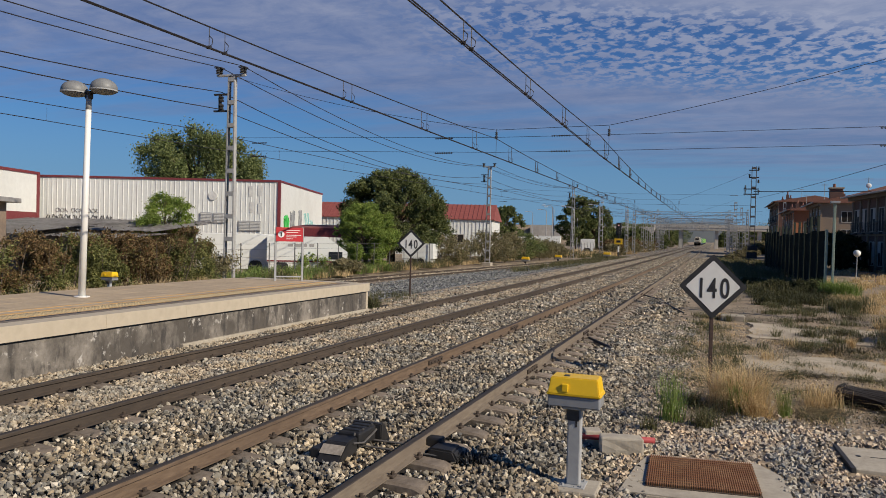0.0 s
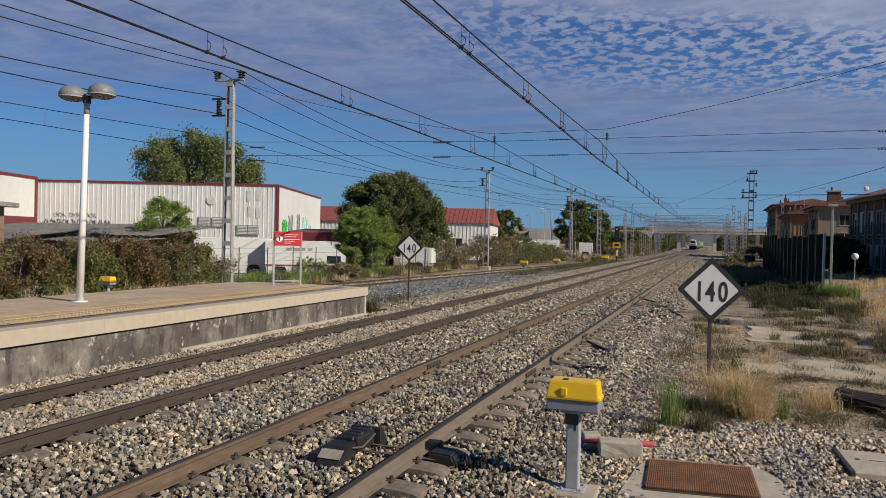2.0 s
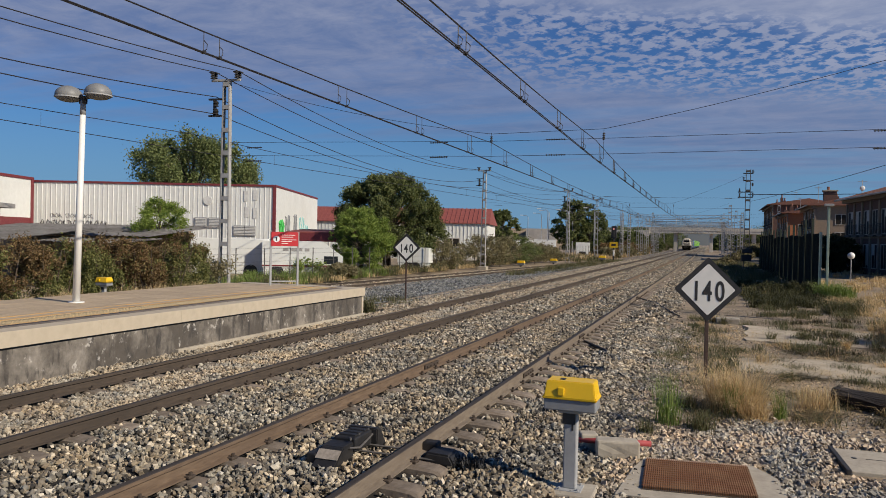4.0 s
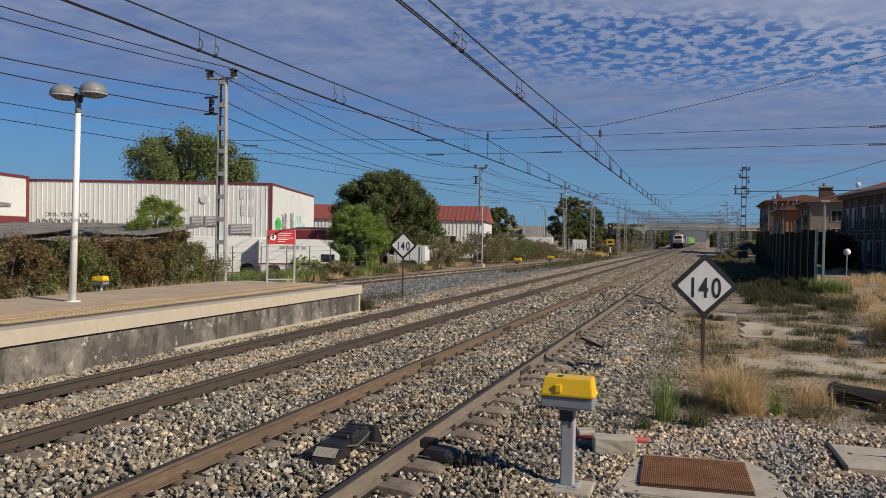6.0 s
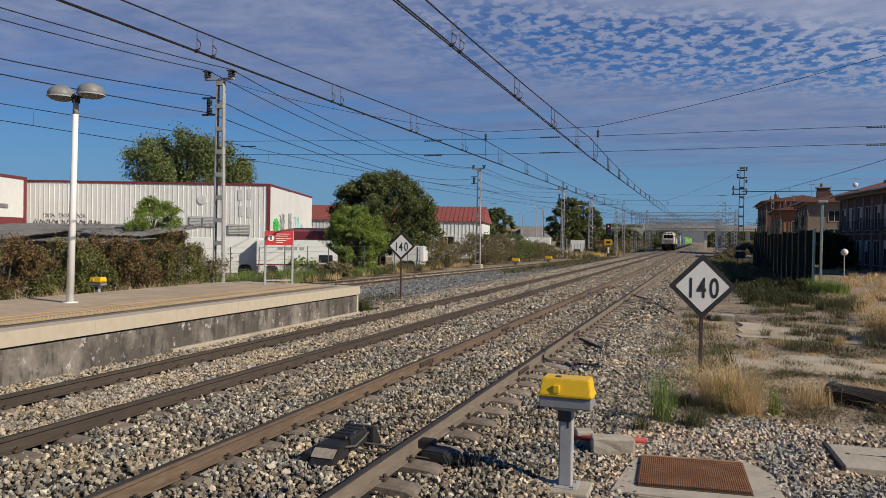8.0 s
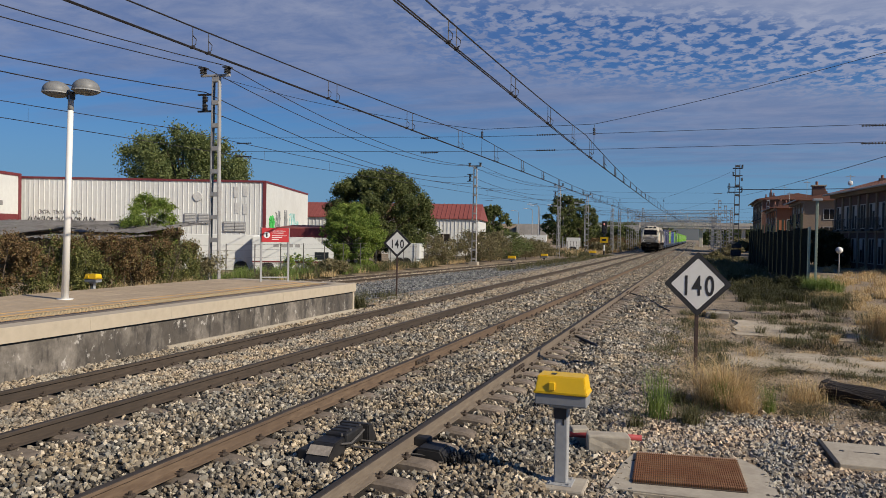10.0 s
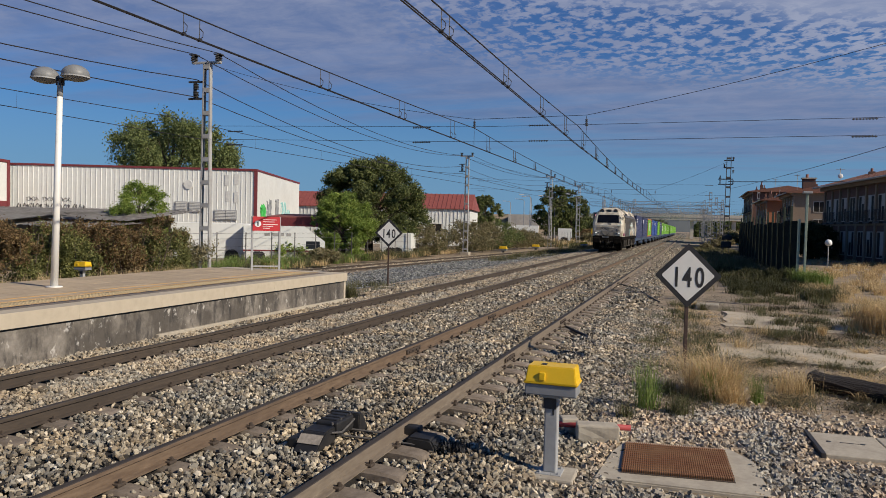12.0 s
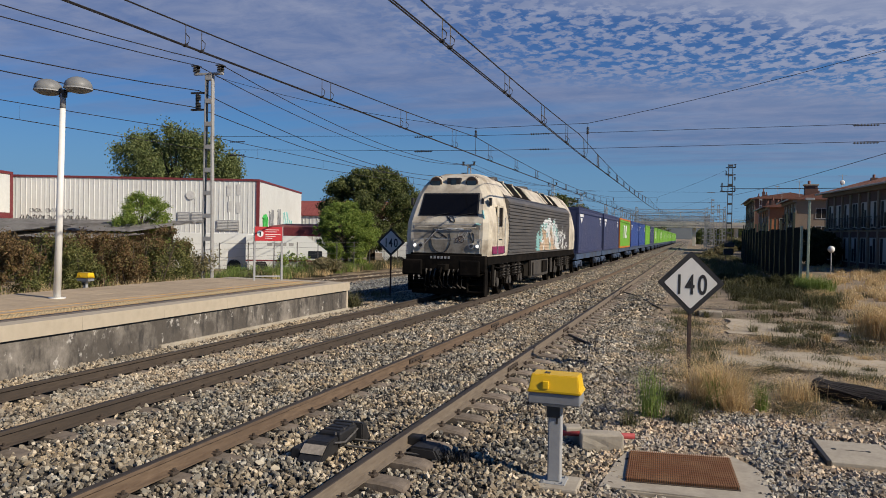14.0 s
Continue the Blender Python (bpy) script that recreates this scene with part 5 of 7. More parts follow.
def shed_block():
    """White corrugated warehouse with maroon trim."""
    ob = thing("warehouse", pose(-39.1, 60.0, -0.7, 0, 0, 19.6), "white corrugated metal warehouse with maroon trim and graffiti", "warehouse")
    L, D, H = 23.6, 22.0, 7.45

    def clad(length, height, step=0.45, d=0.03):
        bm = bmn()
        pts = []
        n = int(length / step)
        for i in range(n):
            x = i * length / n
            s = length / n
            pts += [(x, 0), (x + s * 0.70, 0), (x + s * 0.76, -d), (x + s * 0.94, -d)]
        pts.append((length, 0))
        pts += [(length, 0.15), (0, 0.15)]
        prism(bm, pts, "z", 0, height)
        return bm

    w = part("wall", clad(L, H), M["cladding"], ob, "white ribbed metal cladding")
    w.location = (-L, 0, 0)
    part("gable_wall", box(bmn(), -0.2, 0.0, 0.02, D, 0, H), M["cladding"], ob, "smooth white end wall")
    part("back_wall", box(bmn(), -L, -0.2, D - 0.2, D, 0, H), M["cladding"], ob)
    part("roof", box(bmn(), -L, -0.02, 0.16, D - 0.2, H - 0.35, H - 0.1), M["roofmetal"], ob)
    part("trim", box(bmn(), -L, 0.06, -0.10, 0.1, H - 0.02, H + 0.17), M["maroon"], ob, "maroon parapet trim")
    part("trim", box(bmn(), -0.15, 0.06, 0.1, D, H - 0.02, H + 0.17), M["maroon"], ob, "maroon parapet trim")
    part("corner_trim", box(bmn(), -0.22, 0.05, -0.09, 0.16, 0, H - 0.02), M["maroon"], ob, "maroon corner trim")
    # louvres
    for x, z in ((-7.6, 3.45), (-6.3, 3.45), (-3.9, 2.75), (-2.9, 2.75)):
        v = part("louvre", box(bmn(), x, x + 1.1, -0.14, -0.02, z, z + 0.95), M["galv"], ob)
        for i in range(6):
            part("slat", box(bmn(), x + 0.08, x + 1.02, -0.18, -0.13, z + 0.08 + 0.14 * i, z + 0.15 + 0.14 * i), M["faded_patch"], v)
    bm = bmn()
    cyl(bm, (-6.4, -0.12, 6.0), (-6.4, 0.0, 6.0), 0.42, n=16)
    part("patch", bm, M["faded_patch"], ob)
    for z, x in ((6.0, -3.0), (6.1, -2.1), (4.5, -2.9), (4.4, -2.1)):
        part("patch", box(bmn(), x, x + 0.42, -0.055, -0.046, z, z + 1.0), M["faded_patch"], ob, "faint grey painted-over patch")
    # spray lettering that cannot be read
    rng = random.Random(4)

    def scrawl(parent, x, z, w, h, m, face, r=0.05):
        bm = bmn()
        pts = []
        n = 18
        for i in range(n):
            k = i / (n - 1)
            pts.append((x + w * k + 0.12 * w * math.sin(i * 1.9), z + h * (0.5 + 0.5 * math.sin(i * 1.35 + rng.random()))))
        if face == "y":
            sweep(bm, [(a, -0.05, b) for a, b in pts], r, 5)
        else:
            sweep(bm, [(0.005, a, b) for a, b in pts], r, 5)
        part("graffiti", bm, m, parent)
    for x in (-22.4, -21.2, -19.8, -18.6, -17.2):
        scrawl(ob, x, 2.9, 1.2, 1.0, M["signblack"], "y", 0.035)
    for x in (-21.5, -20, -18.5):
        scrawl(ob, x, 4.1, 1.1, 0.4, M["signblack"], "y", 0.02)
    for y, w, h, m, r in ((1.6, 2.0, 1.4, M["spray_green"], 0.16), (4.2, 2.2, 2.0, M["greybox"], 0.10), (8.2, 1.6, 2.2, M["greybox"], 0.09), (11.0, 3.0, 2.0, M["teal"], 0.07), (14.2, 2.0, 1.2, M["teal"], 0.06)):
        scrawl(ob, y, 2.9, w, h, m, "x", r)
    # taller wing
    wg = thing("warehouse", pose(-60.2, 51.6, -0.7, 0, 0, 19.6), "white warehouse wing with maroon trim and a red base band", "warehouse")
    part("wall", box(bmn(), -14, 0, -16, 0, 0, 7.55), M["cladding"], wg, "white wall")
    part("trim", box(bmn(), -14, 0.08, -16, 0.05, 7.552, 7.80), M["maroon"], wg)
    part("corner_trim", box(bmn(), -0.02, 0.08, -0.35, 0.05, 0, 7.55), M["maroon"], wg)
    part("base_band", box(bmn(), 0.002, 0.04, -16, -0.35, 0, 4.0), M["maroon"], wg, "red-brown painted base band")


def low_sheds():
    """Patched sheet-metal lean-tos behind the hedge."""
    def roof(name, x0, x1, y0, y1, z0, z1, m, label):
        bm = bmn()
        n = int((x1 - x0) / 0.14)
        pts = [(x0 + (x1 - x0) * i / n, 0.03 * math.sin(i * math.pi / 1.5)) for i in range(n + 1)]
        top = [bm.verts.new((x, y0, z0 + d + 0.05 * noise.noise(Vector((x, 0, 0))))) for x, d in pts]
        bot = [bm.verts.new((x, y1, z1 + d)) for x, d in pts]
        fs = [bm.faces.new((top[i], top[i + 1], bot[i + 1], bot[i])) for i in range(n)]
        bmesh.ops.solidify(bm, geom=fs, thickness=0.02)
        return bm
    ob = thing("shed", pose(0, 0, 0), "low patched shed with grey corrugated sheet roofs", "shed")
    part("roof", roof("roof", -40, -25.2, 28.0, 33.5, 1.95, 2.55, None, ""), M["roofmetal"], ob, "grey corrugated roof sheets")
    part("roof", roof("roof", -42, -30.0, 24.5, 29.5, 1.70, 2.25, None, ""), M["roofmetal"], ob, "sagging grey roof sheets")
    part("roof", roof("roof", -36, -24.5, 26.0, 28.5, 1.62, 1.85, None, ""), M["roofmetal"], ob)
    part("back_wall", box(bmn(), -46, -27.5, 33.6, 33.8, -0.6, 2.4), M["stucco"], ob)
    for x in (-41, -37.5, -34, -30.2, -26):
        part("post", box(bmn(), x - 0.08, x + 0.08, 27.0, 27.16, -0.6, 1.75), M["bark"], ob)
    hut = thing("hut", pose(-27.2, 20.6, -0.5, 0, 0, 30), "small grey hut with a flat overhanging roof", "hut")
    part("wall", box(bmn(), -3, 0, 0, 2.6, 0, 3.55), M["stucco"], hut)
    part("roof", box(bmn(), -3.3, 0.45, -0.4, 3.0, 3.55, 3.75, 0.02), M["roofmetal"], hut)
    part("roof_box", box(bmn(), -3, -0.2, 0.0, 2.2, 3.752, 4.0), M["roofmetal"], hut)
    for i in range(9):
        part("board", box(bmn(), -3 + 0.33 * i + 0.02, -3 + 0.33 * i + 0.31, -0.03, -0.002, 0.1, 3.4), M["bark"], hut)


def red_depot():
    """Long pale building with a red standing-seam roof, and a red canopy in front."""
    ob = thing("depot_building", pose(-33.5, 92, -0.7, 0, 0, 12), "pale depot building with a red standing-seam roof", "warehouse")
    part("wall", box(bmn(), -34, 5.6, 0, 14, 0, 4.9), M["cladding"], ob, "cream cladding wall")
    bm = bmn()
    for i in range(79):
        x = -34 + 0.5 * i
        box(bm, x, x + 0.08, -0.06, 0, 0.2, 4.9)
    part("cladding_ribs", bm, M["cladding"], ob)
    bm = bmn()
    prism(bm, [(-0.25, 4.9), (-0.25, 5.0), (3.2, 7.05), (14.4, 5.0), (14.4, 4.9)], "x", -34.3, 5.9)
    part("roof", bm, M["redroof"], ob, "red metal roof")
    bm = bmn()
    for i in range(66):
        x = -34.2 + 0.6 * i
        prism(bm, [(-0.27, 4.99), (3.2, 7.05), (3.2, 7.11), (-0.27, 5.07)], "x", x, x + 0.07)
    part("seams", bm, M["redroof"], ob)
    for x in (-12, -8, -4, -2, 1.0):
        window_unit(ob, 1.7, 1.0, pose(x, -0.06, 1.9))
    can = thing("canopy", pose(-36.5, 58.5, -0.7, 0, 0, 15), "dark red sheet canopy beside the warehouse", "canopy")
    part("roof", prism(bmn(), [(-1.5, 3.05), (-1.5, 3.2), (4, 3.5), (4, 3.35)], "x", 0, 6.2), M["redroof"], can)
    part("fascia", box(bmn(), 0, 6.2, -1.53, -1.50, 2.35, 3.1), M["maroon"], can)
    for x in (0.3, 3.0, 5.9):
        part("post", box(bmn(), x - 0.08, x + 0.08, -1.3, -1.14, 0, 3.05), M["maroon"], can)


def trailer(m, L, h, label, cab=False):
    ob = thing("truck_trailer", m, label, "trailer", "parked trucks")
    bm = bmn()
    if cab:
        prism(bm, [(0, 0.85), (L, 0.85), (L, h * 0.62), (L - 1.4, h), (0, h)], "y", 0, 2.45)
    else:
        box(bm, 0, L, 0, 2.45, 0.85, h, 0.03)
    part("body", bm, M["cladding"], ob, "white panel body")
    part("skirt", box(bmn(), 0.1, L - 0.2, 0.03, 2.42, 0.30, 0.85), M["cladding"], ob)
    if cab:
        part("stripe", box(bmn(), 0, L - 0.6, -0.012, -0.002, 0.90, 1.0), M["maroon"], ob)
    rng = random.Random(8)
    x = 1.4
    while cab and x < L - 2.6:
        w = rng.uniform(0.25, 0.8)
        part("lettering_bar", box(bmn(), x, x + w, -0.012, -0.003, h * 0.74, h * 0.74 + 0.2), M["mast"], ob)
        x += w + 0.16
    if cab:
        part("window", box(bmn(), L - 1.3, L - 0.35, -0.014, -0.003, h * 0.42, h * 0.62), M["glass"], ob)
    for x in (1.0, L - 1.2):
        bm = bmn()
        cyl(bm, (x, 0.0, 0.48), (x, 0.3, 0.48), 0.48, n=18)
        part("wheel", bm, M["black"], ob)
    return ob


def apartments():
    """Brick and render blocks behind the fence, with clay roofs."""
    def block(m, W, D, H, wall, label, floors, cols, roof=True, rise=1.2):
        ob = thing("apartment_building", m, label, "apartment building", "apartment buildings")
        part("wall", box(bmn(), 0, D, 0, W, 0, H), M[wall], ob)
        if roof:
            bm = bmn()
            prism(bm, [(-1.0, H), (D + 0.7, H), (D * 0.5, H + rise)], "y", -0.6, W + 0.6)
            part("roof", bm, M["tileroof"], ob, "clay tile roof")
            for k in range(int((W + 1.0) / 0.45)):
                bm = bmn()
                y = -0.55 + 0.45 * k
                prism(bm, [(-1.05, H + 0.02), (-1.05, H + 0.09), (D * 0.5, H + rise + 0.09), (D * 0.5, H + rise + 0.02)], "y", y, y + 0.2)
                part("tile_course", bm, M["tileroof"], ob)
            part("cornice", box(bmn(), -0.5, -0.02, -0.3, W + 0.3, H - 0.35, H - 0.02), M["stucco"], ob)
            part("gutter", cyl(bmn(), (-1.1, -0.5, H - 0.02), (-1.1, W + 0.5, H - 0.02), 0.09, n=8), M["frame"], ob)
        # windows on the face towards the line (-x) and on the near end (-y)
        fh = (H - 1.0) / floors
        for f in range(floors):
            for c in range(cols):
                y = W * (c + 0.5) / cols
                hh = min(2.1, fh * 0.72)
                w = window_unit(ob, 1.25, hh, Matrix.Translation((-0.02, y, 0.7 + f * fh)) @ pose(0, 0, 0, 0, 0, -90))
                drop = (0.0, 0.45, 0.9, 0.3)[(c * 5 + f * 3) % 4] * hh
                if drop:
                    part("blind", box(bmn(), -0.6 if c % 2 else 0.04, -0.04 if c % 2 else 0.6, -0.03, -0.014, hh - drop, hh), M["frame"], w, "pale roller blind")
                if f:
                    part("balcony", box(bmn(), -0.75, 0.75, -0.42, -0.06, -0.25, -0.1), M["dark"], w)
                    for k in range(9):
                        part("baluster", box(bmn(), -0.72 + 0.18 * k, -0.70 + 0.18 * k, -0.41, -0.39, -0.1, 0.85), M["dark"], w)
                    part("handrail", box(bmn(), -0.75, 0.75, -0.42, -0.38, 0.852, 0.89), M["dark"], w)
            if f:
                part("string_course", box(bmn(), -0.10, -0.003, 0.0, W, 0.28 + f * fh, 0.44 + f * fh), M["stucco"], ob)
            for c in range(2):
                window_unit(ob, 1.2, min(1.6, fh * 0.55), pose(D * (c + 0.5) / 2, 0, 0.9 + f * fh))
        for c in range(cols + 1):
            part("pilaster", box(bmn(), -0.14, -0.002, W * c / cols - 0.16, W * c / cols + 0.16, 0, H - 0.4), M["stucco"], ob)
        return ob
    a = block(pose(15.3, 63.0, -0.4, 0, 0, 7.8), 20.0, 7.0, 7.2, "brick", "two-storey brick apartment block with pilasters and clay roof", 2, 9, rise=1.35)
    dish = thing("satellite_dish", pose(16.8, 101.0, 8.1), "white satellite dish on a rooftop mast", "satellite dish")
    part("mast", cyl(bmn(), (0, 0, 0), (0, 0, 2.2), 0.04, n=6), M["galv"], dish)
    bm = bmn()
    ball(bm, (0, -0.15, 1.2), 0.30, 0.10, 0.30)
    part("reflector", bm, M["white_pole"], dish, "white dish", True)
    part("antenna", box(bmn(), -0.5, 0.5, -0.02, 0.02, 2.0, 2.04), M["galv"], dish)
    block(pose(11.6, 99, -0.4), 12, 11, 7.5, "stucco", "ochre rendered apartment block with balconies", 3, 4, rise=1.4)
    b = thing("chimney_stack", pose(12.6, 100.2, 6.9), "brick chimney stack with a pale cap", "chimney")
    part("shaft", box(bmn(), 0, 1.4, 0, 1.0, 0, 2.0), M["brick"], b)
    part("cap", box(bmn(), -0.12, 1.52, -0.12, 1.12, 2.0, 2.16), M["conc"], b)
    part("pot", cyl(bmn(), (0.5, 0.5, 2.16), (0.5, 0.5, 2.6), 0.16, n=8), M["tileroof"], b)
    block(pose(10.2, 118, -0.4), 16, 8, 7.3, "orange", "orange rendered house with a clay roof", 2, 5, rise=1.1)
    for i, (x, y, z, h) in enumerate(((10.9, 121, 7.0, 1.5), (12.2, 127, 7.2, 1.3), (11.0, 131, 6.9, 1.6), (12.0, 152, 9.9, 1.9), (13.0, 158, 9.9, 1.6), (12.2, 166, 9.9, 1.8), (14.5, 104, 7.8, 1.0), (15.6, 78, 7.4, 1.0))):
        c = thing("chimney", pose(x, y, z), "small brick chimney with a clay pot", "chimney", "small roof chimneys")
        part("shaft", box(bmn(), -0.25, 0.25, -0.25, 0.25, -0.4, h * 0.7), M["brick"], c)
        part("pot", cyl(bmn(), (0, 0, h * 0.7), (0, 0, h), 0.12, n=8), M["tileroof"], c)
    for i, (x, y, z) in enumerate(((12.9, 108, 8.2), (12.4, 124, 7.7), (14.2, 150, 10.4))):
        c = thing("roof_antenna", pose(x, y, z), "thin metal television antenna on a roof", "antenna", "roof antennas")
        part("pole", cyl(bmn(), (0, 0, -0.3), (0, 0, 1.9), 0.03, n=5), M["galv"], c)
        bm = bmn()
        for k in range(5):
            box(bm, -0.4 + 0.03 * k, 0.4 - 0.03 * k, -0.02 + 0.16 * k, 0.02 + 0.16 * k, 1.7, 1.73)
        box(bm, -0.02, 0.02, 0, 0.7, 1.7, 1.74)
        part("aerial", bm, M["galv"], c)
    block(pose(10.3, 148, -0.4), 24, 12, 10.1, "brick", "dark brick apartment block with a flat tile roof", 3, 6, rise=1.1)


def overpass():
    ob = thing("road_bridge", pose(0, 250, 0), "pale concrete road overpass on piers across the railway", "bridge")
    part("deck", box(bmn(), -19.5, 70, -4, 4, 5.55, 6.35), M["bridge"], ob)
    part("parapet", box(bmn(), -19.5, 70, -4.12, -3.8, 6.352, 7.3), M["bridge"], ob)
    for i in range(30):
        part("rail_post", box(bmn(), -19 + 3.0 * i, -18.9 + 3.0 * i, -4.0, -3.9, 7.302, 8.2), M["galv"], ob)
    part("handrail", box(bmn(), -19.5, 70, -4.0, -3.92, 8.1, 8.2), M["galv"], ob)
    for x in (-11.3, -0.5, 12.0, 26, 40):
        part("pier", box(bmn(), x - 0.55, x + 0.55, -3, 3, -0.6, 5.55, 0.08), M["bridge"], ob)
    bm = bmn()
    prism(bm, [(-60, -0.6), (-21.8, -0.6), (-19.2, 5.5), (-19.2, 6.3), (-60, 6.3)], "y", -5, 5)
    part("abutment", bm, M["bridge"], ob)
    # embankments carrying the road away
    bm = bmn()
    prism(bm, [(-16, -0.6), (-5, 6.3), (5, 6.3), (16, -0.6)], "x", -260, -24)
    o = solo("embankment", bm, M["soil"], "earth embankment of the road", "embankment", kind="structure")
    o.location = (0, 256, 0)
    # distant hills; the haze before them is put into their colour
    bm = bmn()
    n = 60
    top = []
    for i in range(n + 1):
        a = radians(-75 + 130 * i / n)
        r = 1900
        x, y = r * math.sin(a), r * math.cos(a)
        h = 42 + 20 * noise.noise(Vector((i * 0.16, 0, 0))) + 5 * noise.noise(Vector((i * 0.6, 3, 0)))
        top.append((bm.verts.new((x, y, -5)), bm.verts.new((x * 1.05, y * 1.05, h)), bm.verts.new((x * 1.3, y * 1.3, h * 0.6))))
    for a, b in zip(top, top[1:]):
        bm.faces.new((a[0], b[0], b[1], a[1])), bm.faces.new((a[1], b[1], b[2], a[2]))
    solo("backdrop", bm, M["haze"], "low hills on the horizon, haze painted into their colour", "hills", kind="structure", smooth=True)


# hill colour greyed to paint the haze of distance
M["haze"] = pbr("haze_tinted_hills", (0.085, 0.10, 0.105), (0.12, 0.125, 0.12), 0.02, 0.95, 0, 0)


# ---------------------------------------------------------------- plants
def crown_points(rng, blobs, n, shell=0.35, hang=0.0):
    """Leaf places crowded in the outer part of many overlapping clumps."""
    vol = np.array([b[3] ** 2 for b in blobs])
    pick = rng.choice(len(blobs), n, p=vol / vol.sum())
    b = np.array(blobs)[pick]
    d = rng.normal(size=(n, 3))
    d /= np.linalg.norm(d, axis=1)[:, None]
    r = b[:, 3] * (shell + (1 - shell) * rng.uniform(size=n)) * np.clip(np.abs(rng.normal(0.95, 0.34, n)), 0.1, 1.7)
    off = d * r[:, None] * np.array([1, 1, 0.85])
    if hang:
        off[:, 2] = np.where(off[:, 2] < 0, off[:, 2] * (1 + hang), off[:, 2])
        off[:, :2] *= 0.75
    return b[:, :3] + off


def tree(name, m, height, width, trunk, material, n, leaf, label, seed, category="tree", low=0.25, clumps=60, droop=0.0, hang=0.0, lean=0.0):
    """Tapered trunk, limbs that reach the clumps, and a crown of many leaves with gaps."""
    rng = np.random.default_rng(seed)
    ob = thing(name, m, label, category)
    blobs = []
    for i in range(clumps):
        z = low + (1 - low) * rng.beta(1.6, 1.4)
        prof = math.sin(math.pi * min(0.97, max(0.08, (z - low) / (1 - low) * 0.86 + 0.10))) ** 0.7
        a, r = rng.uniform(0, math.tau), width / 2 * prof * math.sqrt(rng.uniform(0.12, 1.0))
        blobs.append((r * math.cos(a) + lean * (1 - z) * width, r * math.sin(a), z * height * 0.93 - droop * r, rng.uniform(0.4, 1.0) * width * 0.75 / clumps ** 0.40))
    if trunk:
        bm = bmn()
        cyl(bm, (0, 0, -0.3), (0.05, 0, height * 0.45), trunk, trunk * 0.6, 9)
        cyl(bm, (0.05, 0, height * 0.45), (0, 0.1, height * 0.85), trunk * 0.6, trunk * 0.15, 7)
        part("trunk", bm, M["bark"], ob)
        bm = bmn()
        for x, y, z, r in blobs[::3]:
            cyl(bm, (0.03, 0, max(height * 0.2, z * 0.55)), (x * 0.9, y * 0.9, z), trunk * 0.28, trunk * 0.05, 5)
        part("bough", bm, M["bark"], ob)
    at = crown_points(rng, blobs, n, 0.35, hang)
    at = at[at[:, 2] > 0.05]
    o = new("crown", leaves("crown", at, leaf, material, seed + 1))
    o.parent = ob
    return ob


def grass_patch(name, x0, x1, y0, y1, n, h, w, material, label, seed, per=60, zf=ground_z, lean=0.6):
    """Blades that crowd in clumps; the ground between stays bare."""
    rng = np.random.default_rng(seed)
    k = max(3, n // per)
    cx, cy = rng.uniform(x0, x1, k), rng.uniform(y0, y1, k)
    i = rng.integers(0, k, n)
    s = 0.10 + 0.02 * (y1 - y0) ** 0.5
    x, y = cx[i] + rng.normal(0, s, n), cy[i] + rng.normal(0, s, n)
    z = np.array([zf(a, b) for a, b in zip(x, y)]) - 0.01
    return tagged(new(name, blades(name, np.column_stack([x, y, z]), h, w, material, seed + 1, lean)), label, "grass", kind="stuff")


def tuft(x, y, r, n, h, w, material, label, seed, z=None, lean=0.8):
    rng = np.random.default_rng(seed)
    a, d = rng.uniform(0, math.tau, n), r * np.sqrt(rng.uniform(0, 1, n)) * rng.uniform(0.4, 1, n)
    px, py = x + d * np.cos(a), y + d * np.sin(a)
    zz = np.full(n, z) if z is not None else np.array([ground_z(p, q) for p, q in zip(px, py)])
    me = blades("grass_tuft", np.column_stack([px, py, zz - 0.02]), h, w, material, seed + 1, lean)
    return tagged(new("grass_tuft", me), label, "grass tuft", kind="stuff")


def hedge():
    rng = np.random.default_rng(41)
    blobs = []
    for i in range(420):
        x0 = rng.uniform(-18.2, -16.4)
        y = rng.uniform(6.5, -x0 * 1.29)
        top = 1.78 + 0.20 * math.sin(y * 0.9) + (0.35 if y > 17.5 else 0) - (0.5 if y > 22.8 else 0)
        z = rng.uniform(-0.2, top - 0.25)
        blobs.append((x0 - 0.15 * z, y, z, rng.uniform(0.22, 0.42)))
    at = crown_points(rng, blobs, 150000, 0.3, 0.3)
    ob = thing("hedge", pose(0, 0, 0), "overgrown hedge of green and dry brown creeper behind the platform", "hedge")
    sel = noise_sel(at)
    o = new("foliage", leaves("foliage", at[sel], 0.038, M["leaf_hedge"], 42)); o.parent = ob
    tagged(o, "dry brown foliage")
    o = new("foliage", leaves("foliage", at[~sel], 0.04, M["leaf_hedge_green"], 43)); o.parent = ob
    tagged(o, "dull green foliage")
    bm = bmn()
    for i in range(60):
        x, y = rng.uniform(-18.0, -16.8), rng.uniform(7, 21.2)
        cyl(bm, (x, y, -0.8), (x + rng.normal(0, 0.3), y + rng.normal(0, 0.3), 1.6), 0.03, 0.01, 5)
    tagged(part("undergrowth", bm, M["bark"], ob), kind="stuff")


M["leaf_hedge_green"] = leaf_mat("hedge_leaf_green", (0.065, 0.075, 0.02), (0.29, 0.285, 0.095))


def noise_sel(at):
    mess = np.random.default_rng(6).normal(0, 0.16, len(at))
    return np.array([e + noise.noise(Vector((p[1] * 0.45, p[2] * 0.8, 2.0))) + 0.16 * (15.0 < p[1] < 19.5) > 0.17 for p, e in zip(at, mess)])


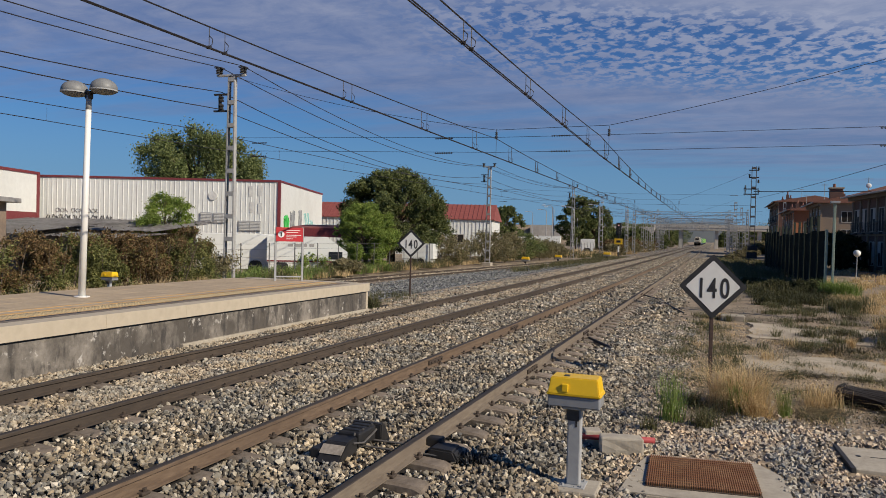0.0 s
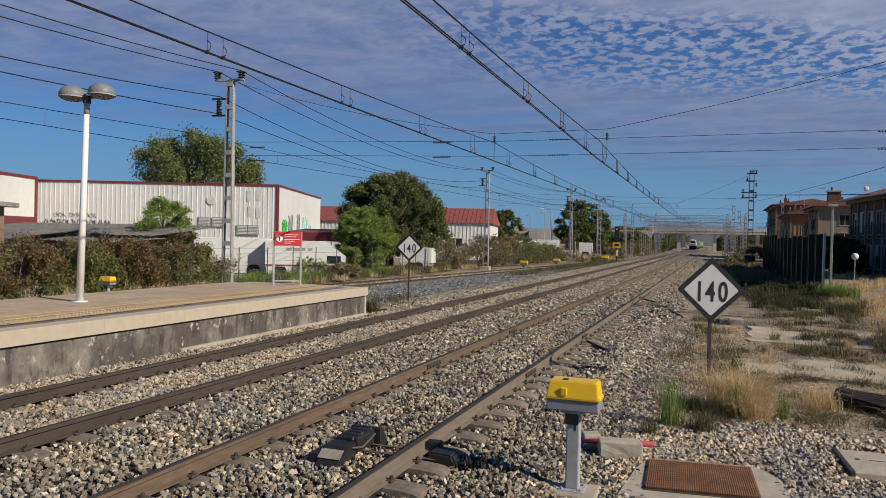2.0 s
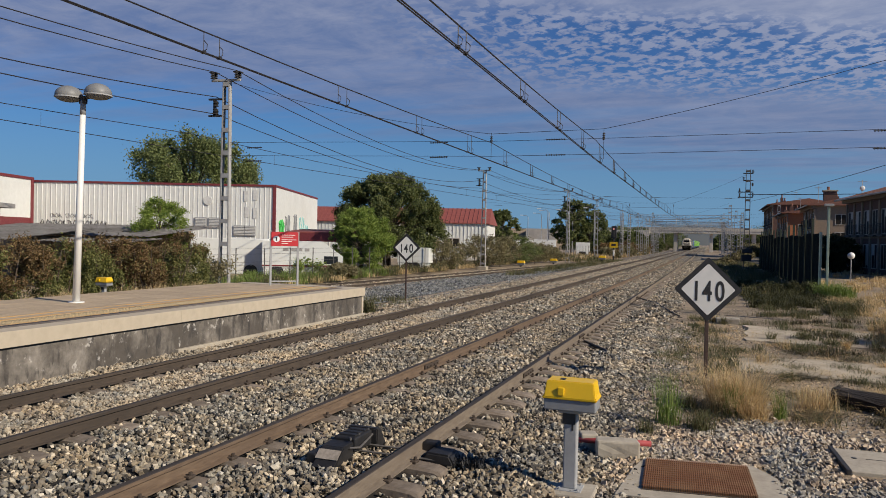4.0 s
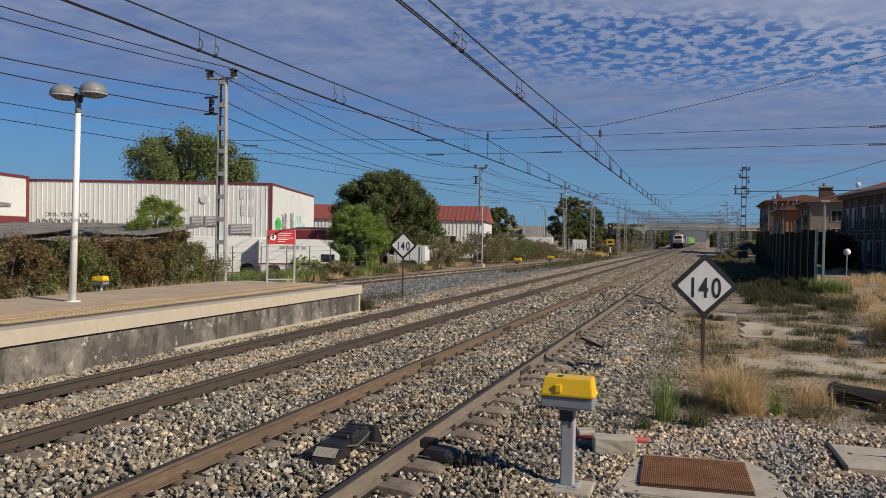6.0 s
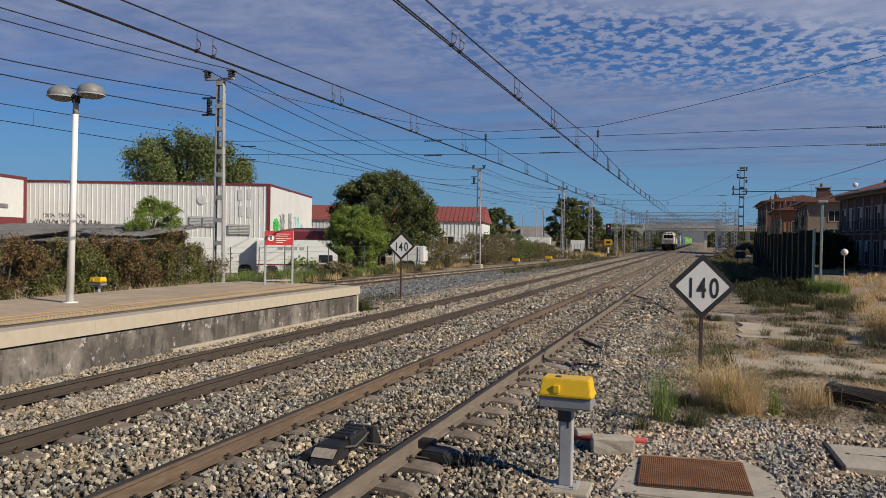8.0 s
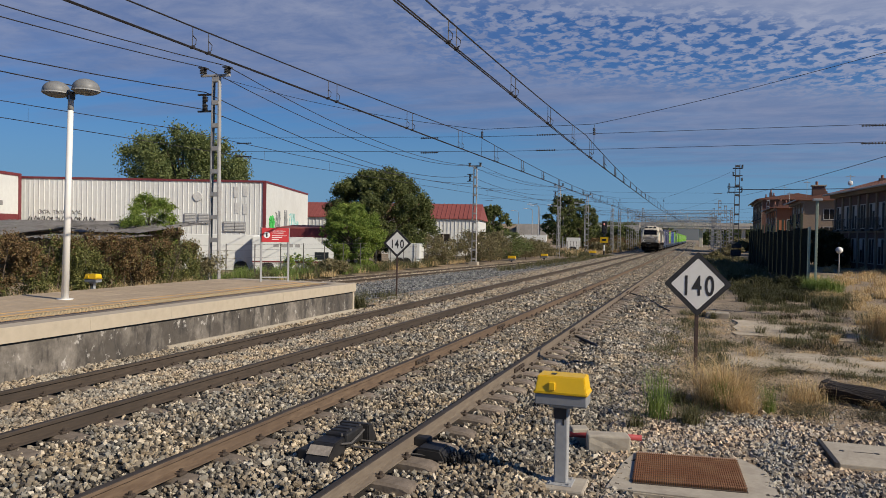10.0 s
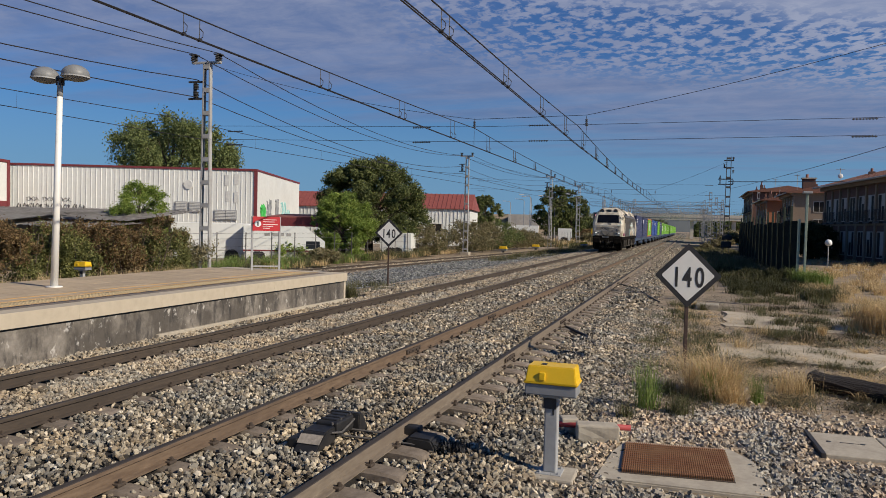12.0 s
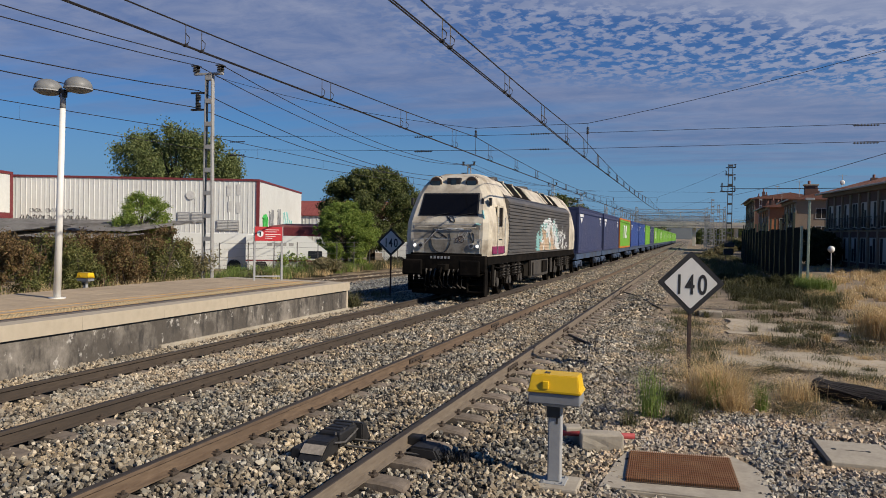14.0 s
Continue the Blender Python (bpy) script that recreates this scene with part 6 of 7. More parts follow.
def build_plants():
    hedge()
    tree("tree", pose(-56.8, 70.0, -0.6), 15.4, 15.8, 0.5, M["leaf_pale"], 62000, 0.15, "large pale-green tree with hanging boughs behind the warehouse", 51, clumps=95, low=0.36, droop=0.16, hang=1.1)
    tree("tree", pose(-28.3, 62.0, -0.6), 9.1, 10.4, 0.4, M["leaf"], 105000, 0.10, "dense dark-green broad tree beside the siding", 53, low=0.10, clumps=330, lean=0.10)
    tree("tree", pose(-25.7, 51.5, -0.6), 5.3, 5.2, 0.2, M["leaf_bright"], 62000, 0.07, "bright green shrubby tree in front of a darker one", 55, low=0.02, clumps=220)
    tree("bush", pose(-27.7, 31.5, 0.6), 3.5, 3.2, 0.08, M["leaf_bright"], 12000, 0.055, "wispy green bush above the hedge", 57, "bush", 0.1, 70)
    tree("bush", pose(-19.9, 25.2, -0.6), 2.3, 2.2, 0.05, M["leaf_olive"], 3000, 0.05, "sparse dry bush at the mast foot", 58, "bush", 0.1, 16)
    # scrub along the far side of the siding
    for i, (x, y, h, w, mt) in enumerate(((-23.5, 64, 2.6, 4.5, "leaf_olive"), (-22.6, 74, 3.3, 5.5, "leaf_olive"), (-22.5, 80, 3.2, 5.0, "leaf_olive"), (-21.8, 86, 3.4, 5.5, "leaf_pale"), (-21.5, 93, 2.6, 5.0, "leaf_olive"),
                                           (-21.0, 100, 2.0, 4.5, "leaf_olive"), (-27.0, 46, 1.6, 4.0, "leaf_bright"), (-23.2, 43.5, 0.9, 2.4, "leaf_olive"))):
        tree("bush", pose(x, y, -0.6), h, w, 0.05, M[mt], 6000, 0.09, "straggly olive scrub beside the siding", 61 + i, "bush", 0.03, 70)
    # trees farther off
    for i, (x, y, h, w) in enumerate(((-42, 150, 9.5, 8.0), (-27.5, 152, 12.0, 8.0), (-25.0, 158, 11.5, 8.0), (-20, 200, 6, 8), (-16.5, 226, 5, 6), (-23, 214, 6, 9), (-26, 236, 7, 11), (-34, 240, 7, 12), (-19, 300, 7, 11), (-22, 335, 7, 9), (3.5, 390, 5, 5), (-26, 430, 7, 9), (7, 310, 8, 12), (16, 300, 8, 13), (28, 300, 9, 14), (-28, 300, 9, 14), (-18, 282, 7, 6), (-21.5, 285, 8, 7), (-24, 420, 12, 22), (-48, 430, 13, 24), (8, 430, 11, 16), (26, 440, 13, 24), (46, 430, 13, 24), (1.5, 330, 6, 5))):
        tree("tree", pose(x, y, -0.6), h, w, 0.3, M["leaf"], 9000, 0.26, "distant dark-green roadside tree", 81 + i, low=0.05, clumps=110)
    for i, (x, y, h, w) in enumerate(((9.8, 92, 3.4, 5.0), (11.3, 84, 3.9, 4.6), (11.6, 78, 3.6, 3.6), (10.5, 100, 3.0, 5), (3.2, 118, 1.2, 3.0), (5.0, 140, 1.6, 4), (7.5, 170, 2.2, 6), (9, 205, 3, 8), (1.6, 98, 0.9, 2.0))):
        tree("bush", pose(x, y, -0.4), h, w, 0.08, M["leaf_dark"] if i < 4 else M["leaf_olive"], 5500, 0.14, "dark clipped shrub behind the fence", 95 + i, "bush", 0.02, 90)
    # dry scrub on the bank before the bridge
    for i, (x, y, h, w) in enumerate(((-17.5, 132, 1.8, 4), (-19.0, 142, 2.6, 5), (-17.2, 158, 2.2, 5), (-18.6, 172, 3.0, 6), (-16.8, 186, 2.6, 5), (-17.6, 205, 3.2, 6), (-16.2, 242, 3.4, 6))):
        tree("bush", pose(x, y, -0.6), h, w, 0.05, M["leaf_hedge"] if i % 2 else M["leaf_olive"], 3500, 0.17, "dry brown and olive scrub on the bank", 401 + i, "bush", 0.02, 60)
    grass_patch("grass", -27.0, -15.6, 104.0, 240.0, 12000, 0.9, 0.03, M["straw"], "dry grass on the bank", 421, zf=lambda x, y: -0.7)
    grass_patch("grass", -27.0, -15.6, 104.0, 240.0, 9000, 0.9, 0.03, M["weed"], "rough weeds on the bank", 423, zf=lambda x, y: -0.7)
    # grass and weeds on the right
    grass_patch("grass", 1.2, 8.0, 10.9, 19.0, 9000, 0.09, 0.006, M["litter"], "dark dead litter and twigs on dry soil", 425, per=180, lean=4.0)
    # litter and weeds whose dark colour also stands for fence and building shadows
    grass_patch("grass", 2.2, 10.0, 17.0, 34.0, 7000, 0.2, 0.008, M["litter"], "dead litter and weeds, dark partly in place of cast shade", 427, per=160, lean=2.0)
    tuft(0.36, 11.7, 0.50, 1300, 0.78, 0.0035, M["straw"], "tall tuft of bleached straw beside the sign post", 111, lean=1.3)
    tuft(0.55, 11.2, 0.30, 500, 0.5, 0.0035, M["straw"], "tuft of bleached straw", 113, lean=1.5)
    tuft(0.95, 11.4, 0.14, 120, 0.55, 0.004, M["grass"], "upright green weed", 115)
    tuft(0.32, 11.3, 0.2, 120, 0.6, 0.004, M["grass"], "green weed among straw", 117)
    tuft(-0.52, 10.3, 0.20, 190, 0.85, 0.0035, M["grass"], "fresh green weed at the ballast edge", 119, lean=0.45)
    tuft(-0.10, 10.2, 0.22, 300, 0.35, 0.004, M["weed"], "low weed", 121)
    tuft(-0.75, 9.7, 0.16, 160, 0.3, 0.004, M["weed"], "low weed", 123)
    tuft(4.7, 21.0, 0.9, 3400, 0.9, 0.006, M["straw"], "large dry grass clump", 125)
    tuft(4.6, 30.5, 1.0, 1300, 0.6, 0.008, M["weed"], "dull weeds before the fence", 127)
    tuft(5.3, 38.0, 1.0, 1500, 0.9, 0.010, M["grass"], "yellow-green weeds at the fence foot", 129)
    tuft(1.55, 12.4, 0.4, 320, 0.45, 0.0035, M["straw"], "straw beside the charred timber", 131)
    grass_patch("grass", -0.8, 5.5, 11.0, 20.0, 9000, 0.15, 0.004, M["weed"], "thin dull weeds on dry soil", 141, per=110, lean=2.0)
    grass_patch("grass", -0.8, 5.5, 11.0, 24.0, 7000, 0.10, 0.004, M["straw"], "flattened dry straw litter", 142, lean=3.5)
    grass_patch("grass", -0.9, 0.4, 10.4, 24.0, 2600, 0.22, 0.004, M["weed"], "weeds at the ballast edge", 144, lean=0.9)
    grass_patch("grass", -0.6, 8.0, 19.0, 40.0, 9000, 0.26, 0.007, M["weed"], "thin dull weeds on dry soil", 143, per=170, lean=1.2)
    grass_patch("grass", 4.6, 9.0, 24.0, 39.0, 6500, 0.40, 0.007, M["straw"], "dry straw-coloured grass", 145, per=150, lean=1.0)
    # dark-leaved weeds and bushes added to stand in for shade before the fence
    grass_patch("grass", 1.6, 4.9, 31.0, 41.5, 9000, 0.42, 0.010, M["leaf_dark"], "rank weeds at the fence foot, dark in place of shade", 165, per=120, lean=0.9)
    for i, (x, y, h, w) in enumerate(((4.2, 39.5, 0.8, 2.0), (2.7, 40.5, 0.6, 2.0), (1.7, 43.0, 0.6, 2.0))):
        tree("bush", pose(x, y, -0.4), h, w, 0.03, M["leaf_dark"], 5000, 0.045, "low weed bush before the fence, dark in place of shade", 441 + i, "bush", 0.02, 60)
    grass_patch("grass", 5.6, 16.0, 36.0, 86.0, 13000, 0.45, 0.012, M["straw"], "tall dry straw-coloured grass", 147, per=140, lean=1.0)
    grass_patch("grass", -0.6, 4.6, 38.0, 110.0, 16000, 0.6, 0.014, M["weed"], "rough weeds beside the track", 149)
    rng = random.Random(77)
    for i in range(46):
        x, y = rng.uniform(-0.7, 5.5), rng.uniform(11.2, 26.0)
        if x > 0.34 * y - 0.6:
            continue
        mt, word = rng.choice((("weed", "dull"), ("weed", "dull"), ("straw", "bleached")))
        tuft(x, y, rng.uniform(0.12, 0.32), rng.randint(70, 190), rng.uniform(0.12, 0.34), 0.0045, M[mt], f"small {word} weed tuft on dry soil", 300 + 2 * i, lean=rng.uniform(0.7, 2.0))
    # beyond the siding and behind the platform
    grass_patch("grass", -24.0, -15.0, 7.0, 30.0, 9000, 0.55, 0.007, M["weed"], "rank weeds behind the platform", 151)
    grass_patch("grass", -27.0, -22.6, 28.0, 52.0, 11000, 0.75, 0.010, M["grass"], "rank green weeds before the yard fence", 154, per=90, zf=lambda x, y: -0.68)
    grass_patch("grass", -26.0, -22.4, 30.0, 105.0, 14000, 0.7, 0.012, M["weed"], "rank dull weeds beside the siding", 163, zf=lambda x, y: -0.68)
    grass_patch("grass", -26.0, -22.2, 30.0, 105.0, 6000, 0.5, 0.012, M["straw"], "dry grass beside the siding", 153, zf=lambda x, y: -0.68)
    grass_patch("grass", -12.5, -10.2, 19.9, 26.0, 1800, 0.32, 0.005, M["weed"], "weeds at the platform end", 155, zf=lambda x, y: -0.3)
    tuft(-10.15, 20.6, 0.5, 900, 0.6, 0.006, M["weed"], "weeds at the platform end", 157, z=-0.3)
    grass_patch("grass", -15.5, -11.6, 56.0, 110.0, 9000, 0.5, 0.012, M["weed"], "green weeds between the tracks", 159, zf=lambda x, y: -0.62)
    grass_patch("grass", -14.8, -14.0, 7.5, 19.0, 2600, 0.42, 0.006, M["straw"], "dry grass along the back of the platform", 161, zf=lambda x, y: 0.35)


# ---------------------------------------------------------------- distant trackside
def signal_post():
    ob = thing("railway_signal", pose(-12.9, 103.8, -0.5), "railway colour-light signal with a yellow plate", "railway signal")
    part("post", cyl(bmn(), (0, 0, 0), (0, 0, 4.6), 0.10, n=10), M["signblack"], ob)
    part("white_band", cyl(bmn(), (0, 0, 0.8), (0, 0, 1.6), 0.115, n=10), M["signwhite"], ob)
    part("head", box(bmn(), -0.35, 0.35, -0.15, 0.15, 3.2, 4.9, 0.05), M["signblack"], ob)
    part("plate", box(bmn(), -0.55, 0.55, -0.14, -0.11, 1.9, 2.7), M["yellow"], ob, "yellow plate with a black mark")
    part("plate_mark", box(bmn(), -0.3, 0.3, -0.155, -0.142, 2.15, 2.45), M["signblack"], ob)
    part("red_lens", cyl(bmn(), (0, -0.37, 4.5), (0, -0.355, 4.5), 0.09, n=12), M["red_lens"], ob, "lit red signal lens")
    for z in (4.5, 4.0, 3.55):
        part("hood", cyl(bmn(), (0, -0.35, z), (0, -0.14, z), 0.17, n=12), M["dark"], ob)
    cable_box(pose(-13.9, 100.0, -0.55), 0.9, 0.9, "yellow-lidded junction box beside the signal", False)
    cable_box(pose(-19.3, 77.0, -0.6), 0.6, 0.8, "yellow-lidded junction box beside the siding", False)
    cable_box(pose(-17.6, 86.0, -0.6), 0.7, 0.8, "yellow-lidded junction box beside the siding", False)


def far_lamps():
    for i, (x, y, h) in enumerate(((-30, 140, 8.5), (-27, 150, 8.5), (-24.6, 132, 8), (-34, 160, 9), (-39, 175, 9), (-46, 190, 9), (-22, 146, 9), (-32, 180, 9))):
        ob = thing("street_lamp", pose(x, y, -0.6), "tall grey road lamp with a curved arm", "street lamp", "distant road lamps")
        part("pole", cyl(bmn(), (0, 0, 0), (0, 0, h), 0.11, 0.07, 8), M["galv"], ob)
        part("arm", sweep(bmn(), [(0, 0, h), (-0.4, 0, h + 0.35), (-1.5, 0, h + 0.45)], 0.05, 5), M["galv"], ob)
        part("lamp_head", box(bmn(), -2.2, -1.4, -0.15, 0.15, h + 0.38, h + 0.52, 0.03), M["white_pole"], ob)
    for i, (x, y, L, h) in enumerate(((-33, 112, 4.5, 2.6), (-37.0, 138, 4.4, 2.9), (-24.3, 139, 2.6, 2.6), (-39, 108, 4.5, 2.4), (-33.8, 144, 4.6, 3.0), (-31.0, 136, 3.4, 2.7))):
        trailer(pose(x, y, -0.6, 0, 0, 10), L, h, "white parked van in the depot yard")
    # palisade fence along the depot yard
    ob = thing("palisade_fence", pose(0, 0, -0.6), "thin wire-mesh fence along the yard", "fence")
    for i in range(42):
        y = 31 + 2.6 * i
        x = -24.4 + 0.03 * (y - 31)
        part("post", cyl(bmn(), (x, y, 0), (x, y, 2.0), 0.03, n=6), M["mast_dark"], ob)
    for z in (0.3, 0.75, 1.2, 1.65, 1.95):
        part("wire", sweep(bmn(), [(-24.4, 31, z), (-24.4 + 0.03 * 107, 138, z)], 0.007, 4), M["mast_dark"], ob)


# ---------------------------------------------------------------- train
WHEEL_R = 0.5
M["wagon_blue"] = pbr("faded_blue_wagon_paint", (0.06, 0.10, 0.18), (0.04, 0.06, 0.10), 6, 0.8, 0.1, 0.2, (0.05, 0.045, 0.04), 1.2, 0.7)


def wheel_mesh(r, name="wheelset"):
    bm = bmn()
    for s in (-1, 1):
        cyl(bm, (s * 0.80, 0, 0), (s * 0.94, 0, 0), r, r * 0.985, 28)
        cyl(bm, (s * 0.76, 0, 0), (s * 0.80, 0, 0), r * 1.06, n=28)
        cyl(bm, (s * 0.94, 0, 0), (s * 0.99, 0, 0), r * 0.35, n=12)
        for k in range(6):
            a = k * math.tau / 6
            box_c = (s * 0.945, math.cos(a) * r * 0.6, math.sin(a) * r * 0.6)
            cyl(bm, box_c, (s * 0.955, box_c[1], box_c[2]), r * 0.12, n=6)
    cyl(bm, (-0.95, 0, 0), (0.95, 0, 0), 0.09, n=10)
    return mesh_from(bm, name, M["bogie"])


LOCO_L = 17.6


M["hose"] = pbr("dusty_rubber_hose", (0.03, 0.027, 0.024), (0.085, 0.075, 0.062), 14, 0.8, 0, 0.1)
M["underframe"] = pbr("dusty_grey_underframe", (0.06, 0.052, 0.043), (0.035, 0.03, 0.025), 6, 0.85, 0, 0.2, (0.10, 0.085, 0.065), 1.5, 0.5)


def locomotive():
    ob = thing("locomotive", pose(X2, 22.8, 0), "grimy white and dark grey diesel locomotive with graffiti", "locomotive")
    zs = [1.42, 1.95, 2.50, 2.95, 3.40, 3.72, 3.98, 4.16]
    ws = [1.40, 1.44, 1.43, 1.36, 1.26, 1.10, 0.90, 0.62]
    fy = [0.02, 0.0, 0.06, 0.28, 0.50, 0.66, 0.86, 1.35]

    def shell(y_end, flip=False):
        """A cab: stations from nose to cab back."""
        bm = bmn()
        def ring(k):
            pts = []
            for z, w, f in zip(zs, ws, fy):
                if k == 0:
                    pts.append((w - 0.22, f, z))
                elif k == 1:
                    pts.append((w - 0.05, f + 0.10, z))
                elif k == 2:
                    pts.append((w, f + 0.34, z))
                else:
                    pts.append((w, y_end, z))
            full = [(x, y, z) for x, y, z in pts] + [(-x, y, z) for x, y, z in reversed(pts)]
            return [bm.verts.new((x, LOCO_L - y if flip else y, z)) for x, y, z in full]
        rs = [ring(k) for k in range(4)]
        n = len(rs[0])
        for a, b in zip(rs, rs[1:]):
            for i in range(n):
                j = (i + 1) % n
                bm.faces.new((a[i], a[j], b[j], b[i]))
        h = n // 2
        for i in range(h - 1):
            bm.faces.new((rs[0][i], rs[0][i + 1], rs[0][n - 2 - i], rs[0][n - 1 - i]))
        bm.faces.new(rs[3])
        return bm
    cabs = [part("cab", shell(2.55), M["loco_white"], ob, "grimy white driving cab"), part("cab", shell(2.1, True), M["loco_white"], ob, "white rear cab")]
    cab = cabs[0]

    def front_y(z):
        return float(np.interp(z, zs, fy))

    def on_front(x0, x1, z0, z1, lift, material, name, parent, label="", inset=0.0):
        """A panel lying on the sloping front between two heights."""
        bm = bmn()
        k = 6
        g = []
        for i in range(k + 1):
            z = z0 + (z1 - z0) * i / k
            t = i / k
            g.append((bm.verts.new((x0 + inset * t, front_y(z) - lift, z)), bm.verts.new((x1 - inset * t, front_y(z) - lift, z)),
                      bm.verts.new((x0 + inset * t, front_y(z) + 0.02, z)), bm.verts.new((x1 - inset * t, front_y(z) + 0.02, z))))
        for a, b in zip(g, g[1:]):
            bm.faces.new((a[0], a[1], b[1], b[0])), bm.faces.new((a[0], b[0], b[2], a[2])), bm.faces.new((a[1], a[3], b[3], b[1]))
        bm.faces.new((g[0][0], g[0][2], g[0][3], g[0][1])), bm.faces.new((g[-1][0], g[-1][1], g[-1][3], g[-1][2]))
        return part(name, bm, material, parent, label)
    on_front(-1.02, 1.02, 2.70, 3.46, 0.012, M["signblack"], "windscreen_seal", cab, "black rubber surround", 0.06)
    on_front(-0.97, 0.97, 2.74, 3.42, 0.022, M["cab_glass"], "windscreen", cab, "dark raked windscreen", 0.06)
    bm = bmn()
    for x in (-0.5, 0.3):
        cyl(bm, (x, front_y(2.70) - 0.04, 2.70), (x + 0.55, front_y(2.80) - 0.04, 2.80), 0.012, n=5)
    part("wiper", bm, M["signblack"], cab)
    # lamps over the windscreen
    for x in (-0.62, 0.62):
        p = part("roof_lamp", cyl(bmn(), (x, front_y(3.82) - 0.06, 3.80), (x, front_y(3.82) + 0.25, 3.86), 0.20, n=20), M["rustpost"], cab, "round dark roof lamp")
        part("lens", cyl(bmn(), (x, front_y(3.82) - 0.075, 3.80), (x, front_y(3.82) - 0.062, 3.80), 0.165, n=18), M["glass"], p)
        part("lamp_ring", cyl(bmn(), (x, front_y(3.82) - 0.03, 3.805), (x, front_y(3.82) + 0.05, 3.82), 0.225, n=20), M["loco_white"], cab)
    bm = bmn()
    box(bm, -0.24, 0.24, front_y(3.82) - 0.05, front_y(3.82) + 0.3, 3.66, 3.98, 0.03)
    p = part("headlight_box", bm, M["signblack"], cab)
    part("lens", box(bmn(), -0.08, 0.08, front_y(3.82) - 0.06, front_y(3.82) - 0.052, 3.72, 3.92), M["glass"], p)
    for x in (-1.06, -0.86, 0.86, 1.06):
        lit = abs(x) > 1
        p = part("headlight", cyl(bmn(), (x, -0.03, 1.74), (x, 0.1, 1.74), 0.095, n=18), M["galv"], cab)
        part("lens", cyl(bmn(), (x, -0.04, 1.74), (x, -0.032, 1.74), 0.055, n=18), M["headlight"] if lit else M["glass"], p)
    # front panel lines
    for z in (1.95, 2.42):
        on_front(-1.18, 1.18, z, z + 0.02, 0.004, M["mast"], "panel_seam", cab)
    bm = bmn()
    sweep(bm, [(-1.0, front_y(2.35) - 0.06, 2.33), (0, front_y(2.35) - 0.08, 2.33), (1.0, front_y(2.35) - 0.06, 2.33)], 0.016, 6)
    part("handrail", bm, M["loco_white"], cab)
    for x in (-1.12, 1.12):
        bm = bmn()
        for a, b in ((1.50, 1.94), (1.98, 2.42)):
            box(bm, x - 0.01, x + 0.01, front_y(b) - 0.012, front_y(a) + 0.03, a, b)
        part("panel_seam", bm, M["mast"], cab)
        bm = bmn()
        sweep(bm, [(x * 1.12, 0.25, 1.6), (x * 1.2, 0.12, 1.65), (x * 1.2, 0.2, 2.3), (x * 1.12, 0.32, 2.35)], 0.016, 6)
        part("handrail", bm, M["galv"], cab)
        bm = bmn()
        box(bm, x * 1.20 - 0.04, x * 1.20 + 0.04, 0.38, 0.50, 3.05, 3.3, 0.015)
        sweep(bm, [(x * 1.13, 0.5, 3.28), (x * 1.22, 0.44, 3.26)], 0.015, 5)
        part("mirror", bm, M["signblack"], cab)
    # side details on both flanks of each cab
    for s in (1, -1):
        x = s * 1.405
        p = part("cab_door", box(bmn(), min(x, x + s * 0.045), max(x, x + s * 0.045), 1.02, 1.76, 1.50, 3.08, 0.01), M["loco_white"], cab, "narrow white cab door")
        part("door_window", box(bmn(), min(x + s * 0.046, x + s * 0.052), max(x + s * 0.046, x + s * 0.052), 1.16, 1.60, 2.42, 3.02), M["cab_glass"], p)
        part("lower_panel", box(bmn(), min(x + s * 0.046, x + s * 0.05), max(x + s * 0.046, x + s * 0.05), 1.20, 1.56, 1.98, 2.38), M["loco_white"], p)
        part("panel_seal", box(bmn(), min(x + s * 0.044, x + s * 0.048), max(x + s * 0.044, x + s * 0.048), 1.16, 1.60, 1.94, 2.42), M["signblack"], p)
        part("stripe", box(bmn(), min(x, x + s * 0.055), max(x, x + s * 0.055), 0.45, 2.0, 1.50, 1.74), M["purple"], cab, "magenta stripe")
        for y in (0.95, 1.9):
            part("handrail", cyl(bmn(), (x + s * 0.07, y, 1.5), (x + s * 0.07, y, 2.7), 0.014, n=6), M["galv"], cab)
    # body between the cabs: dark, ribbed
    bm = bmn()
    prof = [(1.42, 1.42), (1.42, 3.30), (1.22, 3.55), (-1.22, 3.55), (-1.42, 3.30), (-1.42, 1.42)]
    prism(bm, prof, "y", 2.551, LOCO_L - 2.101)
    body = part("body", bm, M["loco_grey"], ob, "dark grey machine room body")
    for s in (1, -1):
        for i in range(15):
            z = 1.50 + 0.122 * i
            part("rib", box(bmn(), min(s * 1.42, s * 1.455), max(s * 1.42, s * 1.455), 2.62, LOCO_L - 2.15, z, z + 0.062), M["loco_grey"], body)
    # sloping roof hatches; near-black ones paint the darkness inside openings
    y = 2.56
    for ln, mt in ((1.2, "loco_white"), (3.2, "bogie"), (0.4, "loco_white"), (3.0, "loco_white"), (3.0, "bogie"), (2.5, "loco_white")):
        bm = bmn()
        prism(bm, [(1.25, 3.52), (0.80, 4.02), (0.5, 4.14), (-0.5, 4.14), (-0.80, 4.02), (-1.25, 3.52)], "y", y, min(y + ln - 0.03, LOCO_L - 2.11))
        part("roof_hatch", bm, M[mt], ob, "roof hatch painted near-black as a dark opening" if mt == "bogie" else "pale roof hatch")
        if mt == "bogie":
            bm = bmn()
            for k in range(3):
                yy = y + 0.15 + k * (ln - 0.3) / 2
                box(bm, -0.5, 0.5, yy - 0.05, yy + 0.05, 4.142, 4.2)
                for s in (1, -1):
                    cyl(bm, (s * 1.22, yy, 3.56), (s * 0.82, yy, 4.02), 0.04, n=5)
            part("hatch_frame", bm, M["loco_white"], ob)
        y += ln
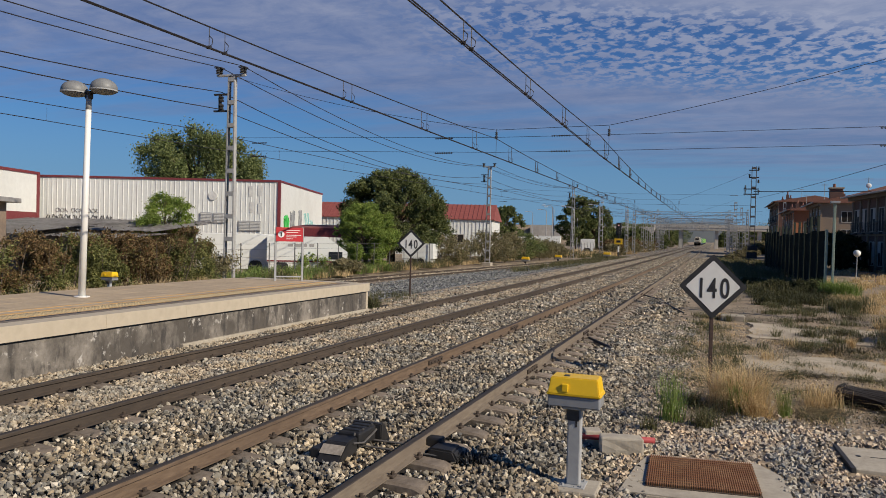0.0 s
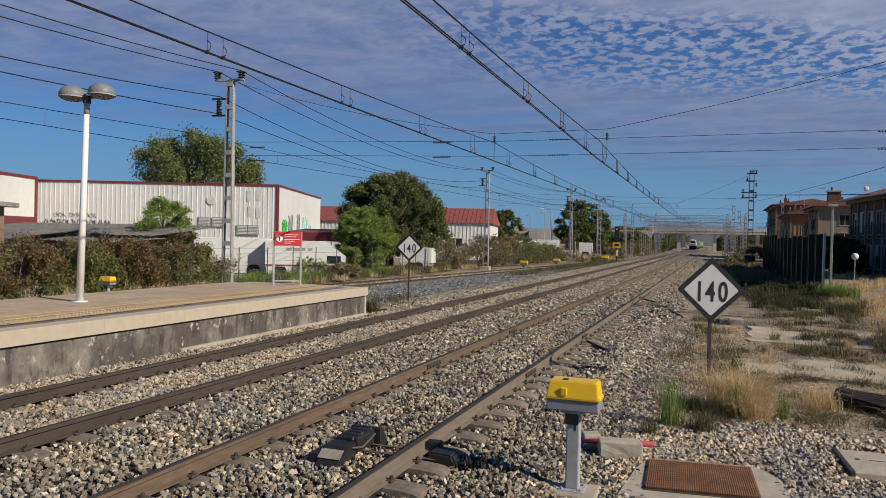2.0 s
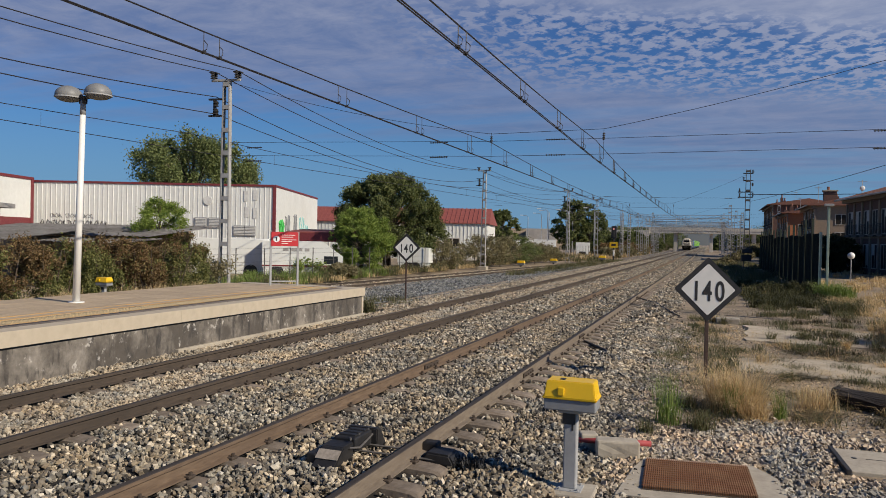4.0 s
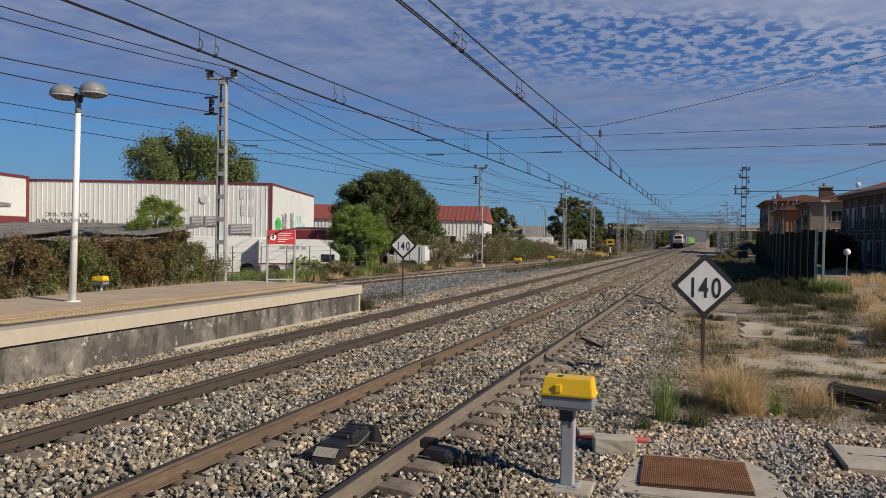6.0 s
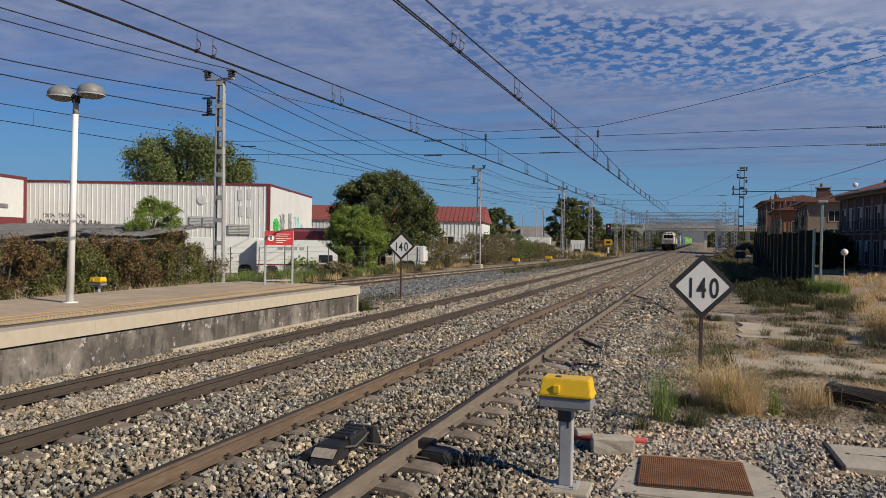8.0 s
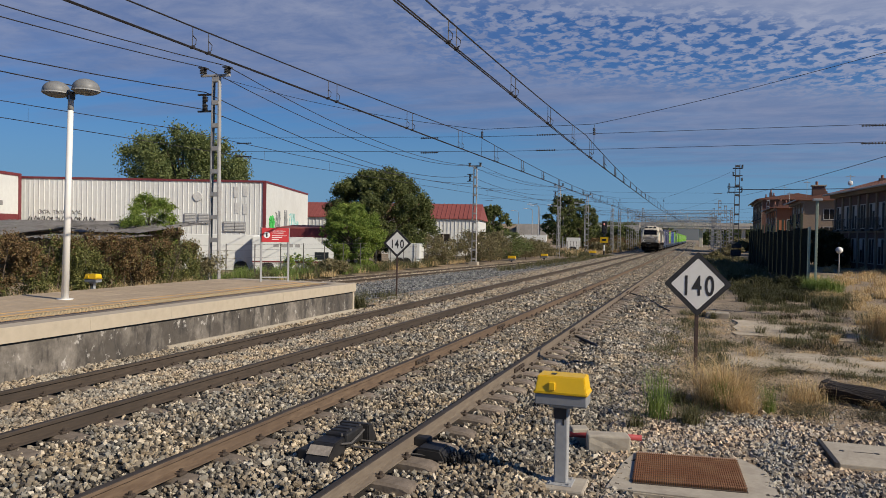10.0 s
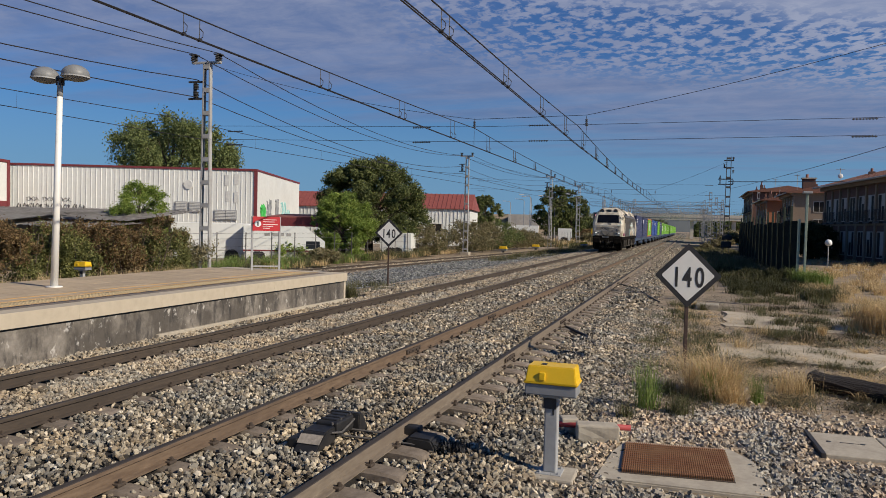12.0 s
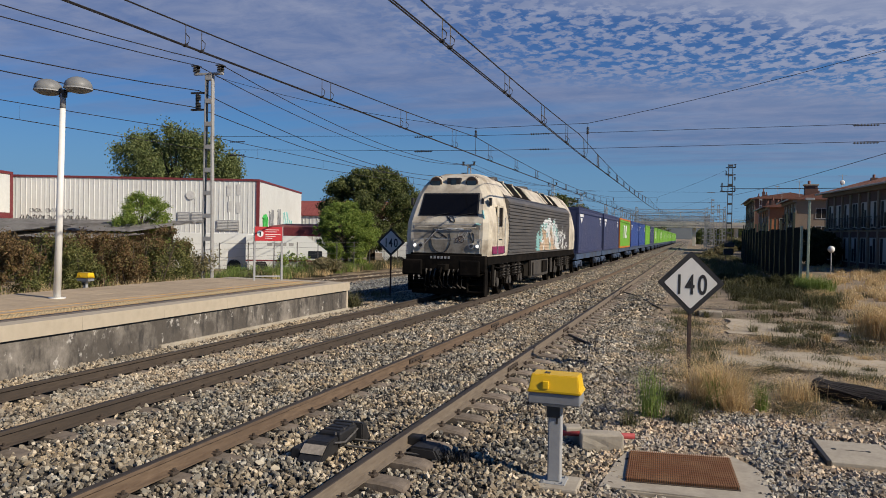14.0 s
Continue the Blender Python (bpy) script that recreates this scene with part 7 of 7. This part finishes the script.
    bm = bmn()
    for y in (4.5, 9.8):
        cyl(bm, (0, y, 4.14), (0, y, 4.28), 0.5, 0.45, 16)
    part("roof_fan", bm, M["dark"], ob)
    # graffiti blobs on the flank
    rng = random.Random(9)
    for s in (1, -1):
        # one sprayed shape over ribs and grooves: pale fringe, peach heart, dark drips
        cells = {"teal": bmn(), "decal": bmn(), "peach": bmn()}
        for i in range(30):
            rib = i % 2 == 0
            z0 = 1.50 + 0.122 * (i // 2) + (0.0 if rib else 0.062)
            z1 = z0 + (0.061 if rib else 0.060)
            x = s * (1.4555 if rib else 1.4205)
            y = 7.1
            while y < 14.9:
                w = rng.uniform(0.10, 0.22)
                edge = 0.16 * noise.noise(Vector((y * 2.1, z0 * 2.6, 7)))
                e = math.hypot((y - 9.9) / 2.75, (z0 - 1.40) / 1.50) + edge
                e2 = math.hypot((y - 12.9) / 1.9, (z0 - 1.40) / 0.95) + edge * 2.2
                mt = None
                if e < 1.0:
                    heart = e + 0.35 * noise.noise(Vector((y * 1.3, z0 * 1.8, 2)))
                    mt = "peach" if heart < 0.62 and z0 < 2.35 else ("teal" if y < 8.3 or noise.noise(Vector((y * 2.5, z0 * 3, 4))) > 0.22 else "decal")
                elif e2 < 1.0 and noise.noise(Vector((y * 3.0, z0 * 3.0, 11))) > 0.06:
                    mt = "decal"
                if mt and noise.noise(Vector((y * 5.0, z0 * 1.4, 19))) < 0.34:
                    prism(cells[mt], [(y, z0), (y + w, z0), (y + w, z1), (y, z1)], "x", min(x, x + s * 0.003), max(x, x + s * 0.003))
                y += w
        for mt, bm in cells.items():
            if bm.faces:
                tagged(part("graffiti", bm, M[mt], body), kind="stuff")
            else:
                bm.free()
        for i in range(16):
            k = rng.random()
            yy = 8.3 + 6.0 * k
            zz = 1.5 + rng.random() * (1.2 - 0.9 * abs(k - 0.42))
            mt = rng.choice(["teal", "peach", "decal", "decal", "peach", "decal", "decal", "greybox"])
            bm = bmn()
            pts = [(s * 1.458, yy + 0.16 * math.sin(j * 1.4 + i), zz + 0.14 * j * 0.3 + 0.1 * math.cos(j * 2.0 + i)) for j in range(7)]
            sweep(bm, pts, rng.uniform(0.02, 0.05), 5)
            for v in bm.verts:
                v.co.x = s * 1.468 + (v.co.x - s * 1.458) * 0.1
            part("graffiti", bm, M[mt], body)
    # soot and scrawl on the nose
    for a, b, lo, hi in ((-1.1, 1.1, 1.98, 2.40), (-0.74, 0.74, 1.50, 1.93)):
        on_front(a, b, lo, hi, 0.006, M["nose_grime"], "nose_panel", cab, "soot-stained lower nose panel")
    on_front(-1.2, 1.2, 1.42, 1.50, 0.012, M["bogie"], "number_strip", cab)
    ring = [(-0.18 + 0.33 * math.sin(k * math.tau / 24), front_y(1.93 + 0.42 * math.cos(k * math.tau / 24)) - 0.012, 1.93 + 0.42 * math.cos(k * math.tau / 24)) for k in range(4, 22)]
    part("graffiti", sweep(bmn(), ring, 0.016, 5), M["signblack"], cab)
    part("graffiti", sweep(bmn(), [(-0.85, -0.01, 1.66), (-0.5, -0.012, 2.05), (-0.1, 0.03, 2.45)], 0.016, 5), M["mast"], cab)
    part("graffiti", sweep(bmn(), [(1.16, 0.14, 2.9), (1.22, 0.16, 2.62), (1.20, 0.1, 2.42), (0.98, 0.03, 2.45)], 0.035, 6), M["teal"], cab)
    for i, (cx, cz, w, h, mt, r) in enumerate(((-0.22, 2.08, 0.34, 0.10, "signblack", 0.011), (0.1, 2.6, 0.2, 0.10, "signblack", 0.016), (-0.1, 2.28, 0.5, 0.05, "mast", 0.014), (0.55, 2.05, 0.22, 0.20, "mast", 0.010), (0.66, 2.18, 0.25, 0.12, "mast", 0.010), (0.45, 1.95, 0.2, 0.10, "rustpost", 0.012), (1.1, 3.2, 0.05, 0.08, "signblack", 0.02), (0.2, 2.3, 0.5, 0.03, "decal", 0.014), (0.85, 2.0, 0.12, 0.16, "signblack", 0.014))):
        pts = []
        for j in range(22):
            a = j * 0.55
            x = cx + w * (math.sin(a) * 0.6 + (j / 21 - 0.5))
            z = cz + h * math.cos(a * 1.15 + i)
            pts.append((x, front_y(z) - 0.008, z))
        part("graffiti", sweep(bmn(), pts, r, 5), M[mt], cab)
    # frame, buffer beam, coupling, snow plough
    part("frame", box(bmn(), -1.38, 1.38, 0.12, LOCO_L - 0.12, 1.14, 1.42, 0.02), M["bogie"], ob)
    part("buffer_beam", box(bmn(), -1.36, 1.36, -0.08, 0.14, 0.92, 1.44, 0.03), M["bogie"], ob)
    for s in (-1, 1):
        bm = bmn()
        cyl(bm, (s * 0.95, -0.12, 1.06), (s * 0.95, -0.45, 1.06), 0.13, n=14)
        box(bm, s * 0.95 - 0.34, s * 0.95 + 0.34, -0.56, -0.45, 0.80, 1.30, 0.05)
        part("buffer", bm, M["bogie"], ob, "black rectangular buffer")
        for k in range(4):
            part("step", box(bmn(), s * 1.0 - 0.28, s * 1.0 + 0.28, 0.06 + 0.06 * k, 0.2 + 0.06 * k, 0.26 + 0.2 * k, 0.29 + 0.2 * k), M["bogie"], ob)
        for x in (1.29, 0.72):
            part("step_bracket", box(bmn(), s * x - 0.02, s * x + 0.02, 0.05, 0.4, 0.25, 1.0), M["bogie"], ob)
    bm = bmn()
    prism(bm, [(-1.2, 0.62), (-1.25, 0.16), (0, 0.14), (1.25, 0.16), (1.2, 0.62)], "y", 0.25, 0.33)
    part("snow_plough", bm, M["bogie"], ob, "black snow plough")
    bm = bmn()
    box(bm, -0.14, 0.14, -0.42, 0.05, 0.95, 1.15, 0.03)
    sweep(bm, [(0, -0.40, 1.05), (0.0, -0.52, 0.9), (0, -0.5, 0.62), (0, -0.4, 0.5)], 0.04, 8)
    for x in (-0.5, -0.35, 0.35, 0.5):
        sweep(bm, [(x, -0.1, 0.98), (x * 0.95, -0.32, 0.75), (x * 0.9, -0.25, 0.5), (x * 0.8, -0.1, 0.62)], 0.022, 6)
    part("coupling", bm, M["bogie"], ob)
    bm = bmn()
    for k in range(9):
        x = -0.62 + 0.155 * k
        sweep(bm, [(x, -0.09, 0.96), (x + 0.03, -0.2 - 0.05 * (k % 3), 0.8), (x - 0.02, -0.16, 0.45 + 0.06 * (k % 2)), (x + 0.05, 0.02, 0.38)], 0.014 + 0.006 * (k % 3), 6)
        cyl(bm, (x, -0.14, 0.9), (x, -0.08, 0.98), 0.035, n=8)
    part("brake_hose", bm, M["hose"], ob, "dusty brake hoses and cables")
    bm = bmn()
    for i, x in enumerate((-0.5, -0.38, -0.26, -0.14, -0.02, 0.10)):
        box(bm, x, x + 0.07, -0.09, -0.081, 1.32, 1.40)
    part("number_bars", bm, M["galv"], ob)
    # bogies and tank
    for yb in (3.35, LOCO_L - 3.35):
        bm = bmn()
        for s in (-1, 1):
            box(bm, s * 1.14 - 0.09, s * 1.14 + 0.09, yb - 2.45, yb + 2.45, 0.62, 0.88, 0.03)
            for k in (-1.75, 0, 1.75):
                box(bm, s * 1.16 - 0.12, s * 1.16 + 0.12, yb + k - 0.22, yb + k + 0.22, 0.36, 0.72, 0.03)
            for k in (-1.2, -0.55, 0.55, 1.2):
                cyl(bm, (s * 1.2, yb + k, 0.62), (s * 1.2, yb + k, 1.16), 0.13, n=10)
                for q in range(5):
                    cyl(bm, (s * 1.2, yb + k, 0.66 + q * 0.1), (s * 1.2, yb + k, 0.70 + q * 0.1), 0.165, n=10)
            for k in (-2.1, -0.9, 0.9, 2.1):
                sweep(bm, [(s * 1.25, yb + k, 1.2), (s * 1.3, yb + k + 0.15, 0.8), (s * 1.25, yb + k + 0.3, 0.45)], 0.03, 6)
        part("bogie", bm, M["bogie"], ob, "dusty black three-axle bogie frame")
    tank = bmn()
    box(tank, -1.3, 1.3, 6.9, LOCO_L - 6.9, 0.38, 1.14, 0.08)
    part("fuel_tank", tank, M["underframe"], ob, "dusty grey fuel tank")
    for s in (-1, 1):
        for i, (y, w, z0, z1) in enumerate(((6.35, 0.35, 0.5, 1.1), (7.2, 1.5, 0.5, 1.02), (9.1, 1.0, 0.55, 1.05), (10.9, 0.3, 0.45, 1.1), (0.75, 0.22, 0.45, 1.12))):
            part("equipment_box", box(bmn(), min(s * 1.31, s * 1.37), max(s * 1.31, s * 1.37), y, y + w, z0, z1, 0.015), M["underframe"] if i % 2 else M["bogie"], ob)
        for yb in (3.35, LOCO_L - 3.35):
            for k in (-1.2, -0.55, 0.55, 1.2):
                pts = [(s * 1.33 + 0.10 * math.cos(q * 1.05), yb + k + 0.10 * math.sin(q * 1.05), 0.66 + 0.0165 * q) for q in range(30)]
                part("coil_spring", sweep(bmn(), pts, 0.02, 5), M["underframe"], ob, "dusty coil spring")
            for k in (-1.75, 0, 1.75):
                part("axle_box_cover", cyl(bmn(), (s * 1.28, yb + k, 0.53), (s * 1.33, yb + k, 0.53), 0.15, n=14), M["underframe"], ob)
                part("damper", cyl(bmn(), (s * 1.30, yb + k - 0.3, 0.95), (s * 1.30, yb + k - 0.42, 0.42), 0.04, n=7), M["underframe"], ob)
            part("brake_pipe", sweep(bmn(), [(s * 1.36, yb - 2.3, 1.05), (s * 1.38, yb - 1.0, 0.98), (s * 1.38, yb + 0.6, 1.04), (s * 1.36, yb + 2.3, 0.98)], 0.02, 5), M["bogie"], ob)
    wm = wheel_mesh(WHEEL_R)
    wheels = []
    for yb in (3.35, LOCO_L - 3.35):
        for k in (-1.75, 0, 1.75):
            w = new("wheelset", wm)
            w.parent, w.location = ob, (0, yb + k, WHEEL_R)
            wheels.append((w, yb + k, WHEEL_R))
    return ob, wheels


def flat_wagon(m, L):
    ob = thing("container_wagon", m, "low dusty container flat wagon", "wagon", "container wagons")
    bm = bmn()
    for s in (-1, 1):
        box(bm, s * 1.1 - 0.1, s * 1.1 + 0.1, 0.05, L - 0.05, 0.78, 1.12)
    for i in range(6):
        y = 0.1 + (L - 0.4) * i / 5
        box(bm, -1.1, 1.1, y, y + 0.2, 0.9, 1.12)
    part("frame", bm, M["wagon_blue"], ob, "faded blue wagon frame")
    for yb in (1.6, L - 1.6):
        for s in (-1, 1):
            bm = bmn()
            box(bm, s * 1.02 - 0.08, s * 1.02 + 0.08, yb - 1.25, yb + 1.25, 0.45, 0.68, 0.02)
            for k in (-0.9, 0.9):
                box(bm, s * 1.05 - 0.1, s * 1.05 + 0.1, yb + k - 0.18, yb + k + 0.18, 0.32, 0.6, 0.02)
            part("bogie_side_frame", bm, M["wagon_blue"], ob)
    for s in (-1, 1):
        bm = bmn()
        for y in (0.0, L):
            d = -0.3 if y == 0 else 0.3
            cyl(bm, (s * 0.9, y, 1.0), (s * 0.9, y + d * 0.6, 1.0), 0.09, n=10)
            cyl(bm, (s * 0.9, y + d * 0.6, 1.0), (s * 0.9, y + d * 0.75, 1.0), 0.24, n=12)
        part("buffer", bm, M["bogie"], ob)
    return ob


def container(L, mt, label, mark):
    ob = thing("shipping_container", pose(0, 0, 0), label, "container", "shipping containers")
    H, W = 2.68, 1.24
    bm = bmn()
    n = int(L / 0.28)
    out = []
    for s in (1, -1):
        pts = []
        rng = range(n)
        for i in rng:
            y0, y1 = L * i / n, L * (i + 1) / n
            q = y1 - y0
            pts += [(s * (W - 0.03), y0 + 0.02), (s * (W - 0.03), y0 + q * 0.4), (s * W, y0 + q * 0.55), (s * W, y0 + q * 0.9)]
        out += pts if s > 0 else pts[::-1]
    prism(bm, out, "z", 0.12, H - 0.1)
    part("body", bm, M[mt], ob, "corrugated steel walls")
    bm = bmn()
    for s in (-1, 1):
        for z in (0.0, H - 0.12):
            box(bm, s * W - 0.07, s * W + 0.015, 0, L, z, z + 0.14)
        for y in (0, L - 0.14):
            box(bm, s * W - 0.09, s * W + 0.02, y, y + 0.14, 0.142, H - 0.122)
    for z in (0.0, H - 0.12):
        for y in (0, L - 0.14):
            box(bm, -W + 0.08, W - 0.08, y, y + 0.14, z, z + 0.12)
    part("corner_frame", bm, M["cont_orange"] if mark == "big frame" else M[mt], ob)
    part("roof", box(bmn(), -W + 0.08, W - 0.08, 0.15, L - 0.15, H - 0.09, H - 0.02), M[mt], ob)
    x = W + 0.006
    if mark:
        bm = bmn()
        if mark.startswith("big"):
            prism(bm, [(L * 0.34, 0.9), (L * 0.40, 0.9), (L * 0.40, 1.9), (L * 0.44, 2.0), (L * 0.44, 2.1), (L * 0.34, 2.1)], "x", x, x + 0.01)
            prism(bm, [(L * 0.50, 0.9), (L * 0.62, 0.9), (L * 0.62, 1.15), (L * 0.56, 1.2), (L * 0.62, 1.8), (L * 0.62, 2.1), (L * 0.50, 2.1)], "x", x, x + 0.01)
        else:
            box(bm, x, x + 0.01, L * 0.04, L * 0.16, H - 0.55, H - 0.38)
            prism(bm, [(L * 0.05, H - 0.62), (L * 0.13, H - 0.62), (L * 0.10, H - 0.95)], "x", x, x + 0.01)
            box(bm, x, x + 0.01, L * 0.85, L * 0.93, H - 0.5, H - 0.4)
            box(bm, x, x + 0.01, L * 0.88, L * 0.90, H - 0.9, H - 0.55)
        part("marking", bm, M["decal"], ob, "plain white company mark")
    return ob


def build_train():
    """The locomotive and its wagons; each piece with its distance behind the nose."""
    pieces = []
    loco, wheels = locomotive()
    pieces.append((loco, 0.0, 0.0))
    y = LOCO_L + 2.4
    spec = (("cont_navy", "navy blue", "small"), ("cont_navy", "navy blue", "small"), ("cont_green", "lime green", "big frame"), ("cont_blue", "blue", "small"), ("cont_blue", "blue", "small"),
            ("cont_green", "lime green", ""), ("cont_navy", "navy blue", "small")) + (("cont_green", "lime green", "big"), ("cont_green", "lime green", "")) * 8
    L = 11.2
    first, made, rolling = None, {}, list(wheels)
    wm = wheel_mesh(0.46)
    for i, (mt, word, mark) in enumerate(spec):
        if first is None:
            first = flat_wagon(pose(X2, 0, 0), L + 0.7)
            wg = first
        else:
            wg = copy_thing(first, pose(X2, 0, 0))
        if (mt, mark) in made:
            c = copy_thing(made[(mt, mark)], pose(X2, 0, 1.13))
        else:
            c = made[(mt, mark)] = container(L, mt, f"{word} corrugated shipping container on a flat wagon", mark)
        for yb in (1.6, L - 0.9):
            for k in (-0.9, 0.9):
                w = new("wheelset", wm)
                w.parent, w.location = wg, (0, yb + k, 0.46)
                if i < 2:
                    rolling.append((w, yb + k, 0.46))
        pieces.append((wg, y - 0.35, 0.0))
        pieces.append((c, y, 1.13))
        y += L + 1.05
    return pieces, rolling


build_ground()
build_beds()
build_masts()
street_lamp()
cable_box(pose(-14.15, 14.2, PZ - 0.25), 0.62, 0.36, "small yellow-lidded junction box behind the platform", False)
cable_box(pose(-1.25, 7.13, -0.32), 1.12, 0.5, "yellow-lidded grey junction box on a steel post")
speed_sign(pose(-0.06, 13.1, -0.35, 0, 0, 8), 1.72, 0.545, False, "white diamond speed board reading 140 on a rusty post")
speed_sign(pose(-10.75, 25.3, -0.25, 0, 0, 14), 2.02, 0.53, True, "white diamond speed board reading 140 beyond the platform end")
red_notice()
cable_pit()
lid_slab(pose(1.46, 8.92, -0.31, 0, 0, 3), "pale concrete pit cover of two slabs")
concrete_block()
rail_lubricator()
old_timber()
slab_patch("concrete_patch_1", [(0.5, 15.2), (3.2, 15.0), (4.2, 16.8), (2.4, 17.6), (0.3, 16.9)], -0.290, "worn concrete slab half covered by soil")
slab_patch("concrete_patch_2", [(0.9, 20.2), (4.2, 20.0), (4.6, 23.6), (1.0, 23.8)], -0.285, "worn concrete slab half covered by soil")
slab_patch("concrete_patch_3", [(0.6, 42.0), (1.9, 42.0), (1.9, 50.0), (0.6, 50.0)], -0.10, "flat concrete base beside the track")
bm = box(bmn(), -0.35, 0.35, -0.3, 0.3, -0.1, 0.16, 0.03)
solo("concrete_block", bm, M["conc"], "pale concrete block half hidden by grass", "concrete block").matrix_world = pose(0.5, 24.8, -0.33)
sound_fence()
globe_lamp()
shed_block()
low_sheds()
red_depot()
trailer(pose(-29.0, 43.0, -0.9, 0, 0, 30), 5.5, 2.65, "white truck body with a sloping nose parked behind the siding", True)
trailer(pose(-33.8, 41.6, -0.9, 0, 0, 30), 5.2, 2.75, "plain white box trailer parked behind the hedge")
trailer(pose(-26.0, 59.2, -0.9, 0, 0, 12), 2.8, 2.2, "plain white box body behind the shrubs")
apartments()
overpass()
signal_post()
far_lamps()
bm = sweep(bmn(), [(-2.75, 17.2, -0.19), (-2.5, 16.6, -0.17), (-2.1, 15.9, -0.18), (-1.65, 14.6, -0.27)], 0.032, 6)
solo("ground_cable", bm, M["black"], "black rubber cable cover lying across the ballast shoulder", "cable")
bm = sweep(bmn(), [(-4.62, 32.4, -0.17), (-3.7, 32.2, -0.17), (-2.88, 31.6, -0.17), (-2.0, 29.5, -0.17), (-1.35, 26.8, -0.24), (-1.0, 25.9, -0.3)], 0.025, 6)
solo("ground_cable", bm, M["black"], "black bonding cable across the track at the rail joint", "cable")
build_tracks()
build_platform()
build_plants()
build_stones()
PIECES, ROLLING = build_train()


# ---------------------------------------------------------------- the train's run
NOSE = ((0.0, 369.0), (1.5, 331.5), (3.0, 294.0), (4.25, 262.8), (5.5, 231.6), (6.75, 200.6), (8.0, 169.6), (9.25, 138.7), (10.5, 107.8), (11.25, 89.1), (12.0, 70.5), (12.5, 58.3), (13.0, 46.2), (13.5, 34.3), (14.0, 22.4))


def nose(t):
    ts, ys = [a for a, _ in NOSE], [b for _, b in NOSE]
    return float(np.interp(t, ts, ys))


def motions():
    for ob, back, z in PIECES:
        walk(ob, [(t, pose(X2 + bend(y + back), y + back, z, 0, 0, math.degrees(5e-5 * min(120.0, max(0.0, y + back - 30))))) for t, y in NOSE])
    for w, y, r in ROLLING:
        rows = []
        for i in range(0, 421):
            t = i / 30
            rows.append((t, pose(0, y, r, math.degrees((nose(0) - nose(t)) / r))))
        walk(w, rows)


motions()
